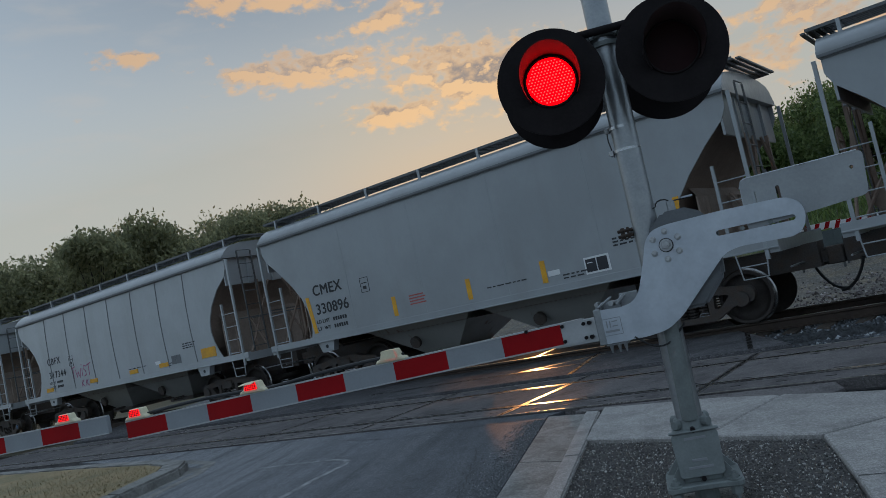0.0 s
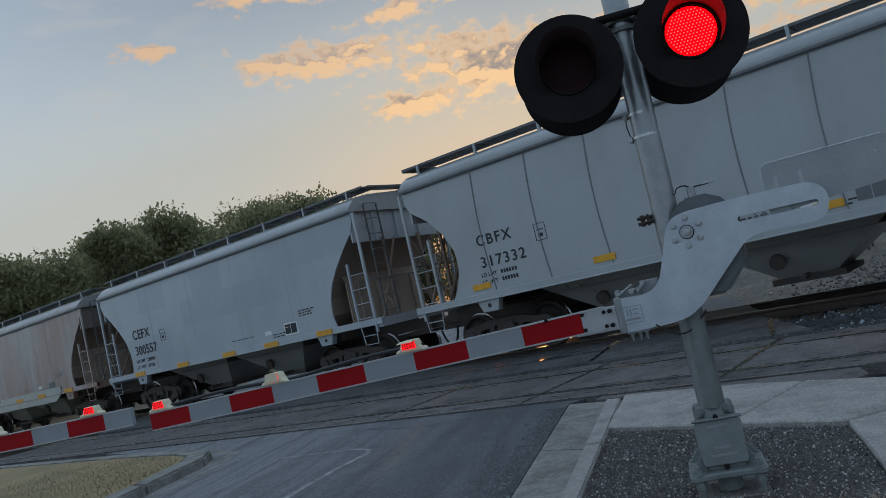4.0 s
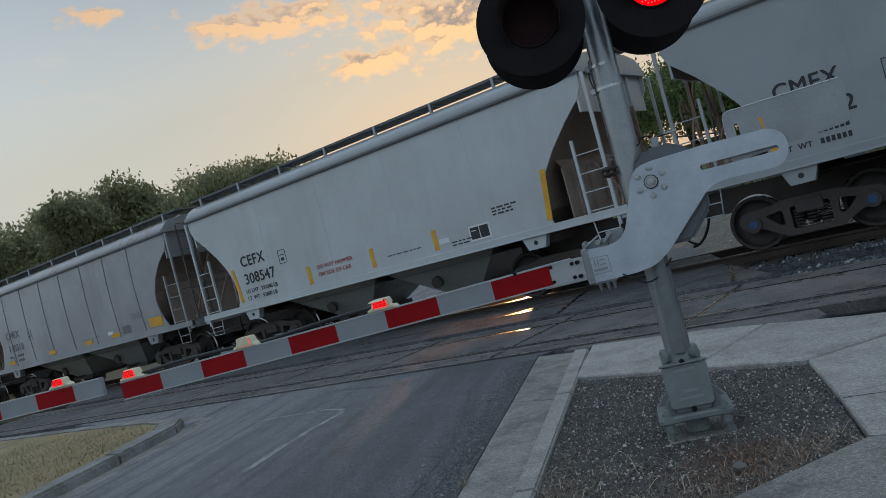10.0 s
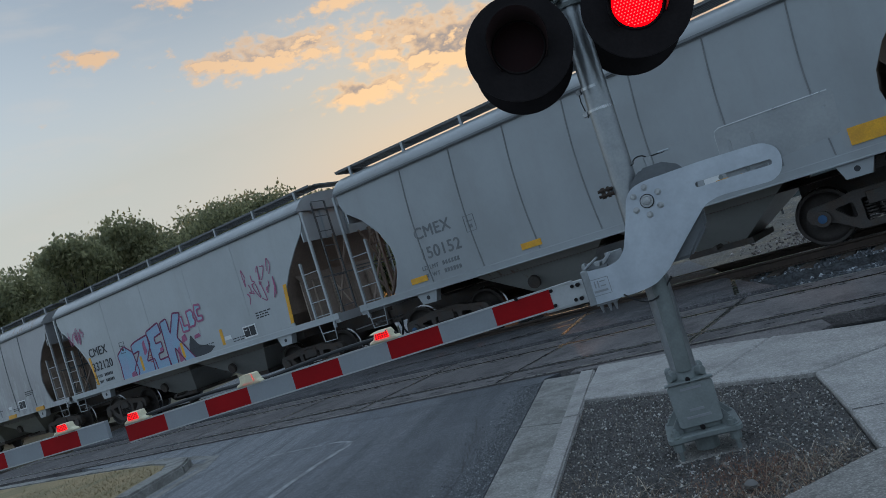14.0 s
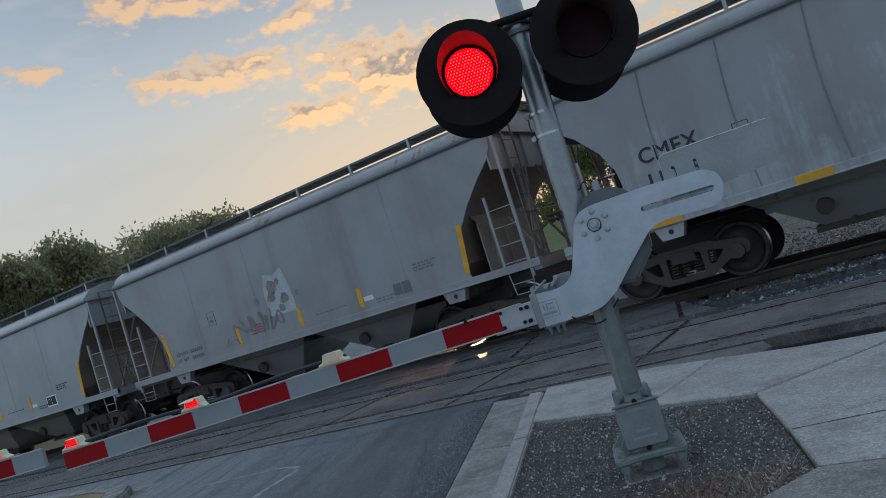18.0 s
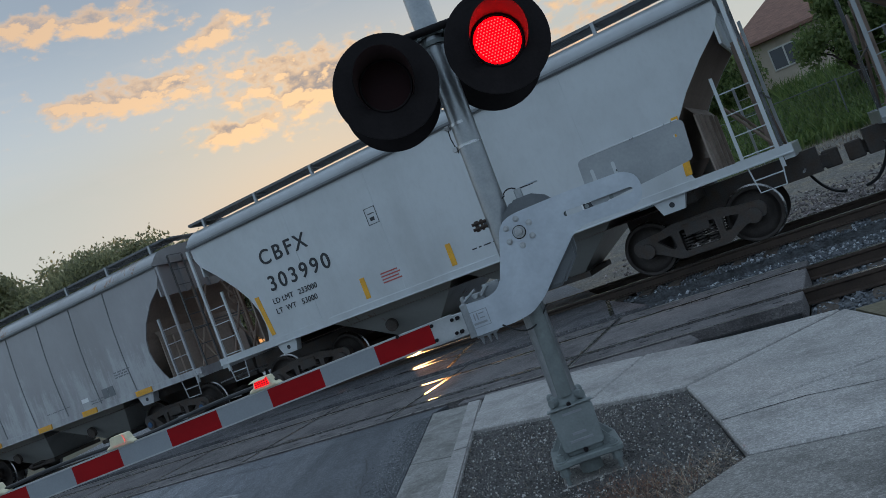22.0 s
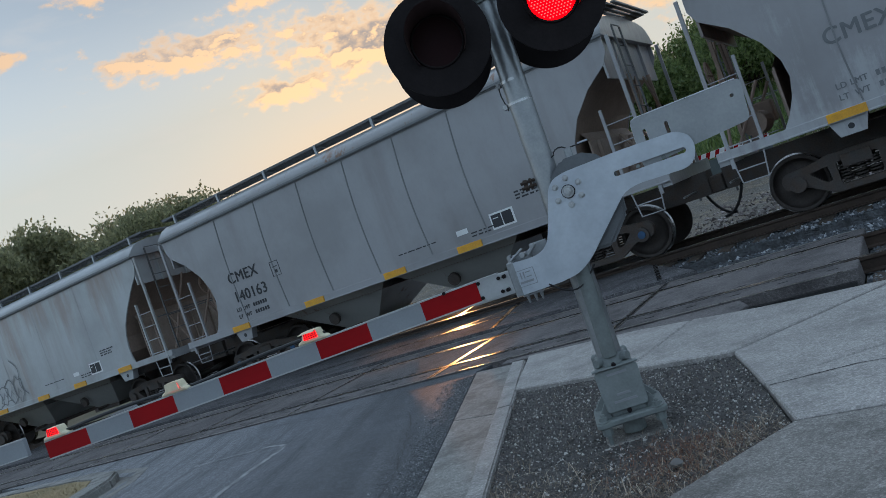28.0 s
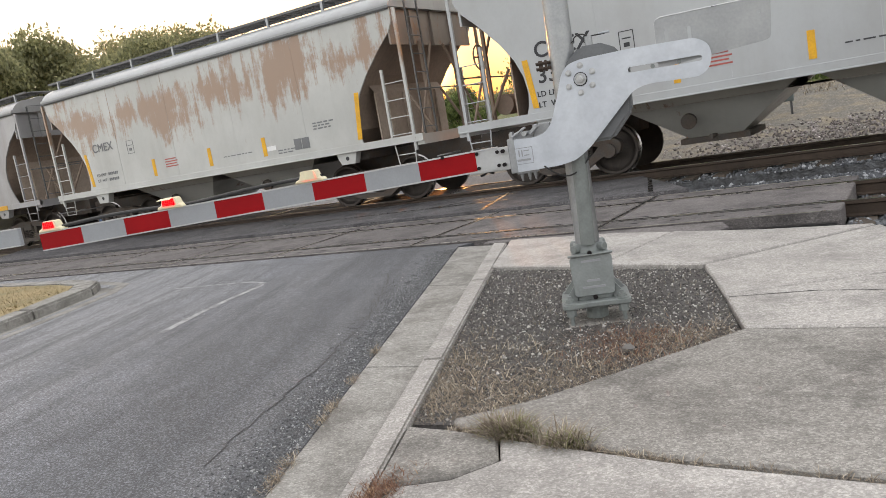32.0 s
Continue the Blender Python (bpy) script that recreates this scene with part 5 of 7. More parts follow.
    arm = part("gate_arm", Shape().box((-0.66, -0.012, -0.43), (0.30, 0.03, 0.155)).mesh("gate_arm", ARMEDGE, 0.004), s, GATE, "red and white striped gate arm, lowered over the road")
    hgt = 0.130
    for i in range(9):
        u1 = -0.753 - 0.4064 * i
        u0 = u1 - 0.4064
        a, b = along(u0), along(u1)
        sh = Shape()
        vs = []
        for p in (a, b):
            for dy in (-0.035, 0.006):
                for dz in (0, -hgt):
                    vs.append((p.x, dy, p.z + dz))
        sh.add(vs, [(0, 1, 3, 2), (4, 6, 7, 5), (0, 4, 5, 1), (2, 3, 7, 6), (0, 2, 6, 4), (1, 5, 7, 3)])
        part("red_stripe" if i % 2 == 0 else "white_stripe", sh.mesh("stripe", ARMR if i % 2 == 0 else ARMW), arm)
    ed = Shape()
    a, b = along(-0.60), along(-4.41)
    for z in (0.004, -hgt - 0.004):
        vs = [(p.x, dy, p.z + z + dz) for p in (a, b) for dy in (-0.039, 0.010) for dz in (-0.005, 0.005)]
        ed.add(vs, [(0, 1, 3, 2), (4, 6, 7, 5), (0, 4, 5, 1), (2, 3, 7, 6), (0, 2, 6, 4), (1, 5, 7, 3)])
    part("arm_edge", ed.mesh("arm_edge", ARMEDGE), arm)
    for u, z in ((-0.60, -0.38), (-0.60, -0.47), (-0.74, -0.372), (-0.74, -0.47), (-0.98, -0.36)):
        part("arm_bolt", Shape().cyl((u, 0.0, z), (u, 0.02, z), 0.012, n=8).mesh("arm_bolt", BLACK), arm)
    wire = [tuple(along(u) + Vector((0, -0.035, 0.014 + 0.030 * abs(math.sin(u * 2.1))))) for u in [-1.9 - 0.14 * i for i in range(18)]]
    part("lamp_cable", Shape().tube(wire, 0.014, 8).mesh("lamp_cable", CABLE, smooth=True), arm)
    part("hanging_fibre", Shape().tube([along(-2.36) + Vector((0, 0.012, -0.14)), along(-2.2) + Vector((0, 0.012, -0.08)), along(-2.05) + Vector((0, 0.012, -0.02))], 0.003, 5).mesh("hanging_fibre", STRAW), arm)
    lamps = []
    for u in (-1.985, -3.16, -4.29):
        lamps.append(make_arm_lamp(s, GATE @ Matrix.Translation(along(u) + Vector((0, -0.012, 0.006)))))
    return s, lamps


LAMPMESH = {}


def make_arm_lamp(parent, m):
    if not LAMPMESH:
        body = [(-0.115, 0.0), (0.115, 0.0), (0.105, 0.022), (0.075, 0.03), (0.055, 0.085), (-0.055, 0.085), (-0.075, 0.03), (-0.105, 0.022)]
        LAMPMESH["b"] = Shape().prism(body, -0.045, 0.045, "y").mesh("arm_lamp", LAMPBODY, 0.008)
        LAMPMESH["l"] = Shape().prism(rounded([(-0.055, 0.026), (0.055, 0.026), (0.046, 0.080), (-0.046, 0.080)], 0.008), 0.046, 0.052, "y").mesh("arm_lens", ARMLED)
        sh = Shape()
        for k in range(6):
            sh.box((-0.0425 + 0.017 * k, 0.0525, 0.053), (0.0045, 0.002, 0.050))
        for k in range(4):
            sh.box((0, 0.0527, 0.0335 + 0.013 * k), (0.095, 0.002, 0.0042))
        LAMPMESH["g"] = sh.mesh("lens_rib", mat("dark_red_lens", (0.16, 0.006, 0.008), 0.4, var=0.1, bump=0))
        LAMPMESH["s"] = Shape().prism(rounded([(-0.06, -0.060), (0.06, -0.060), (0.05, 0.003), (-0.05, 0.003)], 0.008), 0.0, 0.003, "y").mesh("stand_in_shutter", LAMPBODY)
    b = part("arm_lamp", LAMPMESH["b"], parent, m, "cream arm lamp with a red lens")
    part("lens", LAMPMESH["l"], b)
    part("lens_rib", LAMPMESH["g"], b)
    return b


def add_lens_flap(lamp):
    # Added flap; covers the lens in place of switching it off.
    return part("lens_flap", LAMPMESH["s"], lamp, Matrix.Translation((0, 0.055, 0.081)))


def make_far_arm():
    """The arm of the opposite gate; only its tip half comes into view, so it runs on towards its mast."""
    s = thing("opposite_gate", "red and white striped arm of the opposite crossing gate, lowered", "crossing gate")
    tip, d = Vector((-4.73, -1.155, 1.20)), Vector((-0.925, -0.375, 0.006)).normalized()
    tip = tip - Vector((0, 0, 0))
    n = Vector((0.375, -0.925, 0)).normalized()
    m = Matrix(((-d.x, n.x, 0, tip.x), (-d.y, n.y, 0, tip.y), (0, 0, 1, tip.z), (0, 0, 0, 1)))
    arm = part("gate_arm", Shape().box((-1.9, -0.016, -0.07), (3.76, 0.034, 0.13)).mesh("gate_arm", ARMEDGE, 0.003), s, m)
    u = 0.0
    for i, w in enumerate([0.30] + [0.4064] * 9):
        part("white_stripe" if i % 2 == 0 else "red_stripe", Shape().box((u - w / 2, -0.014, -0.07), (w, 0.042, 0.142)).mesh("stripe", ARMW if i % 2 == 0 else ARMR), arm)
        u -= w
    part("arm_edge", Shape().box((-1.98, -0.014, 0.005), (3.95, 0.05, 0.01)).box((-1.98, -0.014, -0.145), (3.95, 0.05, 0.01)).mesh("arm_edge", ARMEDGE), arm)
    for uu in (-0.42, -1.55, -2.7):
        make_arm_lamp(s, m @ Matrix.Translation((uu, -0.012, 0.01)))
    part("mast", Shape().cyl((-4.3, -0.25, -1.2), (-4.3, -0.25, 2.6), 0.08, n=16).mesh("mast", GALV, smooth=True), s, m)
    part("gate_plate", Shape().prism(rounded([(-3.9, -0.15), (-3.9, 0.0), (-4.25, 0.3), (-4.9, 0.35), (-4.9, 0.55), (-4.1, 0.55), (-3.75, 0.0)], 0.03)[::-1], -0.01, 0.005, "y").mesh("gate_plate", ALU), s, m)


def make_lamp_heads(s):
    """Two back-to-back pairs of hooded lamps on a cross-arm."""
    f = Vector((0.451, -0.892, 0))      # towards the approaching road
    side = Vector((0.892, 0.451, 0))
    fr = Matrix(((side.x, f.x, 0, 0.028), (side.y, f.y, 0, -0.008), (0, 0, 1, 2.742), (0, 0, 0, 1)))
    for zc, w in ((0.275, 0.05), (0.205, 0.03)):
        part("clamp_band", Shape().lathe([(-w / 2, 0.085), (-w / 2, 0.098), (w / 2, 0.098), (w / 2, 0.085)], (0, 0, zc), (0, 0, 1), 28).mesh("clamp_band", CASTG, smooth=True), s, fr)
    for xc in (-0.13, 0.12):
        cb = part("clamp_bracket", Shape().box((xc, 0.05, 0.245), (0.07, 0.10, 0.05)).mesh("clamp_bracket", CASTG, 0.01), s, fr)
        part("clamp_nut", Shape().cyl((xc * 1.15, 0.02, 0.215), (xc * 1.15, 0.12, 0.215), 0.016, n=6).mesh("clamp_nut", CASTG, 0.003), cb)
    cross = Shape().tube([(-0.44, 0.06, 0.235), (-0.40, 0.09, 0.272), (-0.30, 0.11, 0.282), (0.30, 0.11, 0.282), (0.40, 0.09, 0.272), (0.44, 0.06, 0.235)], 0.026, 14)
    part("crossarm", cross.mesh("crossarm", BLACK, smooth=True), s, fr)
    part("lower_stay", Shape().tube([(-0.36, 0.0, 0.12), (-0.12, -0.03, 0.14), (0.12, -0.03, 0.14), (0.36, 0.0, 0.12)], 0.018, 10).mesh("lower_stay", BLACK, smooth=True), s, fr)
    hood = Shape()
    n = 40
    vs, fs = [], []
    for ring, (y, r) in enumerate(((0.0, 0.178), (0.30, 0.190), (0.30, 0.183), (0.0, 0.170))):
        for i in range(n + 1):
            a = radians(-38 + 256 * i / n)
            yy = y if y == 0 else y * (0.18 + 0.82 * max(0.0, math.sin(max(0.0, min(math.pi, (a - radians(-38)) / radians(256) * math.pi)))) ** 0.8)
            vs.append((r * math.cos(a), yy, r * math.sin(a)))
    for k in range(3):
        fs += [(k * (n + 1) + i, k * (n + 1) + i + 1, (k + 1) * (n + 1) + i + 1, (k + 1) * (n + 1) + i) for i in range(n)]
    hood.add(vs, fs)
    hood_me = hood.mesh("hood", BLACK, smooth=True, fix=False)
    hood_me.materials.append(HOODIN)
    for q in hood_me.polygons[2 * n:]:
        q.material_index = 1
    disc = Shape().lathe([(0.0, 0.158), (0.0, 0.338), (0.012, 0.338), (0.012, 0.158), (0.0, 0.158)], (0, 0, 0), (0, 1, 0), 56).mesh("background_disc", BLACK)
    house = Shape().lathe([(-0.17, 0.0), (-0.17, 0.10), (-0.14, 0.155), (0.0, 0.175)], (0, 0, 0), (0, 1, 0), 32).mesh("lamp_housing", BLACK, smooth=True)
    led = Shape().lathe([(0.003, 0.0), (0.003, 0.146), (0.0, 0.152)], (0, 0, 0), (0, 1, 0), 40).mesh("led_face", LEDBASE, smooth=True)
    dots = Shape()
    for i in range(-9, 10):
        for j in range(-10, 11):
            x, z = i * 0.021 + (0.0105 if j % 2 else 0), j * 0.0182
            if x * x + z * z < 0.138 ** 2:
                dots.add([(x + 0.0048 * math.cos(a * 1.0472), 0.0035, z + 0.0048 * math.sin(a * 1.0472)) for a in range(6)], [tuple(range(6))])
    dots_me = dots.mesh("diode_field", LEDDOT)
    rim = Shape().lathe([(0.020, 0.1590), (0.022, 0.1555), (0.028, 0.158), (0.028, 0.166), (0.012, 0.170)], (0, 0, 0), (0, 1, 0), 40).mesh("lens_rim", BLACK, smooth=True)
    lens = Shape().lathe([(0.0, 0.0), (0.0, 0.1574), (-0.004, 0.1574), (-0.010, 0.08), (-0.012, 0.0)], (0, 0, 0), (0, 1, 0), 40).mesh("dark_lens", SHUT, smooth=True)
    shutters = {}
    for key, x in (("L", -0.395), ("R", 0.362)):
        for front in (1, -1):
            m = fr @ Matrix.Translation((x, 0.255 * front, 0.0 if key == "L" else 0.018)) @ (Matrix.Identity(4) if front == 1 else Matrix.Rotation(math.pi, 4, "Z"))
            d = part("lamp_head", disc, s, m, "black round lamp background with a visor" if front == 1 else "black lamp facing away")
            part("lamp_housing", house, d)
            part("hood", hood_me, d)
            part("lens_rim", rim, d)
            # added disc in place of switching; turns about its upright axis: glowing or dark face
            v = part("flasher_disc", lens, s, m @ Matrix.Translation((0, 0.016, 0)) @ Matrix.Rotation(0 if front == 1 else math.pi, 4, "Z"), "added disc that stands in for the flashing, one face of red diodes, one dark")
            part("led_face", led, v)
            part("diode_field", dots_me, v)["kind"] = "stuff"
            if front == 1:
                shutters[key] = (v, m @ Matrix.Translation((0, 0.016, 0)))
    return shutters


SIGNAL, ARM_LAMPS = make_signal()
make_far_arm()
SHUTTERS = make_lamp_heads(SIGNAL)


# ---- freight train ----
# Each car's own frame: x along the car from its trailing eave end, y = 0 on the near side sheet and
# growing away from the road, z from the ground.
CAR_L, CAR_W = 11.5, 3.20
CARM = {}


def side_profile(kind):
    a = [(0.0, 3.98), (0.0, 3.70)]
    if kind == "smooth":
        arc = [(0.10, 3.50), (0.45, 3.18), (0.82, 2.78), (1.06, 2.45), (1.19, 2.15), (1.24, 1.85), (1.22, 1.64), (1.16, 1.46)]
    else:
        arc = [(0.10, 3.50), (0.50, 3.22), (0.84, 2.84), (1.02, 2.48), (1.06, 2.20), (1.00, 1.92), (0.88, 1.66), (0.74, 1.46)]
    left = a + arc
    right = [(CAR_L - x, z) for x, z in left[::-1]]
    return left + right


def build_car_meshes():
    M = CARM
    for kind in ("smooth", "ribbed"):
        prof = side_profile(kind)
        M["side_" + kind] = Shape().prism(prof, 0.0, 0.035, "y").mesh("side_sheet", GALV)
    # seams: thin raised battens of the ribbed cars, weld lines of the smooth ones
    lv = [1.5 + 2.43 * i / 8 for i in range(9)]
    bow = [-0.07 * math.sin(math.pi * i / 8) for i in range(9)]
    M["ribs"] = Shape().prism([(b + 0.012, z) for b, z in zip(bow, lv)] + [(b - 0.012, z) for b, z in zip(bow[::-1], lv[::-1])], -0.012, 0.0, "y").mesh("side_rib", RIBM, fix=True)
    M["welds"] = Shape().prism([(-0.006, 1.5), (0.006, 1.5), (0.006, 3.93), (-0.006, 3.93)], -0.004, 0.0, "y").mesh("weld_seam", RIBM)
    M["sill"] = Shape().box((CAR_L / 2, 0.02, 1.405), (12.1, 0.10, 0.15)).box((CAR_L / 2, -0.035, 1.345), (12.1, 0.03, 0.03)).mesh("side_sill", GALV, 0.006)
    # hopper body: end sheets and slope sheets
    for kind in ("smooth", "ribbed"):
        left = [(max(x, 0.08) + 0.012, z) for x, z in side_profile(kind)[2:10]]
        left = [(x, z) for x, z in left if z > 2.0] + [(1.24, 1.75), (1.75, 1.20)]
        core = left + [(CAR_L - x, z) for x, z in left[::-1]]
        n = len(core)
        sh = Shape().add([(x, y, z) for y in (0.036, CAR_W - 0.036) for x, z in core], [(i, i + 1, n + i + 1, n + i) for i in range(n - 1)])
        M["slope_" + kind] = sh.mesh("slope_sheet", SLOPE)
    sh = Shape().box((0.10, CAR_W / 2, 3.62), (0.04, CAR_W - 0.02, 0.72))
    for k in (0.25, 0.5, 0.75):
        sh.box((0.06, CAR_W * k, 3.60), (0.06, 0.09, 0.70))
    M["end"] = sh.mesh("end_sheet", GALV)
    # roof: shallow vault with a rolled eave
    vs, prof = [], [(-0.05, 3.96), (-0.06, 4.02), (-0.05, 4.045), (0.0, 4.05), (0.02, 4.10), (0.14, 4.21), (0.32, 4.30), (0.75, 4.36), (1.6, 4.40), (2.45, 4.36), (2.88, 4.30), (3.06, 4.21), (3.18, 4.10), (3.20, 4.05), (3.25, 4.045), (3.26, 4.02), (3.25, 3.96)]
    sh = Shape().prism(prof[::-1], -0.04, CAR_L + 0.04, "x")
    M["roof"] = sh.mesh("roof", GALV, smooth=True)
    M["eave"] = Shape().box((CAR_L / 2, -0.03, 3.965), (CAR_L + 0.06, 0.07, 0.045)).box((CAR_L / 2, -0.02, 3.93), (CAR_L, 0.02, 0.03)).mesh("eave_lip", STENCILG)
    M["hatch"] = Shape().prism(rounded([(-0.32, 4.36), (0.32, 4.36), (0.32, 4.48), (0.2, 4.52), (-0.2, 4.52), (-0.32, 4.48)], 0.03, 3), 0.9, CAR_L - 0.9, "x").mesh("hatch_cover", GALV)
    # running boards with their posts and rails
    rbm = Shape()
    for y in (0.72, CAR_W - 0.72):
        for k in range(5):
            rbm.box((CAR_L / 2, y - 0.24 + 0.12 * k, 4.49), (CAR_L + 0.36, 0.075, 0.03))
        for k in range(59):
            rbm.box((-0.1 + 0.2 * k, y, 4.485), (0.02, 0.55, 0.028))
    for x in (-0.08, CAR_L + 0.08):
        for k in range(4):
            rbm.box((x - 0.16 + 0.11 * k, CAR_W / 2, 4.49), (0.07, CAR_W - 1.0, 0.03))
    M["board"] = rbm.mesh("running_board", DARKGAL)
    M["posts"] = Shape().box((0, 0.36, 4.37), (0.06, 0.05, 0.28)).box((0, 0.55, 4.46), (0.05, 0.4, 0.03)).mesh("running_board_bracket", GALV)
    M["handrail"] = Shape().box((CAR_L / 2, 0.39, 4.495), (CAR_L + 0.36, 0.03, 0.05)).mesh("running_board_edge", DARKGAL)
    # side ladders: long stile from the eave, short stile, rungs, stirrup below
    for key, s in (("ladder_a", 1), ("ladder_b", -1)):
        ld = Shape()
        a, b = s * -0.10, s * 0.42
        ld.box((a, -0.01, 2.55), (0.06, 0.05, 2.75)).box((b, -0.01, 2.15), (0.05, 0.05, 1.35))
        for z in (1.52, 1.86, 2.20, 2.54):
            ld.cyl((a, -0.02, z), (b, -0.02, z), 0.011, n=6)
        ld.tube([(a, -0.02, 1.35), (a + s * 0.05, -0.02, 0.92), (b - s * 0.08, -0.02, 0.92), (b - s * 0.03, -0.02, 1.35)], 0.014, 6)
        ld.cyl((a + s * 0.02, -0.02, 1.12), (b - s * 0.05, -0.02, 1.12), 0.012, n=6)
        M[key] = ld.mesh("side_ladder", GALV)
    eb = Shape()
    eb.box((-0.14, 0, 2.75), (0.03, 0.035, 2.7)).box((-0.14, 0.45, 2.75), (0.03, 0.035, 2.7))
    for k in range(8):
        eb.cyl((-0.14, 0, 1.6 + 0.36 * k), (-0.14, 0.45, 1.6 + 0.36 * k), 0.011, n=6)
    M["endladder"] = eb.mesh("end_ladder", GALV)
    M["crossrail"] = Shape().cyl((-0.14, 0.05, 2.35), (-0.14, CAR_W - 0.05, 2.35), 0.016, n=6).mesh("end_handrail", GALV)
    M["platform"] = Shape().box((-0.22, CAR_W / 2, 1.36), (0.16, CAR_W, 0.20)).box((0.35, CAR_W / 2, 1.42), (1.1, 0.9, 0.04)).mesh("end_platform", GALV)
    bk = Shape().box((0.86, CAR_W / 2, 1.90), (0.03, CAR_W - 0.5, 1.08))
    for k in (0.2, 0.4, 0.6, 0.8):
        bk.box((0.82, CAR_W * k, 1.90), (0.06, 0.05, 1.04))
    bk.add([(0.845, 0.25, 2.44), (0.845, CAR_W - 0.25, 2.44), (1.0, CAR_W - 0.25, 2.66), (1.0, 0.25, 2.66)], [(0, 1, 2, 3)])
    M["bulkhead"] = bk.mesh("end_bulkhead", BULKM)
    M["brace"] = Shape().cyl((-0.10, 0.30, 1.48), (0.02, 1.35, 3.28), 0.028, n=6).cyl((-0.10, CAR_W - 0.30, 1.48), (0.02, CAR_W - 1.35, 3.28), 0.028, n=6).cyl((-0.05, 0.9, 1.5), (0.50, 0.9, 2.4), 0.03, n=6).cyl((-0.05, CAR_W - 0.9, 1.5), (0.50, CAR_W - 0.9, 2.4), 0.03, n=6).mesh("end_brace", SLOPE)
    M["strut"] = Shape().box((0.02, 0, 2.35), (0.06, 0.07, 1.95)).mesh("end_post", GALV)
    M["centre"] = Shape().box((1.1, CAR_W / 2, 1.06), (3.3, 0.55, 0.42)).box((1.55, CAR_W / 2, 1.22), (0.5, 2.6, 0.16)).mesh("centre_sill", BOGIE)
    M["coupler"] = Shape().box((-0.42, CAR_W / 2, 1.0), (0.60, 0.20, 0.22)).box((-0.72, CAR_W / 2 - 0.05, 1.0), (0.26, 0.28, 0.30)).mesh("coupler", BOGIE, 0.02)
    hose = [(-(0.30 + 0.46 * t ** 1.3), CAR_W / 2 - 0.35 + 0.18 * t, 0.90 - 0.50 * math.sin(math.pi / 2 * t)) for t in [k / 8 for k in range(9)]]
    M["hose"] = Shape().tube(hose, 0.026, 7).mesh("brake_hose", CABLE)
    M["lever"] = Shape().cyl((-0.30, 0.35, 0.98), (-0.30, CAR_W - 0.4, 0.98), 0.018, n=6).mesh("uncoupling_lever", GALV)
    # two outlet bays
    for i, c in enumerate((4.15, 7.35)):
        sh = Shape()
        top = [(c - 1.45, 0.20, 1.34), (c + 1.45, 0.20, 1.34), (c + 1.45, 3.0, 1.34), (c - 1.45, 3.0, 1.34)]
        bot = [(c - 0.45, 0.95, 0.60), (c + 0.45, 0.95, 0.60), (c + 0.45, 2.25, 0.60), (c - 0.45, 2.25, 0.60)]
        sh.add(top + bot, [(0, 1, 5, 4), (1, 2, 6, 5), (2, 3, 7, 6), (3, 0, 4, 7), (4, 5, 6, 7)])
        M["bay%d" % i] = sh.mesh("hopper_bay", GALV)
    M["gates"] = Shape().box((0, 1.6, 0.55), (1.15, 1.5, 0.10)).cyl((0, 0.55, 0.60), (0, 2.6, 0.60), 0.04, n=8).mesh("outlet_gate", BOGIE)
    M["handwheel"] = Shape().cyl((-0.3, 0.50, 0.92), (-0.3, 0.42, 0.90), 0.13, n=14).mesh("outlet_handwheel", BOGIE)
    M["pads"] = Shape().prism([(-0.30, 1.34), (-0.20, 1.10), (0.16, 1.10), (0.24, 1.34)], 0.0, 0.16, "y").mesh("jacking_pad", GALV)
    # Dark disc laid on the pad; the hole's shade is in its colour.
    M["padhole"] = Shape().cyl((-0.02, -0.004, 1.22), (-0.02, 0.02, 1.22), 0.045, n=12).mesh("pad_hole", STENCIL)
    M["cylinder"] = Shape().cyl((0.24, 1.0, 1.75), (0.24, 1.9, 1.75), 0.20, n=16).mesh("brake_cylinder", SLOPE)
    M["valve"] = Shape().box((0.28, 2.4, 1.9), (0.35, 0.4, 0.4)).mesh("brake_valve", SLOPE, 0.03)
    M["brakewheel"] = Shape().lathe([(0, 0.24), (0.02, 0.26), (0.04, 0.24), (0.02, 0.22), (0, 0.24)], (-0.19, 1.05, 2.75), (1, 0, 0), 20).box((-0.17, 1.05, 2.75), (0.02, 0.48, 0.03)).box((-0.17, 1.05, 2.75), (0.02, 0.03, 0.48)).mesh("brake_wheel", SLOPE)
    # lettering that is too small to read: rows of bars
    rnd = random.Random(77)

    def rows(key, w, n, h=0.05, gap=0.035):
        st, z = Shape(), 0.0
        for i in range(n):
            xx = 0.0
            while xx < w * rnd.uniform(0.8, 1.0):
                ww = rnd.uniform(0.05, 0.16)
                st.prism([(xx, z), (xx + ww, z), (xx + ww, z + h), (xx, z + h)], -0.006, -0.0005, "y")
                xx += ww + 0.04
            z -= h + gap
        M[key] = st.mesh("stencil_lettering", STENCIL)
    rows("rows_d", 0.5, 3, 0.03, 0.03), rows("rows_l", 0.95, 1, 0.022), rows("rows_s", 0.40, 2, 0.025)
    pb = Shape()
    for q in ([(0, 0), (0.24, 0), (0.24, 0.012), (0, 0.012)], [(0, 0.32), (0.25, 0.32), (0.25, 0.332), (0, 0.332)], [(0, 0), (0.012, 0), (0.012, 0.32), (0, 0.32)], [(0.24, 0), (0.252, 0), (0.252, 0.32), (0.24, 0.32)], [(0.07, 0.07), (0.17, 0.07), (0.17, 0.14), (0.07, 0.14)], [(0.05, 0.2), (0.2, 0.2), (0.2, 0.22), (0.05, 0.22)]):
        pb.prism(q, -0.006, -0.0005, "y")
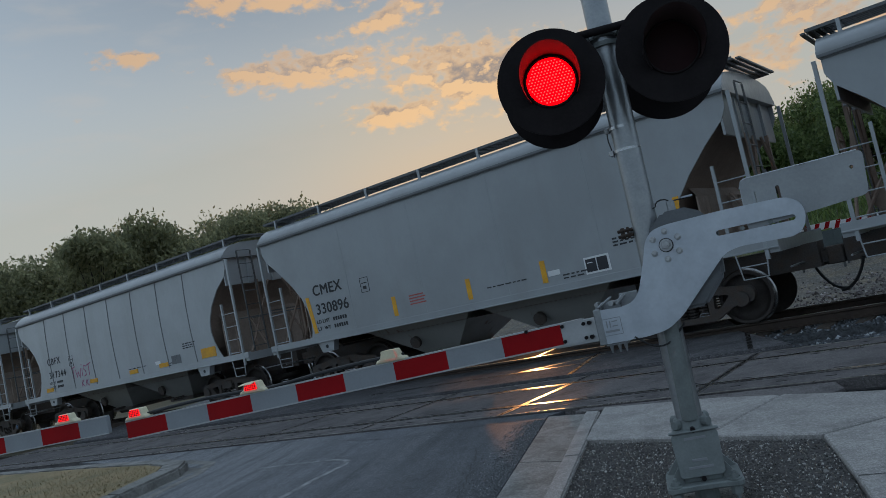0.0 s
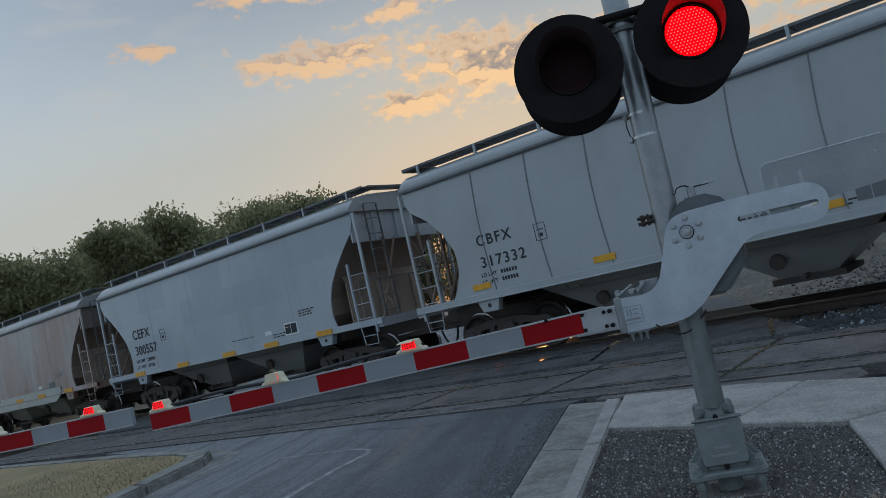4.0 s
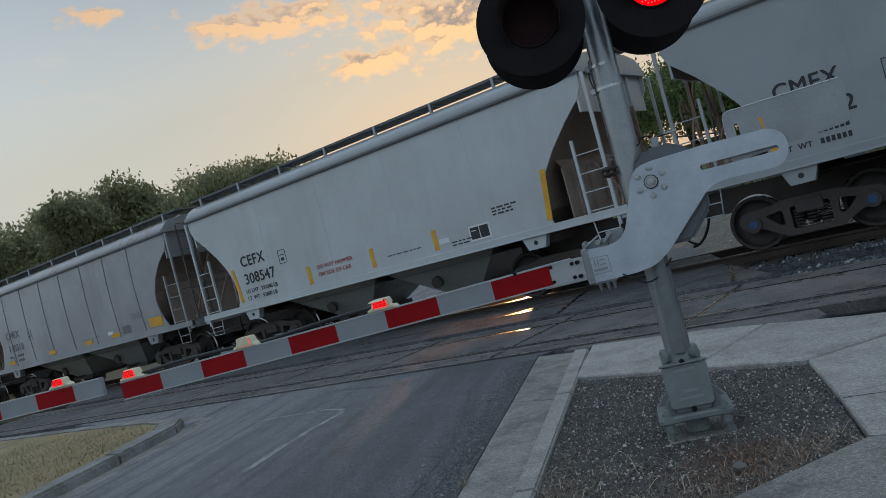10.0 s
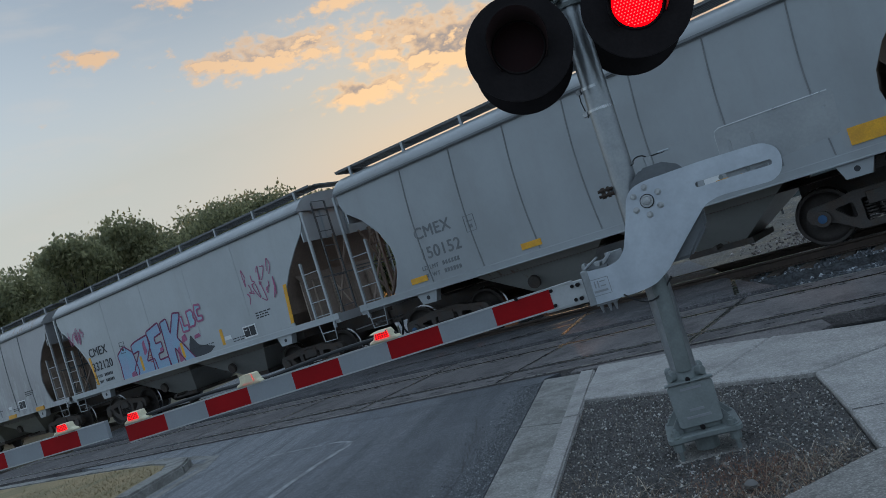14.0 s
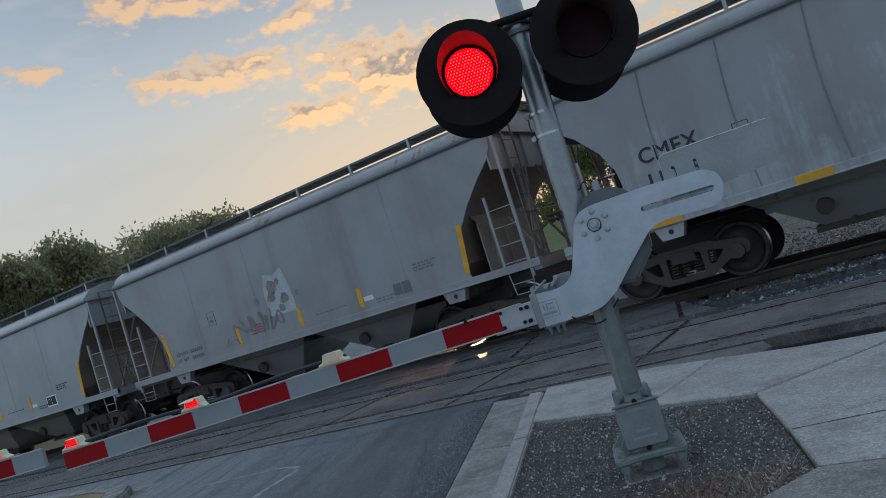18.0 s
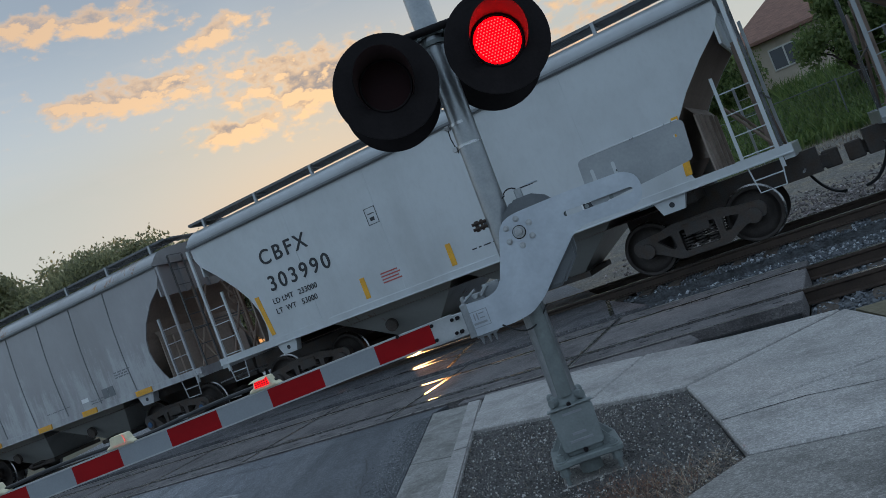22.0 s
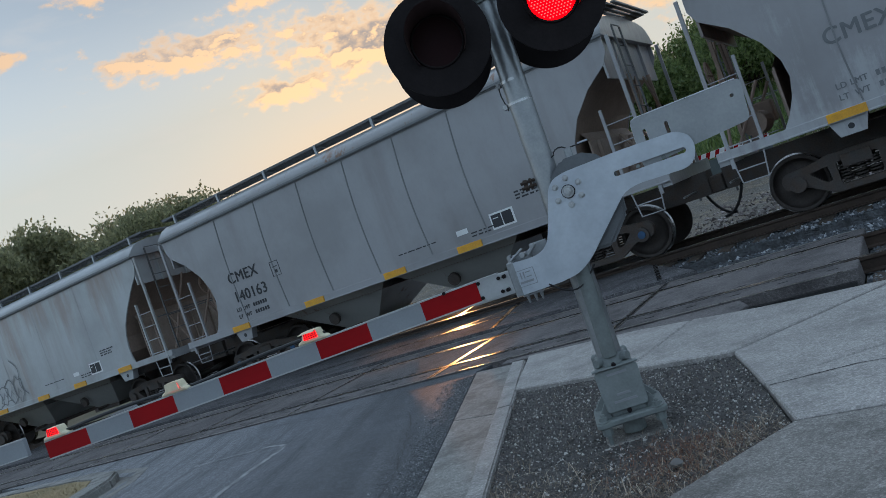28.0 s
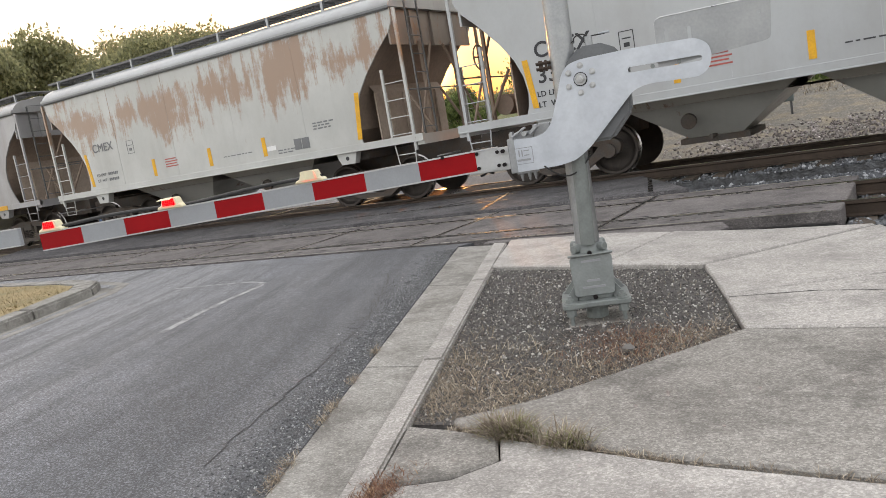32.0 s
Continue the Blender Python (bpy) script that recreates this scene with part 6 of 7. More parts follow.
    M["plate_box"] = pb.mesh("plate_stencil", STENCIL)
    pw = Shape().prism([(-0.03, -0.035), (0.47, -0.035), (0.47, 0.27), (-0.03, 0.27)], -0.005, -0.0005, "y")
    M["placard_white"] = pw.mesh("placard_border", STENCILW)
    M["placard"] = Shape().prism([(0, 0), (0.205, 0), (0.205, 0.235), (0, 0.235)], -0.008, -0.0052, "y").mesh("placard_panel", STENCIL)
    pb = Shape().prism([(0.03, 0.16), (0.15, 0.16), (0.13, 0.175), (0.03, 0.175)], -0.010, -0.0085, "y")
    M["placard_mark"] = pb.mesh("placard_marks", STENCILW)
    M["small_white"] = Shape().prism([(0, 0), (0.25, 0), (0.25, 0.10), (0, 0.10)], -0.008, -0.0005, "y").mesh("white_decal", STENCILW)
    pr = Shape()
    for k in range(4):
        pr.prism([(0, 0.06 * k), (0.44 - 0.05 * (k % 2), 0.06 * k), (0.44 - 0.05 * (k % 2), 0.026 + 0.06 * k), (0, 0.026 + 0.06 * k)], -0.006, -0.0005, "y")
    M["reds"] = pr.mesh("red_stencil_rows", STENCILR)
    for key, z1, lean in (("yv_a", 2.42, 0.10), ("yv_m", 1.98, 0.0), ("yv_b", 2.5, -0.10)):
        M[key] = Shape().prism([(0.06, 1.56), (0.17, 1.56), (0.17 - lean, z1), (0.06 - lean, z1)], -0.008, -0.0005, "y").mesh("yellow_bar", YELLOW)
    M["yh_s"] = Shape().prism([(-0.22, 1.56), (0.22, 1.56), (0.22, 1.68), (-0.22, 1.68)], -0.018, -0.0005, "y").mesh("yellow_block", YELLOW)
    M["yh_b"] = Shape().prism([(-0.31, 1.56), (0.31, 1.56), (0.31, 1.82), (-0.31, 1.82)], -0.018, -0.0005, "y").mesh("yellow_block", YELLOW)
    M["ys"] = Shape().prism([(-0.27, 1.345), (0.27, 1.345), (0.27, 1.475), (-0.27, 1.475)], -0.056, -0.0305, "y").mesh("yellow_sill_mark", YELLOW)
    # bogie
    R = 0.457
    fr = Shape()
    out = [(-1.12, 0.10), (-1.05, 0.20), (-0.62, 0.24), (-0.40, 0.30), (0.40, 0.30), (0.62, 0.24), (1.05, 0.20), (1.12, 0.10), (1.08, -0.06), (0.74, -0.10), (0.40, -0.30), (-0.40, -0.30), (-0.74, -0.10), (-1.08, -0.06)]
    holes = [rounded([(-0.70, 0.10), (-0.42, 0.14), (-0.40, -0.10), (-0.50, -0.10)], 0.04, 3), rounded([(0.70, 0.10), (0.42, 0.14), (0.40, -0.10), (0.50, -0.10)], 0.04, 3), rounded([(-0.30, -0.20), (0.30, -0.20), (0.30, 0.16), (-0.30, 0.16)], 0.04, 3)]
    M["frame"] = plate_mesh("side_frame", rounded(out, 0.06, 3), holes, -0.07, 0.07, BOGIE)
    sp = Shape()
    for x in (-0.2, 0.0, 0.2):
        for k in range(6):
            sp.cyl((x, 0.0, -0.18 + 0.05 * k), (x, 0.0, -0.155 + 0.05 * k), 0.085, n=12)
    M["spring"] = sp.mesh("spring_nest", WHEELM)
    M["bolster"] = Shape().box((0, 0.0, 0.14), (0.42, 2.2, 0.20)).cyl((0, 0, 0.2), (0, 0, 0.35), 0.2, n=14).mesh("bogie", BOGIE, 0.01)
    M["cap"] = Shape().cyl((0, -0.20, 0.0), (0, -0.02, 0.0), 0.125, 0.135, n=18).mesh("bearing_cap", BOGIE)
    M["capb"] = Shape().cyl((0, -0.215, 0.0), (0, -0.19, 0.0), 0.07, n=12).mesh("bearing_cap_plate", BLUECAP)
    w = Shape()
    for sgn, y in ((1, -0.7525), (-1, 0.7525)):
        w.lathe([(0.075, 0.0), (0.085, 0.10), (0.03, 0.12), (0.0, 0.17), (-0.02, 0.32), (0.02, 0.385), (0.065, 0.40), (0.07, R - 0.012), (0.06, R), (-0.045, R), (-0.06, R + 0.026), (-0.075, R + 0.02), (-0.075, 0.38), (-0.05, 0.30), (-0.05, 0.0)], (0, y, 0), (0, -sgn, 0), 36)
    w.cyl((0, -1.0, 0), (0, 1.0, 0), 0.085, n=12)
    M["wheelset"] = w.mesh("wheelset", WHEELM, smooth=True)
    me = M["wheelset"]
    me.materials.append(TREAD)
    for p in me.polygons:
        c = p.center
        if R - 0.05 < math.hypot(c.x, c.z) and abs(abs(c.y) - 0.7525) < 0.064:
            p.material_index = 1


build_car_meshes()
CARS = []
WHEELS = []


LETTERS = {}


def lettering(body, size, material, align="LEFT", space=1.06):
    key = (body, size, material.name, space)
    if key not in LETTERS:
        LETTERS[key] = text_mesh("stencil_text", body, size, material, align, space)
    return LETTERS[key]


def weight_lines(c, material, x, z, size, limit, light):
    """Load limit and light weight in two lines; numbers that cannot be read stay bars."""
    up = Matrix.Rotation(math.pi / 2, 4, "X")
    for i, (head, num) in enumerate((("LD LMT", limit), ("LT  WT", light))):
        zz = z - 1.35 * size * i
        part("stencil_text", lettering(head, size, material), c, Matrix.Translation((x, -0.006, zz)) @ up)["kind"] = "stuff"
        if num:
            part("stencil_text", lettering(num, size, material), c, Matrix.Translation((x + 4.4 * size, -0.006, zz)) @ up)["kind"] = "stuff"
        else:
            b = Shape()
            for k in range(6):
                xa = x + size * (4.4 + 0.62 * k)
                b.prism([(xa, zz), (xa + 0.42 * size, zz), (xa + 0.42 * size, zz + 0.68 * size), (xa, zz + 0.68 * size)], -0.006, -0.0005, "y")
            part("stencil_lettering", b.mesh("stencil_lettering", material), c)["kind"] = "stuff"


def make_car(k, kind, body, text, number, marks, letters=STENCIL, big=0.34, extra=None, zt=(2.42, 1.98), xt=1.62, space=1.06, weights=("", ""), red=()):
    M = CARM
    label = {"smooth": "smooth-sided", "ribbed": "ribbed"}[kind]
    c = thing("hopper_car", f"{body[1]} {label} covered hopper car rolling on the far track", "freight car", "freight cars of the train")
    mt = body[0]
    roofm = ROOFL if "white" in body[1] or "light" in body[1] else ROOFM

    def P(nm, me, material=None, m=None, lab=""):
        ob = part(nm, M[me], c, m, lab, material)
        if "stencil" in nm or nm in ("placard_mark",):
            ob["kind"] = "stuff"
        return ob

    P("side_sheet", "side_" + kind, mt)
    P("side_sheet", "side_" + kind, mt, Matrix.Translation((0, CAR_W - 0.035, 0)))
    T = lambda x, y=0, z=0: Matrix.Translation((x, y, z))
    FLIP = T(CAR_L, CAR_W) @ Matrix.Rotation(math.pi, 4, "Z")
    for i in range(1, 8 if kind == "ribbed" else 5):
        P("side_rib" if kind == "ribbed" else "weld_seam", "ribs" if kind == "ribbed" else "welds", None if kind == "ribbed" else mt, T(0.55 + 10.4 * i / (8 if kind == "ribbed" else 5)))
    P("side_sill", "sill", mt), P("side_sill", "sill", mt, T(0, CAR_W - 0.04))
    P("slope_sheet", "slope_" + kind), P("roof", "roof", roofm), P("eave_lip", "eave"), P("hatch_cover", "hatch", roofm, T(0, CAR_W / 2)), P("running_board", "board"), P("running_board_edge", "handrail")
    for i in range(8):
        P("running_board_bracket", "posts", None, T(0.3 + (CAR_L - 0.6) * i / 7))
    for f in (T(0), FLIP):
        P("end_sheet", "end", body[2] if len(body) > 2 else mt, f)
        P("side_ladder", "ladder_a", mt, f), P("side_ladder", "ladder_b", mt, f @ T(CAR_L))
        P("end_ladder", "endladder", DARKGAL, f @ T(0, CAR_W - 0.8)), P("end_handrail", "crossrail", DARKGAL, f)
        P("end_platform", "platform", mt, f), P("end_brace", "brace", None, f), P("end_bulkhead", "bulkhead", None, f), P("end_post", "strut", SLOPE, f @ T(0, 0.95)), P("end_post", "strut", SLOPE, f @ T(0, CAR_W - 0.95))
        P("centre_sill", "centre", None, f), P("coupler", "coupler", None, f), P("brake_hose", "hose", None, f), P("uncoupling_lever", "lever", None, f)
    for i, x in enumerate((4.15, 7.35)):
        P("hopper_bay", "bay%d" % i, BAYM), P("outlet_gate", "gates", None, T(x)), P("outlet_handwheel", "handwheel", None, T(x))
    for x in (1.62, CAR_L - 1.62):
        P("jacking_pad", "pads", mt, T(x)), P("pad_hole", "padhole", None, T(x))
    P("brake_cylinder", "cylinder"), P("brake_valve", "valve"), P("brake_wheel", "brakewheel")
    lt = None if letters is STENCIL else letters
    weight_lines(c, letters, xt - 0.05, zt[1] - 0.62 * big, 0.36 * big, *weights)
    P("stencil_lettering", "rows_d", lt, T(9.1, 0, 2.05)), P("stencil_lettering", "rows_l", lt, T(6.3, 0, 1.70)), P("stencil_lettering", "rows_s", lt, T(8.0, 0, 1.62))
    P("plate_stencil", "plate_box", lt, T(3.0, 0, 2.22) if big < 0.4 else T(4.45, 0, 2.85)), P("white_decal", "small_white", None, T(7.7, 0, 1.66))
    if marks != "h" and letters is STENCIL:
        P("placard_border", "placard_white", None, T(8.5, 0, 1.58)), P("placard_panel", "placard", None, T(8.5, 0, 1.58)), P("placard_panel", "placard", None, T(8.725, 0, 1.58)), P("placard_mark", "placard_mark", None, T(8.5, 0, 1.58))
    else:
        P("placard_panel", "placard", STENCILG, T(8.5, 0, 1.58)), P("placard_panel", "placard", STENCILG, T(8.725, 0, 1.58))
    if marks == "v":
        if red:
            for i, line in enumerate(red):
                part("stencil_text", lettering(line, 0.13, STENCILR), c, Matrix.Translation((4.15, -0.006, 1.86 - 0.17 * i)) @ Matrix.Rotation(math.pi / 2, 4, "X"))["kind"] = "stuff"
        else:
            P("red_stencil", "reds", None, T(4.3, 0, 1.72))
        P("yellow_bar", "yv_a", None, T(1.24)), P("yellow_bar", "yv_b", None, T(10.16))
        for x in (3.75, 5.75, 7.5):
            P("yellow_bar", "yv_m", None, T(x))
    elif marks == "h":
        P("yellow_block", "yh_b", None, T(10.2))
        for x in (1.52, 4.3, 6.55, 8.1):
            P("yellow_block", "yh_s", None, T(x))
    elif marks == "s":
        for x in (1.6, 3.9, 6.1, 7.9, 9.9):
            P("yellow_sill_mark", "ys", None, T(x))
    up = Matrix.Rotation(math.pi / 2, 4, "X")
    if text:
        part("reporting_mark", text_mesh("reporting_mark", text, big, letters, space=space), c, Matrix.Translation((xt, -0.006, zt[0])) @ up)["kind"] = "stuff"
    if number:
        part("car_number", text_mesh("car_number", number, big, letters, space=space), c, Matrix.Translation((xt, -0.006, zt[1])) @ up)["kind"] = "stuff"
    if extra:
        extra(c)
    for x in (1.5, CAR_L - 1.5):
        b = part("bogie", M["bolster"], c, Matrix.Translation((x, CAR_W / 2, Z2 + 0.457)), "rusty black two-axle bogie")
        for y in (-1.0, 1.0):
            part("side_frame", M["frame"], b, Matrix.Translation((0, y, 0.0)))
            part("spring_nest", M["spring"], b, Matrix.Translation((0, y, 0.0)))["kind"] = "stuff"
        for dx in (-0.889, 0.889):
            part("bearing_cap", M["cap"], b, Matrix.Translation((dx, -0.93, 0.0)))
            if k % 3 == 0:
                part("bearing_cap_plate", M["capb"], b, Matrix.Translation((dx, -0.93, 0.0)))
        for dx in (-0.889, 0.889):
            w = part("wheelset", M["wheelset"], b, Matrix.Translation((dx, 0, 0)))
            WHEELS.append((k, w, dx))
    CARS.append((k, c))
    return c


GRM = (0.20, 0.185, 0.17)
WHITE = lambda s: (rail_paint("car_white_%d" % s, (0.39, 0.415, 0.432), GRM, 0.0, 0.22, s), "off-white")
BRIGHT = lambda s: (rail_paint("car_bright_%d" % s, (0.53, 0.555, 0.57), GRM, 0.0, 0.18, s), "clean white")
GREY = lambda s: (rail_paint("car_grey_%d" % s, (0.315, 0.338, 0.354), GRM, 0.0, 0.30, s), "light grey")
DGREY = lambda s: (rail_paint("car_dull_grey_%d" % s, (0.305, 0.308, 0.322), (0.15, 0.125, 0.12), 0.0, 0.5, s), "weathered dull grey")
BROWNEND = rail_paint("car_brown_end", (0.19, 0.155, 0.135), (0.09, 0.07, 0.06), 0.3, 0.5, 4.0)
BAYM = rail_paint("hopper_bay_dust", (0.42, 0.42, 0.395), (0.24, 0.22, 0.19), 0.1, 0.5, 6.0)
ROOFM = rail_paint("car_roof_grime", (0.27, 0.272, 0.278), (0.12, 0.10, 0.085), 0.15, 0.5, 9.0)
ROOFL = rail_paint("car_roof_light", (0.315, 0.332, 0.345), (0.17, 0.155, 0.14), 0.0, 0.4, 5.0)
PATCHED = (rail_paint("car_white_patched", (0.40, 0.44, 0.48), GRM, 0.0, 0.2, 2.0, patch=(0.27, 0.32, 0.38)), "white, blue-patched")
RUSTY = (rail_paint("car_tan_rust", (0.365, 0.325, 0.31), (0.20, 0.145, 0.135), 0.95, 0.6, 3.0, soft=0.40, rcol=(0.25, 0.125, 0.08)), "rust-stained tan", BROWNEND)
RUSTWHITE = (rail_paint("car_white_rust", (0.47, 0.485, 0.475), GRM, 0.92, 0.25, 7.0, soft=0.19, high=-0.30, band=3.2, rcol=(0.28, 0.15, 0.085)), "rust-blotched white", BROWNEND)
STREAKED = (rail_paint("car_white_streaked", (0.40, 0.425, 0.44), (0.20, 0.16, 0.13), 0.45, 0.55, 19.0, soft=0.34, high=0.12, rcol=(0.25, 0.18, 0.14)), "streaked grey-white")
FLAKED = lambda s: (rail_paint("car_flaked_%d" % s, (0.30, 0.297, 0.312), (0.18, 0.165, 0.16), 0.34, 0.4, s, soft=0.26, high=-0.16, rcol=(0.43, 0.445, 0.46), amount=0.65), "flaking purple-grey")
SCRIBBLE = mat("graffiti_blue", (0.05, 0.11, 0.30), 0.6, var=0.15, scale=5, bump=0)
SCRIBPINK = mat("graffiti_pink", (0.42, 0.12, 0.24), 0.6, var=0.15, scale=5, bump=0)
SCRIBCYAN = mat("graffiti_cyan", (0.20, 0.45, 0.55), 0.6, var=0.2, scale=3, bump=0, col2=(0.42, 0.50, 0.58))
SCRIBPURPLE = mat("graffiti_purple", (0.16, 0.05, 0.22), 0.6, var=0.15, scale=5, bump=0, col2=(0.40, 0.12, 0.26))
SCRIBBROWN = mat("graffiti_brown", (0.20, 0.17, 0.15), 0.6, var=0.2, scale=4, bump=0, col2=(0.28, 0.26, 0.25))
SCRIBSKY = mat("graffiti_sky", (0.24, 0.42, 0.56), 0.6, var=0.15, scale=2.5, bump=0, col2=(0.30, 0.36, 0.52))
SCRIBMAROON = mat("graffiti_maroon", (0.13, 0.02, 0.07), 0.6, var=0.2, scale=5, bump=0, col2=(0.20, 0.03, 0.11))
SCRIBPATCH = mat("pasted_pale", (0.50, 0.53, 0.56), 0.6, var=0.2, scale=4, bump=0, col2=(0.36, 0.38, 0.40))
SCRIBSLATE = mat("graffiti_slate", (0.15, 0.155, 0.165), 0.6, var=0.2, scale=5, bump=0, col2=(0.22, 0.22, 0.23))
SCRIBDARK = mat("graffiti_dark", (0.05, 0.055, 0.065), 0.6, var=0.15, scale=5, bump=0)


def ribbon(sh, pts, r, y):
    """A flat sprayed stroke of even width through smooth points."""
    vs = []
    for i, p in enumerate(pts):
        d = (pts[min(i + 1, len(pts) - 1)] - pts[max(i - 1, 0)])
        o = (d.normalized() if d.length > 1e-6 else Vector((1, 0))).orthogonal() * r
        vs += [(p.x + o.x, y - 0.00006 * i, p.y + o.y), (p.x - o.x, y - 0.00006 * i, p.y - o.y)]
    sh.add(vs, [(2 * i, 2 * i + 2, 2 * i + 3, 2 * i + 1) for i in range(len(pts) - 1)])


def scribble(name, material, x0, z0, w, h, loops, seed, r=0.022):
    """Sprayed abstract strokes, flat on the side sheet."""
    def f(c):
        rnd = random.Random(seed)
        sh = Shape()
        for i in range(loops):
            cx, cz = x0 + w * (i + 0.5) / loops, z0 + h * 0.5
            knots = [Vector((cx + w / loops * rnd.uniform(-0.55, 0.55), cz + h * rnd.uniform(-0.5, 0.5))) for _ in range(rnd.randint(4, 6))]
            pts = []
            for k in range(len(knots) - 1):
                p0, p1, p2, p3 = knots[max(k - 1, 0)], knots[k], knots[k + 1], knots[min(k + 2, len(knots) - 1)]
                for j in range(8):
                    t = j / 8
                    pts.append(0.5 * ((2 * p1) + (p2 - p0) * t + (2 * p0 - 5 * p1 + 4 * p2 - p3) * t * t + (3 * p1 - p0 - 3 * p2 + p3) * t ** 3))
            ribbon(sh, pts + [knots[-1]], r, -0.006 - 0.0028 * i)
        part(name, sh.mesh(name, material, fix=False), c)
    return f


def spray_shape(fills, lines, poly, x, z, w, h, y, r):
    """One sprayed letter: a filled outline with soft corners and a heavy contour."""
    pts = [Vector((x + w * a, z + h * b)) for a, b in rounded(poly, 0.06, 2)]
    fills.add([(p.x, y, p.y) for p in pts], [tuple(range(len(pts)))])
    ribbon(lines, pts + pts[:2], r, y - 0.003)


def fill_graffiti(c):
    """A sprayed piece in pale blue and maroon: ZEK, with LBC small beside it."""
    fills, lines, small, smallr, hot = Shape(), Shape(), Shape(), Shape(), Shape()
    zed = [(0, .95), (.25, 1.02), (.95, 1.10), (1.0, .82), (.62, .38), (1.02, .40), (1.06, .0), (-.05, -.05), (-.12, .26), (.38, .74), (.02, .70)]
    eee = [(0, 1.05), (.9, 1.18), (.95, .90), (.42, .84), (.42, .68), (.80, .70), (.80, .44), (.42, .42), (.42, .26), (1.0, .28), (1.05, .0), (-.05, -.02)]
    kay = [(0, 1.05), (.36, 1.10), (.38, .72), (.75, 1.16), (1.12, 1.12), (.66, .60), (1.30, .02), (.86, -.06), (.40, .40), (.38, -.02), (-.04, .0)]
    drip = [(0, 0), (.05, .55), (.02, .85), (.5, 1.05), (.95, .80), (1.05, .2), (.8, -.06)]
    for k, (poly, x, w, h) in enumerate(((drip, 2.75, 0.85, 0.98), (zed, 3.55, 0.95, 1.00), (eee, 4.45, 0.72, 1.10), (kay, 5.20, 0.88, 1.18))):
        spray_shape(fills, lines, poly, x, 1.38 + 0.02 * k, w, h, -0.0048 - 0.0008 * k, 0.024)
    ell = [(0, 1), (.35, 1), (.35, .35), (.95, .35), (.95, 0), (0, 0)]
    bee = [(0, 1), (.7, 1.05), (.95, .8), (.8, .55), (1.0, .3), (.75, 0), (0, 0)]
    cee = [(.95, .75), (.95, 1.0), (.2, 1.05), (0, .6), (.15, .0), (.95, .0), (.95, .28), (.4, .32), (.38, .72)]
    for k, poly in enumerate((ell, bee, cee)):
        spray_shape(small, smallr, poly, 6.12 + 0.34 * k, 2.22 + 0.07 * k, 0.30, 0.42, -0.0092 - 0.0005 * k, 0.028)
    for x, z, w, h in ((3.2, 1.42, 0.25, 0.22), (4.1, 1.95, 0.18, 0.45), (4.86, 1.92, 0.22, 0.12), (5.62, 1.42, 0.18, 0.5), (5.95, 1.95, 0.25, 0.22), (6.5, 1.95, 0.3, 0.12)):
        pts = [Vector((x + w * a, z + h * b)) for a, b in rounded([(0, 0), (1, .2), (.8, 1), (.1, .8)], 0.1, 2)]
        hot.add([(p.x, -0.0105, p.y) for p in pts], [tuple(range(len(pts)))])
    dark = Shape()
    pts = [Vector(p) for p in rounded([(6.05, 1.42), (7.0, 1.50), (7.25, 1.62), (6.6, 1.78), (6.35, 2.1), (6.2, 1.85)], 0.05, 2)]
    dark.add([(p.x, -0.0042, p.y) for p in pts], [tuple(range(len(pts)))])
    part("graffiti_shadow", dark.mesh("graffiti_shadow", SCRIBDARK, fix=False), c)
    part("graffiti_fill", fills.mesh("graffiti_fill", SCRIBSKY, fix=False), c)
    part("graffiti_outline", lines.mesh("graffiti_outline", SCRIBMAROON, fix=False), c)
    part("graffiti_fill", small.mesh("graffiti_fill", SCRIBCYAN, fix=False), c)
    part("graffiti_outline", smallr.mesh("graffiti_outline", SCRIBPINK, fix=False), c)
    part("graffiti_stroke", hot.mesh("graffiti_stroke", SCRIBPINK, fix=False), c)
    scribble("graffiti_tag", SCRIBPINK, 8.9, 2.25, 1.2, 0.55, 6, 3, 0.014)(c)
    scribble("graffiti_tag", SCRIBPINK, 9.0, 2.75, 1.1, 0.55, 5, 8, 0.014)(c)
    scribble("graffiti_tag", SCRIBPINK, 0.45, 2.9, 0.9, 0.5, 6, 4, 0.014)(c)


def pasted_patch(c):
    """A torn pale patch with dark blotches."""
    rnd = random.Random(12)
    pale, ink = Shape(), Shape()
    q = rounded([(5.02, 1.98), (5.85, 1.95), (5.82, 2.50), (5.70, 2.98), (5.40, 2.86), (5.12, 2.94), (5.0, 2.5)], 0.05, 2)
    pale.add([(x, -0.005, z) for x, z in q], [tuple(range(len(q)))])
    for cx, cz, r in ((5.30, 2.62, 0.16), (5.22, 2.40, 0.14), (5.58, 2.30, 0.13), (5.50, 2.70, 0.08), (5.98, 2.32, 0.07), (4.72, 2.42, 0.09), (5.44, 2.10, 0.10)):
        ring = [(cx + r * rnd.uniform(0.6, 1.3) * math.cos(a * 0.7), cz + r * rnd.uniform(0.6, 1.3) * math.sin(a * 0.7)) for a in range(9)]
        ink.add([(x, -0.008, z) for x, z in ring], [tuple(range(9))])
    part("pasted_patch", pale.mesh("pasted_patch", SCRIBPATCH, fix=False), c)
    part("patch_blotch", ink.mesh("patch_blotch", SCRIBBROWN, fix=False), c)


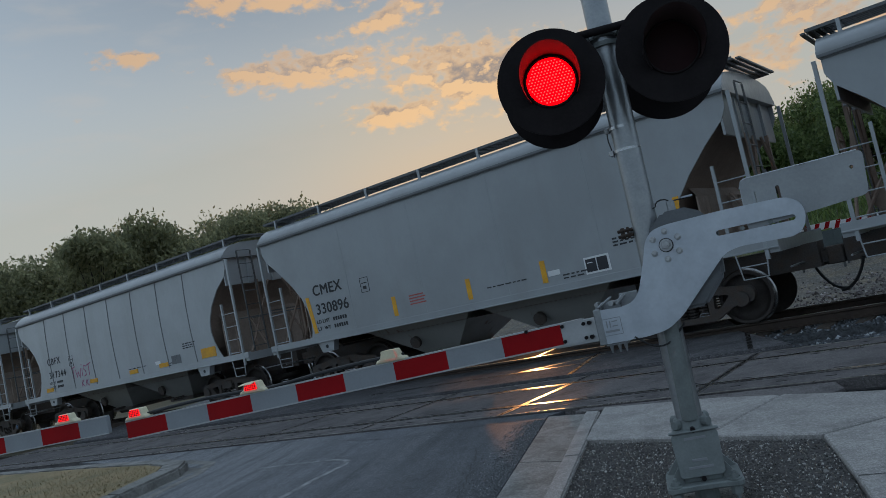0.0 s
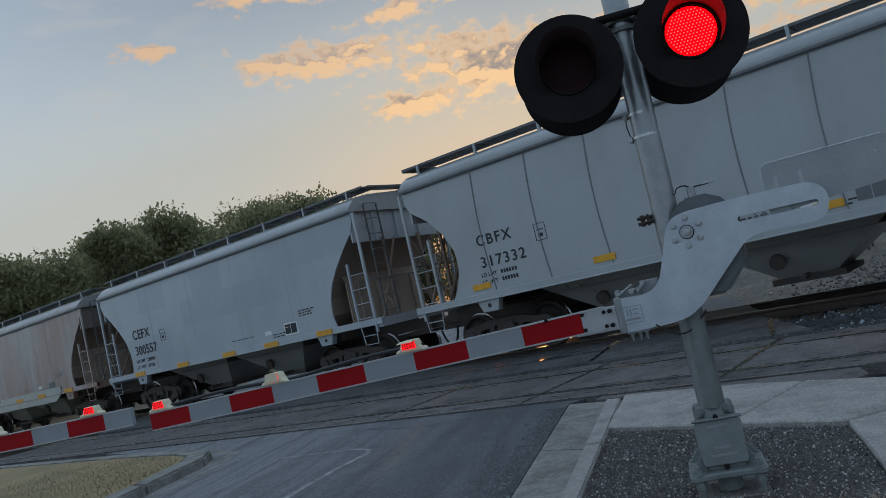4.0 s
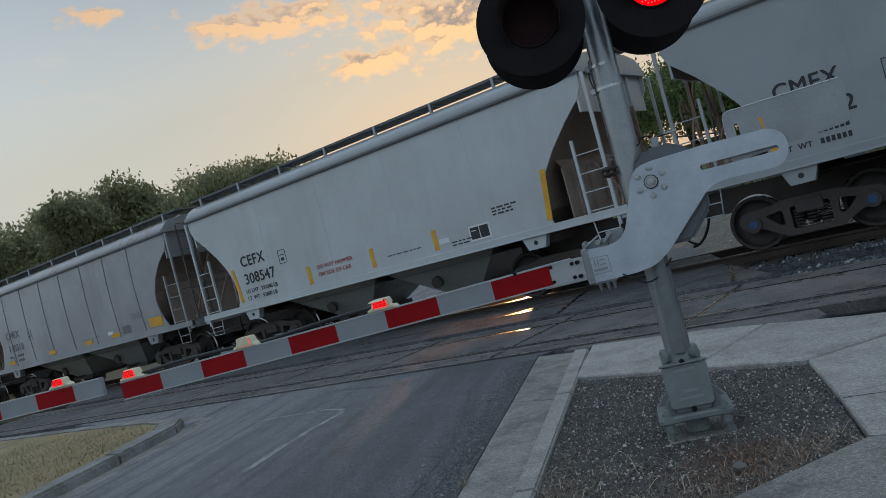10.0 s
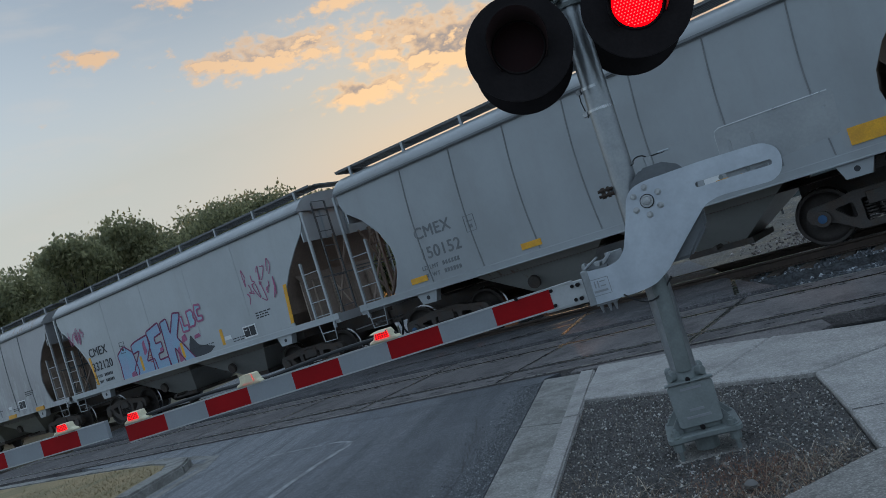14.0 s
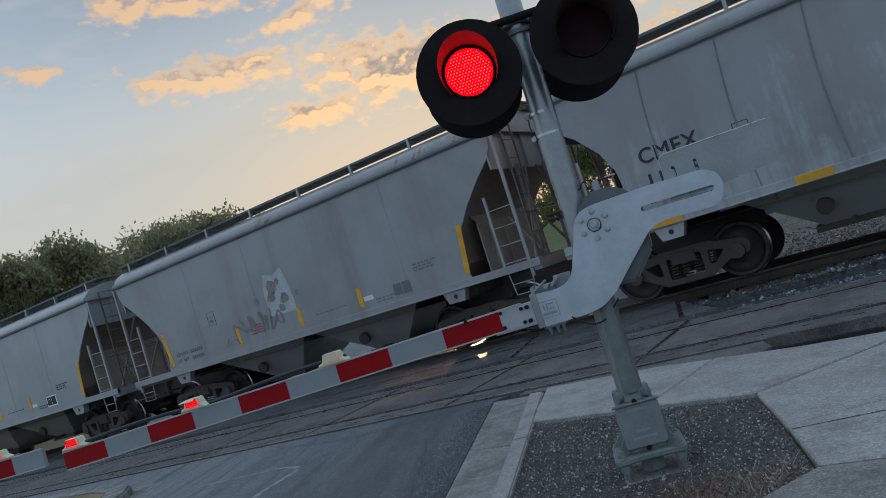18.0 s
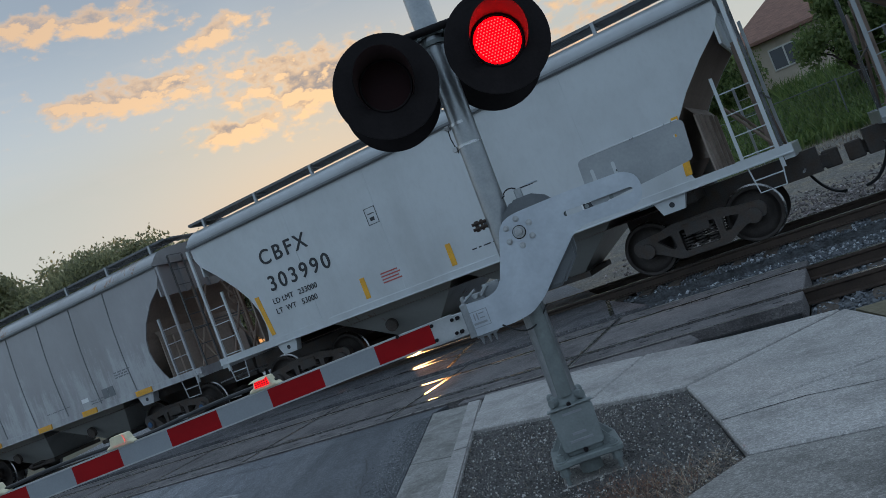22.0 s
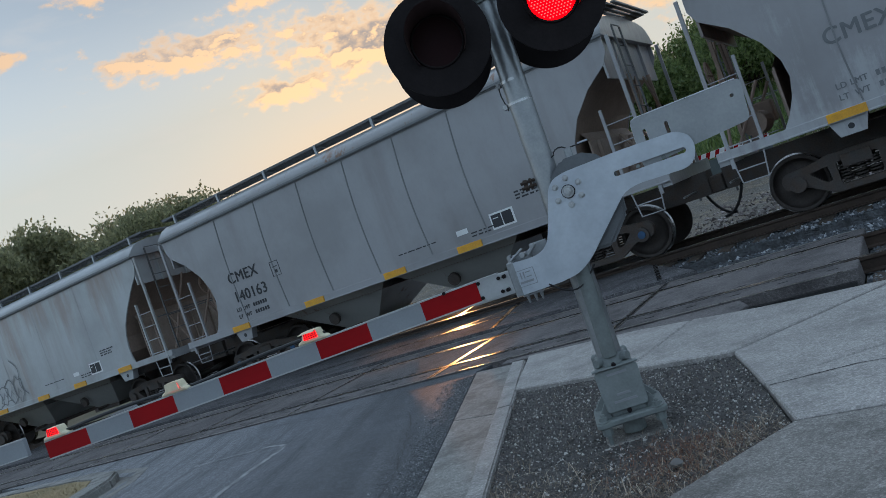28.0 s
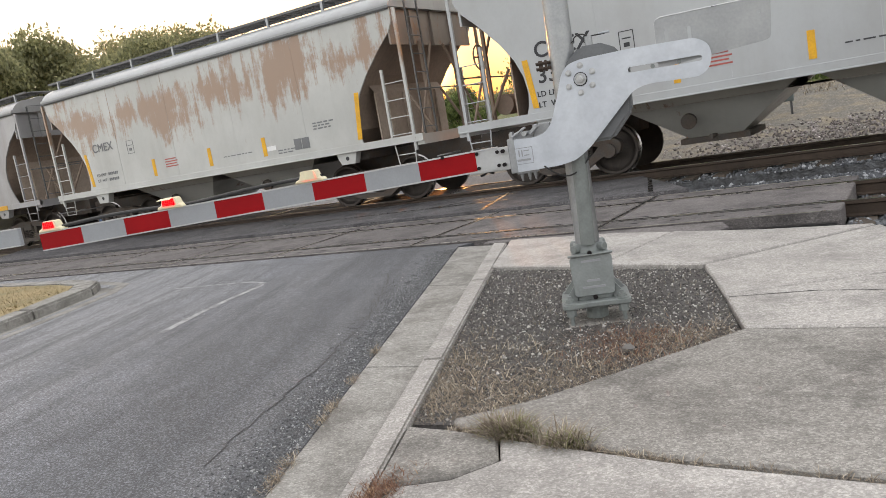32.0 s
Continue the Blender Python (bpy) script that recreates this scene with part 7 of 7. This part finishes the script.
def outlined_tag(c):
    """Spiky hollow letters sprayed as a grey outline, with a long trailing stroke."""
    rnd = random.Random(42)
    sh = Shape()
    for i, (cx, w, h) in enumerate(((3.80, 0.30, 0.38), (4.22, 0.26, 0.30), (4.62, 0.28, 0.34), (5.02, 0.26, 0.42))):
        ring = []
        for k in range(13):
            a = 2 * math.pi * k / 12
            q = (1.05 if k % 2 else 0.85) * rnd.uniform(0.75, 1.25)
            ring.append(Vector((cx + w * q * math.cos(a), 1.80 + 0.04 * i + h * q * math.sin(a))))
        ring[-1] = ring[0]
        ribbon(sh, ring, 0.016, -0.006 - 0.003 * i)
        ribbon(sh, [Vector((cx - 0.08, 1.74)), Vector((cx + 0.02, 1.92)), Vector((cx + 0.09, 1.78))], 0.013, -0.007 - 0.003 * i)
    ribbon(sh, [Vector((5.0 + 0.16 * math.sin(k * 0.7) + 0.05 * k, 2.75 - 0.12 * k)) for k in range(10)], 0.015, -0.019)
    part("graffiti_tag", sh.mesh("graffiti_tag", SCRIBSLATE, fix=False), c)


def pink_tag(c):
    """The word TWIST in thin sprayed strokes, two small marks below."""
    strokes = [[(0, .36), (.26, .40)], [(.13, .38), (.10, .02)], [(.26, .30), (.32, .04), (.40, .24), (.48, .03), (.58, .33)], [(.66, .30), (.64, .05)], [(.63, .42), (.68, .42)],
               [(.92, .34), (.78, .38), (.74, .28), (.86, .20), (.88, .08), (.74, .04)], [(.94, .36), (1.2, .42)], [(1.07, .38), (1.05, .04)], [(.55, -.06), (.52, -.26)], [(.68, -.06), (.54, -.16), (.68, -.28)], [(.80, -.06), (.78, -.28)], [(.94, -.06), (.80, -.16), (.95, -.27)]]
    sh = Shape()
    for st in strokes:
        pts = []
        for a, b in zip(st, st[1:]):
            pts += [Vector((3.05 + a[0] + (b[0] - a[0]) * k / 4, 1.78 + a[1] + (b[1] - a[1]) * k / 4)) for k in range(4)]
        ribbon(sh, pts + [Vector((3.05 + st[-1][0], 1.78 + st[-1][1]))], 0.017, -0.006)
    part("graffiti_tag", sh.mesh("graffiti_tag", SCRIBPINK, fix=False), c)


def both(*fs):
    return lambda c: [f(c) for f in fs]


make_car(0, "smooth", GREY(1.0), "", "", "v")
make_car(1, "smooth", GREY(2.0), "CMEX", "330896", "v", xt=1.48)
make_car(2, "ribbed", WHITE(3.0), "CBFX", "317344", "h", big=0.30, space=1.25, extra=pink_tag)
make_car(3, "ribbed", WHITE(4.0), "CBFX", "317332", "h", big=0.30, space=1.25)
make_car(4, "smooth", PATCHED, "CEFX", "300557", "s", big=0.38, zt=(2.46, 1.98), xt=1.52, weights=("228900", "57100"))


def sill_strip(c):
    """A deep grimy sill plate with a line of dark bars."""
    part("sill_plate", Shape().prism([(2.15, 1.36), (2.6, 1.12), (8.9, 1.12), (9.35, 1.36), (9.35, 1.60), (2.15, 1.60)], -0.040, -0.032, "y").mesh("sill_plate", BAYM), c)
    bars = Shape()
    for x, w in ((3.30, 0.20), (3.58, 0.50), (4.16, 0.32)):
        bars.box((x + w / 2, -0.043, 1.535), (w, 0.003, 0.085))
    part("sill_line", bars.mesh("sill_line", STENCILG), c)["kind"] = "stuff"


make_car(5, "smooth", RUSTY, "GBRX", "    68", "s", letters=STENCILG, big=0.36, extra=sill_strip)
make_car(6, "smooth", GREY(6.0), "CMEX", "329712", "v", extra=both(scribble("graffiti_tag", SCRIBBLE, 2.9, 1.7, 1.2, 0.6, 5, 11, 0.02), scribble("graffiti_tag", SCRIBPURPLE, 6.8, 1.7, 1.1, 0.6, 5, 17, 0.02)), xt=1.5)
make_car(7, "smooth", BRIGHT(7.0), "CEFX", "308547", "v", big=0.36, xt=1.62, weights=("233200 LB", "52800 LB"), red=("DO NOT HAMMER", "ON SIDE OF CAR"))
make_car(8, "ribbed", DGREY(8.0), "CMEX", "140318", "h", letters=STENCILG, xt=1.48)
make_car(9, "ribbed", GREY(9.0), "CMEX", "150152", "h", letters=STENCILG, xt=1.72)
make_car(10, "smooth", WHITE(10.0), "CMEX", "332120", "v", big=0.36, xt=1.3, extra=fill_graffiti)
make_car(11, "ribbed", FLAKED(11.0), "CMEX", "110750", "s", big=0.36, xt=1.46)
make_car(12, "smooth", DGREY(12.0), "", "", "v", letters=STENCILG, extra=both(pasted_patch, scribble("graffiti_tag", SCRIBBROWN, 3.4, 1.6, 2.0, 0.6, 5, 32, 0.02)))
make_car(13, "smooth", GREY(13.0), "CMEX", "339241", "v", xt=1.5)
make_car(14, "smooth", BRIGHT(14.0), "CBFX", "303990", "v", big=0.44, zt=(2.98, 2.42), xt=1.68, space=1.3, weights=("233000", "53000"))
make_car(15, "ribbed", FLAKED(15.0), "CMEX", "140131", "s", letters=STENCILG, xt=1.48)
make_car(16, "smooth", BRIGHT(16.0), "CEFX", "308514", "v", big=0.34, xt=1.52)
make_car(17, "ribbed", (*FLAKED(17.0), BROWNEND), "CMEX", "", "s", letters=STENCILG)
make_car(18, "ribbed", DGREY(18.0), "CMEX", "140163", "s", letters=STENCIL, xt=1.66)
make_car(19, "smooth", STREAKED, "CMEX", "110721", "s", extra=outlined_tag)
make_car(20, "smooth", WHITE(20.0), "CMEX", "332126", "v", big=0.38, xt=1.46)
make_car(21, "smooth", RUSTWHITE, "CMEX", "", "v", letters=STENCILG, big=0.30)
make_car(22, "ribbed", DGREY(22.0), "", "", "s", letters=STENCILG)
make_car(23, "smooth", GREY(23.0), "", "", "v")


# ---- beyond the train ----
def make_tree(name, x, y, h, w, label, leaf, seed, n=5200, size=0.16, trunk=0.28, low=0.12):
    rnd = random.Random(seed)
    zb = slope_z(y) if -14 < x < 45 and y < 37 else -0.36
    h -= zb + 0.36
    t = thing(name, label, "tree", "trees beyond the tracks", m=pose(x, y, zb))
    sh = Shape()
    top = Vector((rnd.uniform(-0.4, 0.4), rnd.uniform(-0.4, 0.4), h * 0.72))
    segs = [Vector((0, 0, 0)).lerp(top, i / 5) + Vector((rnd.gauss(0, 0.12), rnd.gauss(0, 0.12), 0)) * (i > 0) for i in range(6)]
    for i in range(5):
        sh.cyl(segs[i], segs[i + 1], trunk * (1 - i / 6.2), trunk * (1 - (i + 1) / 6.2), 9, False)
    clumps = []
    for i in range(15):
        a, f = rnd.uniform(0, 6.28), rnd.uniform(low + 0.14, 0.95)
        base = segs[min(4, max(1, int(f * 4)))]
        reach = w * (0.55 + 0.45 * rnd.random()) * math.sqrt(max(0.12, 1 - (2 * f - 0.95) ** 2))
        end = Vector((math.cos(a) * reach * 0.8, math.sin(a) * reach * 0.8, h * f))
        sh.cyl(base, base.lerp(end, 0.55) + Vector((0, 0, 0.2)), trunk * 0.32, trunk * 0.18, 6, False)
        sh.cyl(base.lerp(end, 0.55) + Vector((0, 0, 0.2)), end, trunk * 0.18, trunk * 0.05, 6, False)
        clumps.append((end, w * rnd.uniform(0.26, 0.48)))
    for i in range(12):
        a, f = rnd.uniform(0, 6.28), rnd.uniform(low + 0.1, 0.98)
        reach = w * rnd.uniform(0.1, 0.75) * math.sqrt(max(0.1, 1 - (2 * f - 0.95) ** 2))
        clumps.append((Vector((math.cos(a) * reach, math.sin(a) * reach, h * f)), w * rnd.uniform(0.22, 0.42)))
    part("trunk", sh.mesh("trunk", BARK, smooth=True), t)
    lf = Shape()
    per = n // len(clumps)
    for c, r in clumps:
        for _ in range(per):
            d = Vector((rnd.gauss(0, 1), rnd.gauss(0, 1), rnd.gauss(0, 0.8)))
            d = d.normalized() * r * rnd.random() ** 0.45 * rnd.uniform(0.75, 1.2)
            p = c + d
            if p.z < h * low:
                continue
            q = Euler((rnd.uniform(0, 6.28), rnd.uniform(0, 6.28), rnd.uniform(0, 6.28))).to_matrix()
            s = size * rnd.uniform(0.6, 1.4)
            lf.add([p + q @ Vector(v) * s for v in ((-0.5, 0, 0), (0, -0.28, 0.05), (0.55, 0, 0), (0, 0.28, 0.05))], [(0, 1, 2, 3)])
    part("crown", lf.mesh("crown", leaf, fix=False), t, label="uneven leafy crown")
    return t


def at_az(az, dist):
    return 1.9 + dist * math.cos(radians(az)), -4.8 + dist * math.sin(radians(az))


TREES = [(156, 74, 13.5, 5.2), (152, 76, 14.2, 5.2), (148.4, 75, 14.2, 5.2), (145.2, 78, 14.6, 5.0), (142, 76, 14.4, 5.0), (138.6, 78, 14.6, 5.0), (135.2, 80, 14.6, 5.0), (131.5, 80, 13.0, 4.6),
         (157.5, 62, 11.8, 5.0), (154.0, 64, 12.0, 4.6), (150.3, 60, 12.0, 4.6), (146.6, 62, 13.0, 4.4), (143.6, 66, 12.8, 4.4), (140.4, 62, 12.4, 4.0), (137.0, 66, 13.2, 4.0),
         (133.5, 70, 12.8, 4.2), (129.5, 74, 10.5, 4.2), (161.5, 60, 11.5, 5.0), (166, 60, 11.5, 5.0)]
for i, (az, d, h, w) in enumerate(TREES):
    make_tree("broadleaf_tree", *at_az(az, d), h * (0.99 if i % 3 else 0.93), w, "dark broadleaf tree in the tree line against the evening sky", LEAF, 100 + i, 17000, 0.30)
NEAR = [(126.3, 78, 8.0, 3.4), (119.6, 84, 5.6, 3.2), (116.5, 80, 4.4, 3.0), (111.5, 46, 8.2, 3.6), (107.0, 40, 7.6, 3.2), (103.2, 38, 6.4, 2.6), (99.6, 42, 8.0, 2.8), (96.9, 38, 7.7, 2.6), (94.6, 40, 6.6, 2.0), (86.6, 33, 7.8, 1.9), (82.0, 33, 8.5, 3.0)]
for i, (az, d, h, w) in enumerate(NEAR):
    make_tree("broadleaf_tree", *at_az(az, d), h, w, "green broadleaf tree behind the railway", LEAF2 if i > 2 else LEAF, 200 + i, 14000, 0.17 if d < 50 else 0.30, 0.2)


HEDGE = [(125.0, 58, 5.2, 2.3), (122.4, 60, 3.6, 2.2), (119.4, 57, 4.4, 2.0), (116.8, 60, 3.2, 2.0), (114.6, 57, 3.7, 2.0), (112.6, 60, 6.0, 2.6)]
for i, (az, d, h, w) in enumerate(HEDGE):
    make_tree("roadside_bush", *at_az(az, d), h, w, "dark leafy bush against the low sun", LEAF2, 300 + i, 9000, 0.22, 0.12, 0.02)


def make_house(x, y, rz, label, w=13.0, d=9.0, h=3.0, roof=2.9, win=((-4.2, 1.75), (0.2, 1.75), (4.3, 1.75))):
    wallm = mat("stucco_tan", (0.52, 0.44, 0.35), 0.9, var=0.08, scale=2, fine=40, bump=0.2)
    roofm = mat("roof_shingle", (0.25, 0.135, 0.10), 0.9, var=0.2, scale=3, fine=25, bump=0.5, bdist=0.02, stretch=(1, 1, 6))
    hs = thing("house", label, "house", m=pose(x, y, -0.36, 0, 0, rz))
    part("wall", Shape().box((0, 0, h / 2), (w, d, h)).mesh("wall", wallm), hs)
    o = 0.5
    vs = [(-w / 2 - o, -d / 2 - o, h), (w / 2 + o, -d / 2 - o, h), (w / 2 + o, d / 2 + o, h), (-w / 2 - o, d / 2 + o, h), (-w / 2 + d * 0.42, 0, h + roof), (w / 2 - d * 0.42, 0, h + roof)]
    vs += [(a, b, c - 0.16) for a, b, c in vs[:4]]
    part("roof", Shape().add(vs, [(0, 1, 5, 4), (1, 2, 5), (2, 3, 4, 5), (3, 0, 4), (6, 7, 1, 0), (7, 8, 2, 1), (8, 9, 3, 2), (9, 6, 0, 3), (9, 8, 7, 6)]).mesh("roof", roofm), hs)
    glass = mat("window_glass_dark", (0.03, 0.035, 0.045), 0.08, var=0.05, bump=0)
    framem = mat("window_frame_white", (0.6, 0.58, 0.55), 0.5, var=0.05, bump=0)
    for wx, wz in win:
        wn = part("window", Shape().box((wx, -d / 2 - 0.02, wz), (1.4, 0.08, 1.1)).mesh("window", framem, 0.01), hs)
        for s in (-1, 1):
            part("pane", Shape().box((wx + s * 0.34, -d / 2 - 0.055, wz), (0.60, 0.03, 0.94)).mesh("pane", glass), wn)
    return hs


make_house(*at_az(96.0, 60), 14, "tan house with a dark hipped roof behind the bushes", 10, 9, 6.2, 3.0)
make_house(*at_az(86.6, 47), 0, "tan two-storey house with a brown hipped roof and a small window", 10.5, 9, 6.9, 3.4, ((-3.1, 5.75), (1.2, 5.75), (-2.6, 2.2)))


def make_fence():
    f = thing("mesh_fence", "wire mesh fence along the far side of the railway", "fence")
    post = Shape().cyl((0, 0, 0), (0, 0, 1.5), 0.025, n=8).mesh("post", DARKGAL)
    for i in range(16):
        part("post", post, f, pose(-2.0 + 2.4 * i, 25.0, slope_z(25.0)))
    w = Shape()
    w.cyl((-2, 25.0, 2.85), (34, 25.0, 2.85), 0.018, n=6)
    for k in range(9):
        w.box((16, 25.0, 1.5 + 0.15 * k), (36, 0.004, 0.004))
    for k in range(240):
        w.box((-2 + 0.15 * k, 25.0, 2.13), (0.004, 0.004, 1.4))
    part("wire_mesh", w.mesh("wire_mesh", DARKGAL, fix=False), f)


def make_barricade(az, d, rz):
    x, y = at_az(az, d)
    b = thing("striped_barricade", "red and white striped barricade on grey-green posts by the fence", "barricade", "barricades by the fence", m=pose(x, y, slope_z(y) - 0.02, 0, 0, rz))
    panel = mat("barricade_panel", (0.12, 0.15, 0.15), 0.7, var=0.1, scale=4, bump=0.1)
    part("panel", Shape().box((0, 0, 0.68), (1.25, 0.04, 0.62)).mesh("panel", panel, 0.01), b)
    for s in (-0.55, 0.55):
        part("post", Shape().box((s, 0.05, 0.6), (0.06, 0.06, 1.2)).mesh("post", DARKGAL, 0.005), b)
    rail = part("rail", Shape().box((0, -0.03, 1.12), (1.25, 0.03, 0.18)).mesh("rail", STENCILW, 0.004), b)
    for k in range(5):
        u = -0.58 + 0.25 * k
        part("red_stripe", Shape().prism([(u, 1.032), (u + 0.11, 1.032), (u + 0.19, 1.208), (u + 0.08, 1.208)], -0.050, -0.046, "y").mesh("red_stripe", ARMR), rail)


make_barricade(98.7, 22.5, 4)
make_barricade(101.2, 23.0, 8)


make_fence()


def make_verge():
    rnd = random.Random(31)
    dirt = Shape().prism([(12.3, -0.4), (12.3, -0.21), (23.5, 1.05), (23.5, -0.4)], -14, 45, "x")
    tagged(part("gravel_slope", dirt.mesh("gravel_slope", paved("gravel_and_dust", ((0.155, 0.143, 0.126), (0.12, 0.112, 0.10), (0.225, 0.185, 0.13)), 0.26, 34, 0.95, 0.8, 0.6))), "tan gravel and dust slope beyond the far track", "gravel slope", kind="structure")
    bank = Shape().prism([(23.5, -0.4), (23.5, 1.05), (34, 3.5), (37, 3.6), (37, -0.4)], -14, 45, "x")
    tagged(part("grass_bank", bank.mesh("grass_bank", mat("bank_grass", (0.10, 0.13, 0.045), 0.95, var=0.25, scale=1.2, fine=14, bump=0.9, bdist=0.06, col2=(0.15, 0.135, 0.065)))), "low green bank rising behind the railway fence", "bank", kind="structure")
    sh = Shape()
    for _ in range(26000):
        x, y = rnd.triangular(-8, 30, 3), rnd.uniform(23.5, 34)
        h = rnd.uniform(0.25, 0.6) * (1.0 + 0.05 * max(0.0, y - 22))
        a = rnd.uniform(0, 6.28)
        d = Vector((math.cos(a) * 0.4, math.sin(a) * 0.4, 1)).normalized()
        s = Vector((-math.sin(a), math.cos(a), 0)) * 0.03
        p = Vector((x, y, slope_z(y) - 0.02))
        sh.add([p - s, p + s, p + d * h * 0.6 + s, p + d * h * 0.6 - s, p + d * h + Vector((math.cos(a), math.sin(a), -0.3)) * 0.12], [(0, 1, 2, 3), (3, 2, 4)])
    tagged(part("tall_weeds", sh.mesh("tall_weeds", WEED, fix=False)), "tall green weeds and bushes along the fence", "weeds", kind="stuff")
    sh = Shape()
    for _ in range(7000):
        x, y = rnd.uniform(-9, 30), rnd.uniform(20.5, 23.6)
        h = rnd.uniform(0.06, 0.25)
        a = rnd.uniform(0, 6.28)
        d = Vector((math.cos(a) * 0.6, math.sin(a) * 0.6, 1)).normalized()
        s = Vector((-math.sin(a), math.cos(a), 0)) * 0.012
        p = Vector((x, y, slope_z(y) - 0.01))
        sh.add([p - s, p + s, p + d * h], [(0, 1, 2)])
    tagged(part("verge_grass", sh.mesh("verge_grass", STRAW, fix=False)), "thin dry grass on the far verge", "grass", kind="stuff")


make_verge()


def make_parked_car(x, y, rz, col, label):
    paint = mat("car_paint_" + col[0], col[1], 0.25, 0.3, var=0.04, scale=3, fine=30, bump=0, coat=0.6)
    glass = mat("car_glass", (0.02, 0.025, 0.03), 0.05, var=0.02, bump=0)
    tyre = mat("tyre", (0.02, 0.02, 0.02), 0.8, var=0.1, bump=0.2)
    c = thing("parked_car", label, "car", "parked cars", m=pose(x, y, -0.36 + 0.0, 0, 0, rz))
    body = [(-2.2, 0.35), (2.2, 0.35), (2.25, 0.75), (1.9, 0.92), (1.1, 1.0), (0.5, 1.5), (-1.1, 1.52), (-1.9, 1.02), (-2.2, 0.95)]
    part("body", Shape().prism(body, -0.88, 0.88, "y").mesh("body", paint, 0.06, seg=2), c)
    part("windscreen", Shape().prism([(1.02, 1.02), (0.52, 1.46), (-1.08, 1.48), (-1.78, 1.04)], -0.886, 0.886, "y").mesh("windscreen", glass), c)
    part("front_glass", Shape().add([(1.13, -0.7, 1.03), (1.13, 0.7, 1.03), (0.56, 0.62, 1.475), (0.56, -0.62, 1.475)], [(0, 1, 2, 3)]).mesh("front_glass", glass), c)
    for sx in (-1.35, 1.4):
        for sy in (-0.8, 0.8):
            part("wheel", Shape().cyl((sx, sy - 0.1, 0.33), (sx, sy + 0.1, 0.33), 0.33, n=18).mesh("wheel", tyre, 0.02), c)
    hl = mat("headlamp_glass", (0.8, 0.8, 0.78), 0.1, var=0.02, bump=0)
    for sy in (-0.65, 0.65):
        part("headlight", Shape().box((2.23, sy, 0.70), (0.06, 0.30, 0.12)).mesh("headlight", hl, 0.02), c)


for (az, d), rz, col, lb in (((124.5, 52), -60, ("white", (0.6, 0.6, 0.6)), "white car waiting on the road beyond the crossing"), ((122.6, 56), -62, ("silver", (0.35, 0.36, 0.38)), "silver car parked beyond the crossing"),
                             ((120.8, 50), -50, ("white", (0.6, 0.6, 0.6)), "white car parked beyond the crossing"), ((118.5, 60), -70, ("dark", (0.05, 0.05, 0.06)), "dark car parked beyond the crossing")):
    make_parked_car(*at_az(az, d), rz, col, lb)


# ---- what moves ----
CAR_X0 = [0.0, -13.0, -26.0, -39.2, -52.35, -65.25, -78.55, -91.55, -104.2, -117.0, -129.78, -142.1, -154.7, -167.6, -180.9, -193.6, -206.5, -219.5, -232.38, -245.1, -257.7, -270.6, -283.6, -296.5]
SIDE_Y = 8.08


def travel(t):
    u = t / 10
    return 75.66 * u + 0.5147 * u * u + 0.1559 * u ** 3


def flash_is_left(t):
    return int((t + 0.23) // 0.599) % 2 == 0 if t < 15.5 else int((t - 16.495) // 0.595) % 2 == 0


def motions():
    ts = [i * 1.0 for i in range(33)]
    for k, c in CARS:
        walk(c, [(t, pose(CAR_X0[k] + travel(t), SIDE_Y, 0)) for t in ts])
    # wheels roll while their car is in the open view
    for k, w, dx in WHEELS:
        x = lambda t: CAR_X0[k] + travel(t) + 6
        seen = [i * 0.08 for i in range(401) if -16 < x(i * 0.08) < 9]
        rows = [(t, pose(dx, 0, 0, 0, math.degrees(travel(t) / 0.457) % 360, 0)) for t in seen]
        if not rows:
            continue
        if rows[0][0] > 0.05:
            rows.insert(0, (0.0, rows[0][1]))
        if rows[-1][0] < 31.95:
            rows.append((32.0, rows[-1][1]))
        walk(w, rows)
    # flashing by added flaps: the dark lens's lies over its lamp, the other stands open under the visor
    t = 0.0
    last = flash_is_left(0.0)
    rowsA, rowsB, changes = [], [], []

    def add(t, left):
        o, cl = pose(0, 0.055, 0.081, 80, 0, 0), pose(0, 0.055, 0.081, 0, 0, 0)
        rowsA.append((t, cl if left else o)), rowsB.append((t, o if left else cl))

    add(0.0, last)
    for i in range(1, 961):
        t = i / 30
        now = flash_is_left(t)
        if now != last:
            changes.append(t)
            add(t - 1 / 30, last), add(t, now)
            last = now
    add(32.0, last) if rowsA[-1][0] < 31.99 else None
    for key, first in (("L", True), ("R", False)):
        v, m = SHUTTERS[key]
        turn, rows = 0.0 if flash_is_left(0.0) == first else 180.0, []
        rows.append((0.0, m @ pose(0, 0, 0, 0, 0, turn)))
        for t in changes:
            f = round(t * 30)
            s = next(k for k in range(3) if all((f - 3 + k + j) % 30 for j in (1, 2)))
            for i in range(4):
                rows.append(((f - 3 + s + i) / 30, m @ pose(0, 0, 0, 0, 0, turn + 60 * i)))
            turn = (turn + 180) % 360
        rows.append((32.0, m @ pose(0, 0, 0, 0, 0, turn)))
        walk(v, rows)
    walk(FLAPS[0], rowsA), walk(FLAPS[1], rowsB)


FLAPS = [add_lens_flap(ARM_LAMPS[0]), add_lens_flap(ARM_LAMPS[1])]
motions()
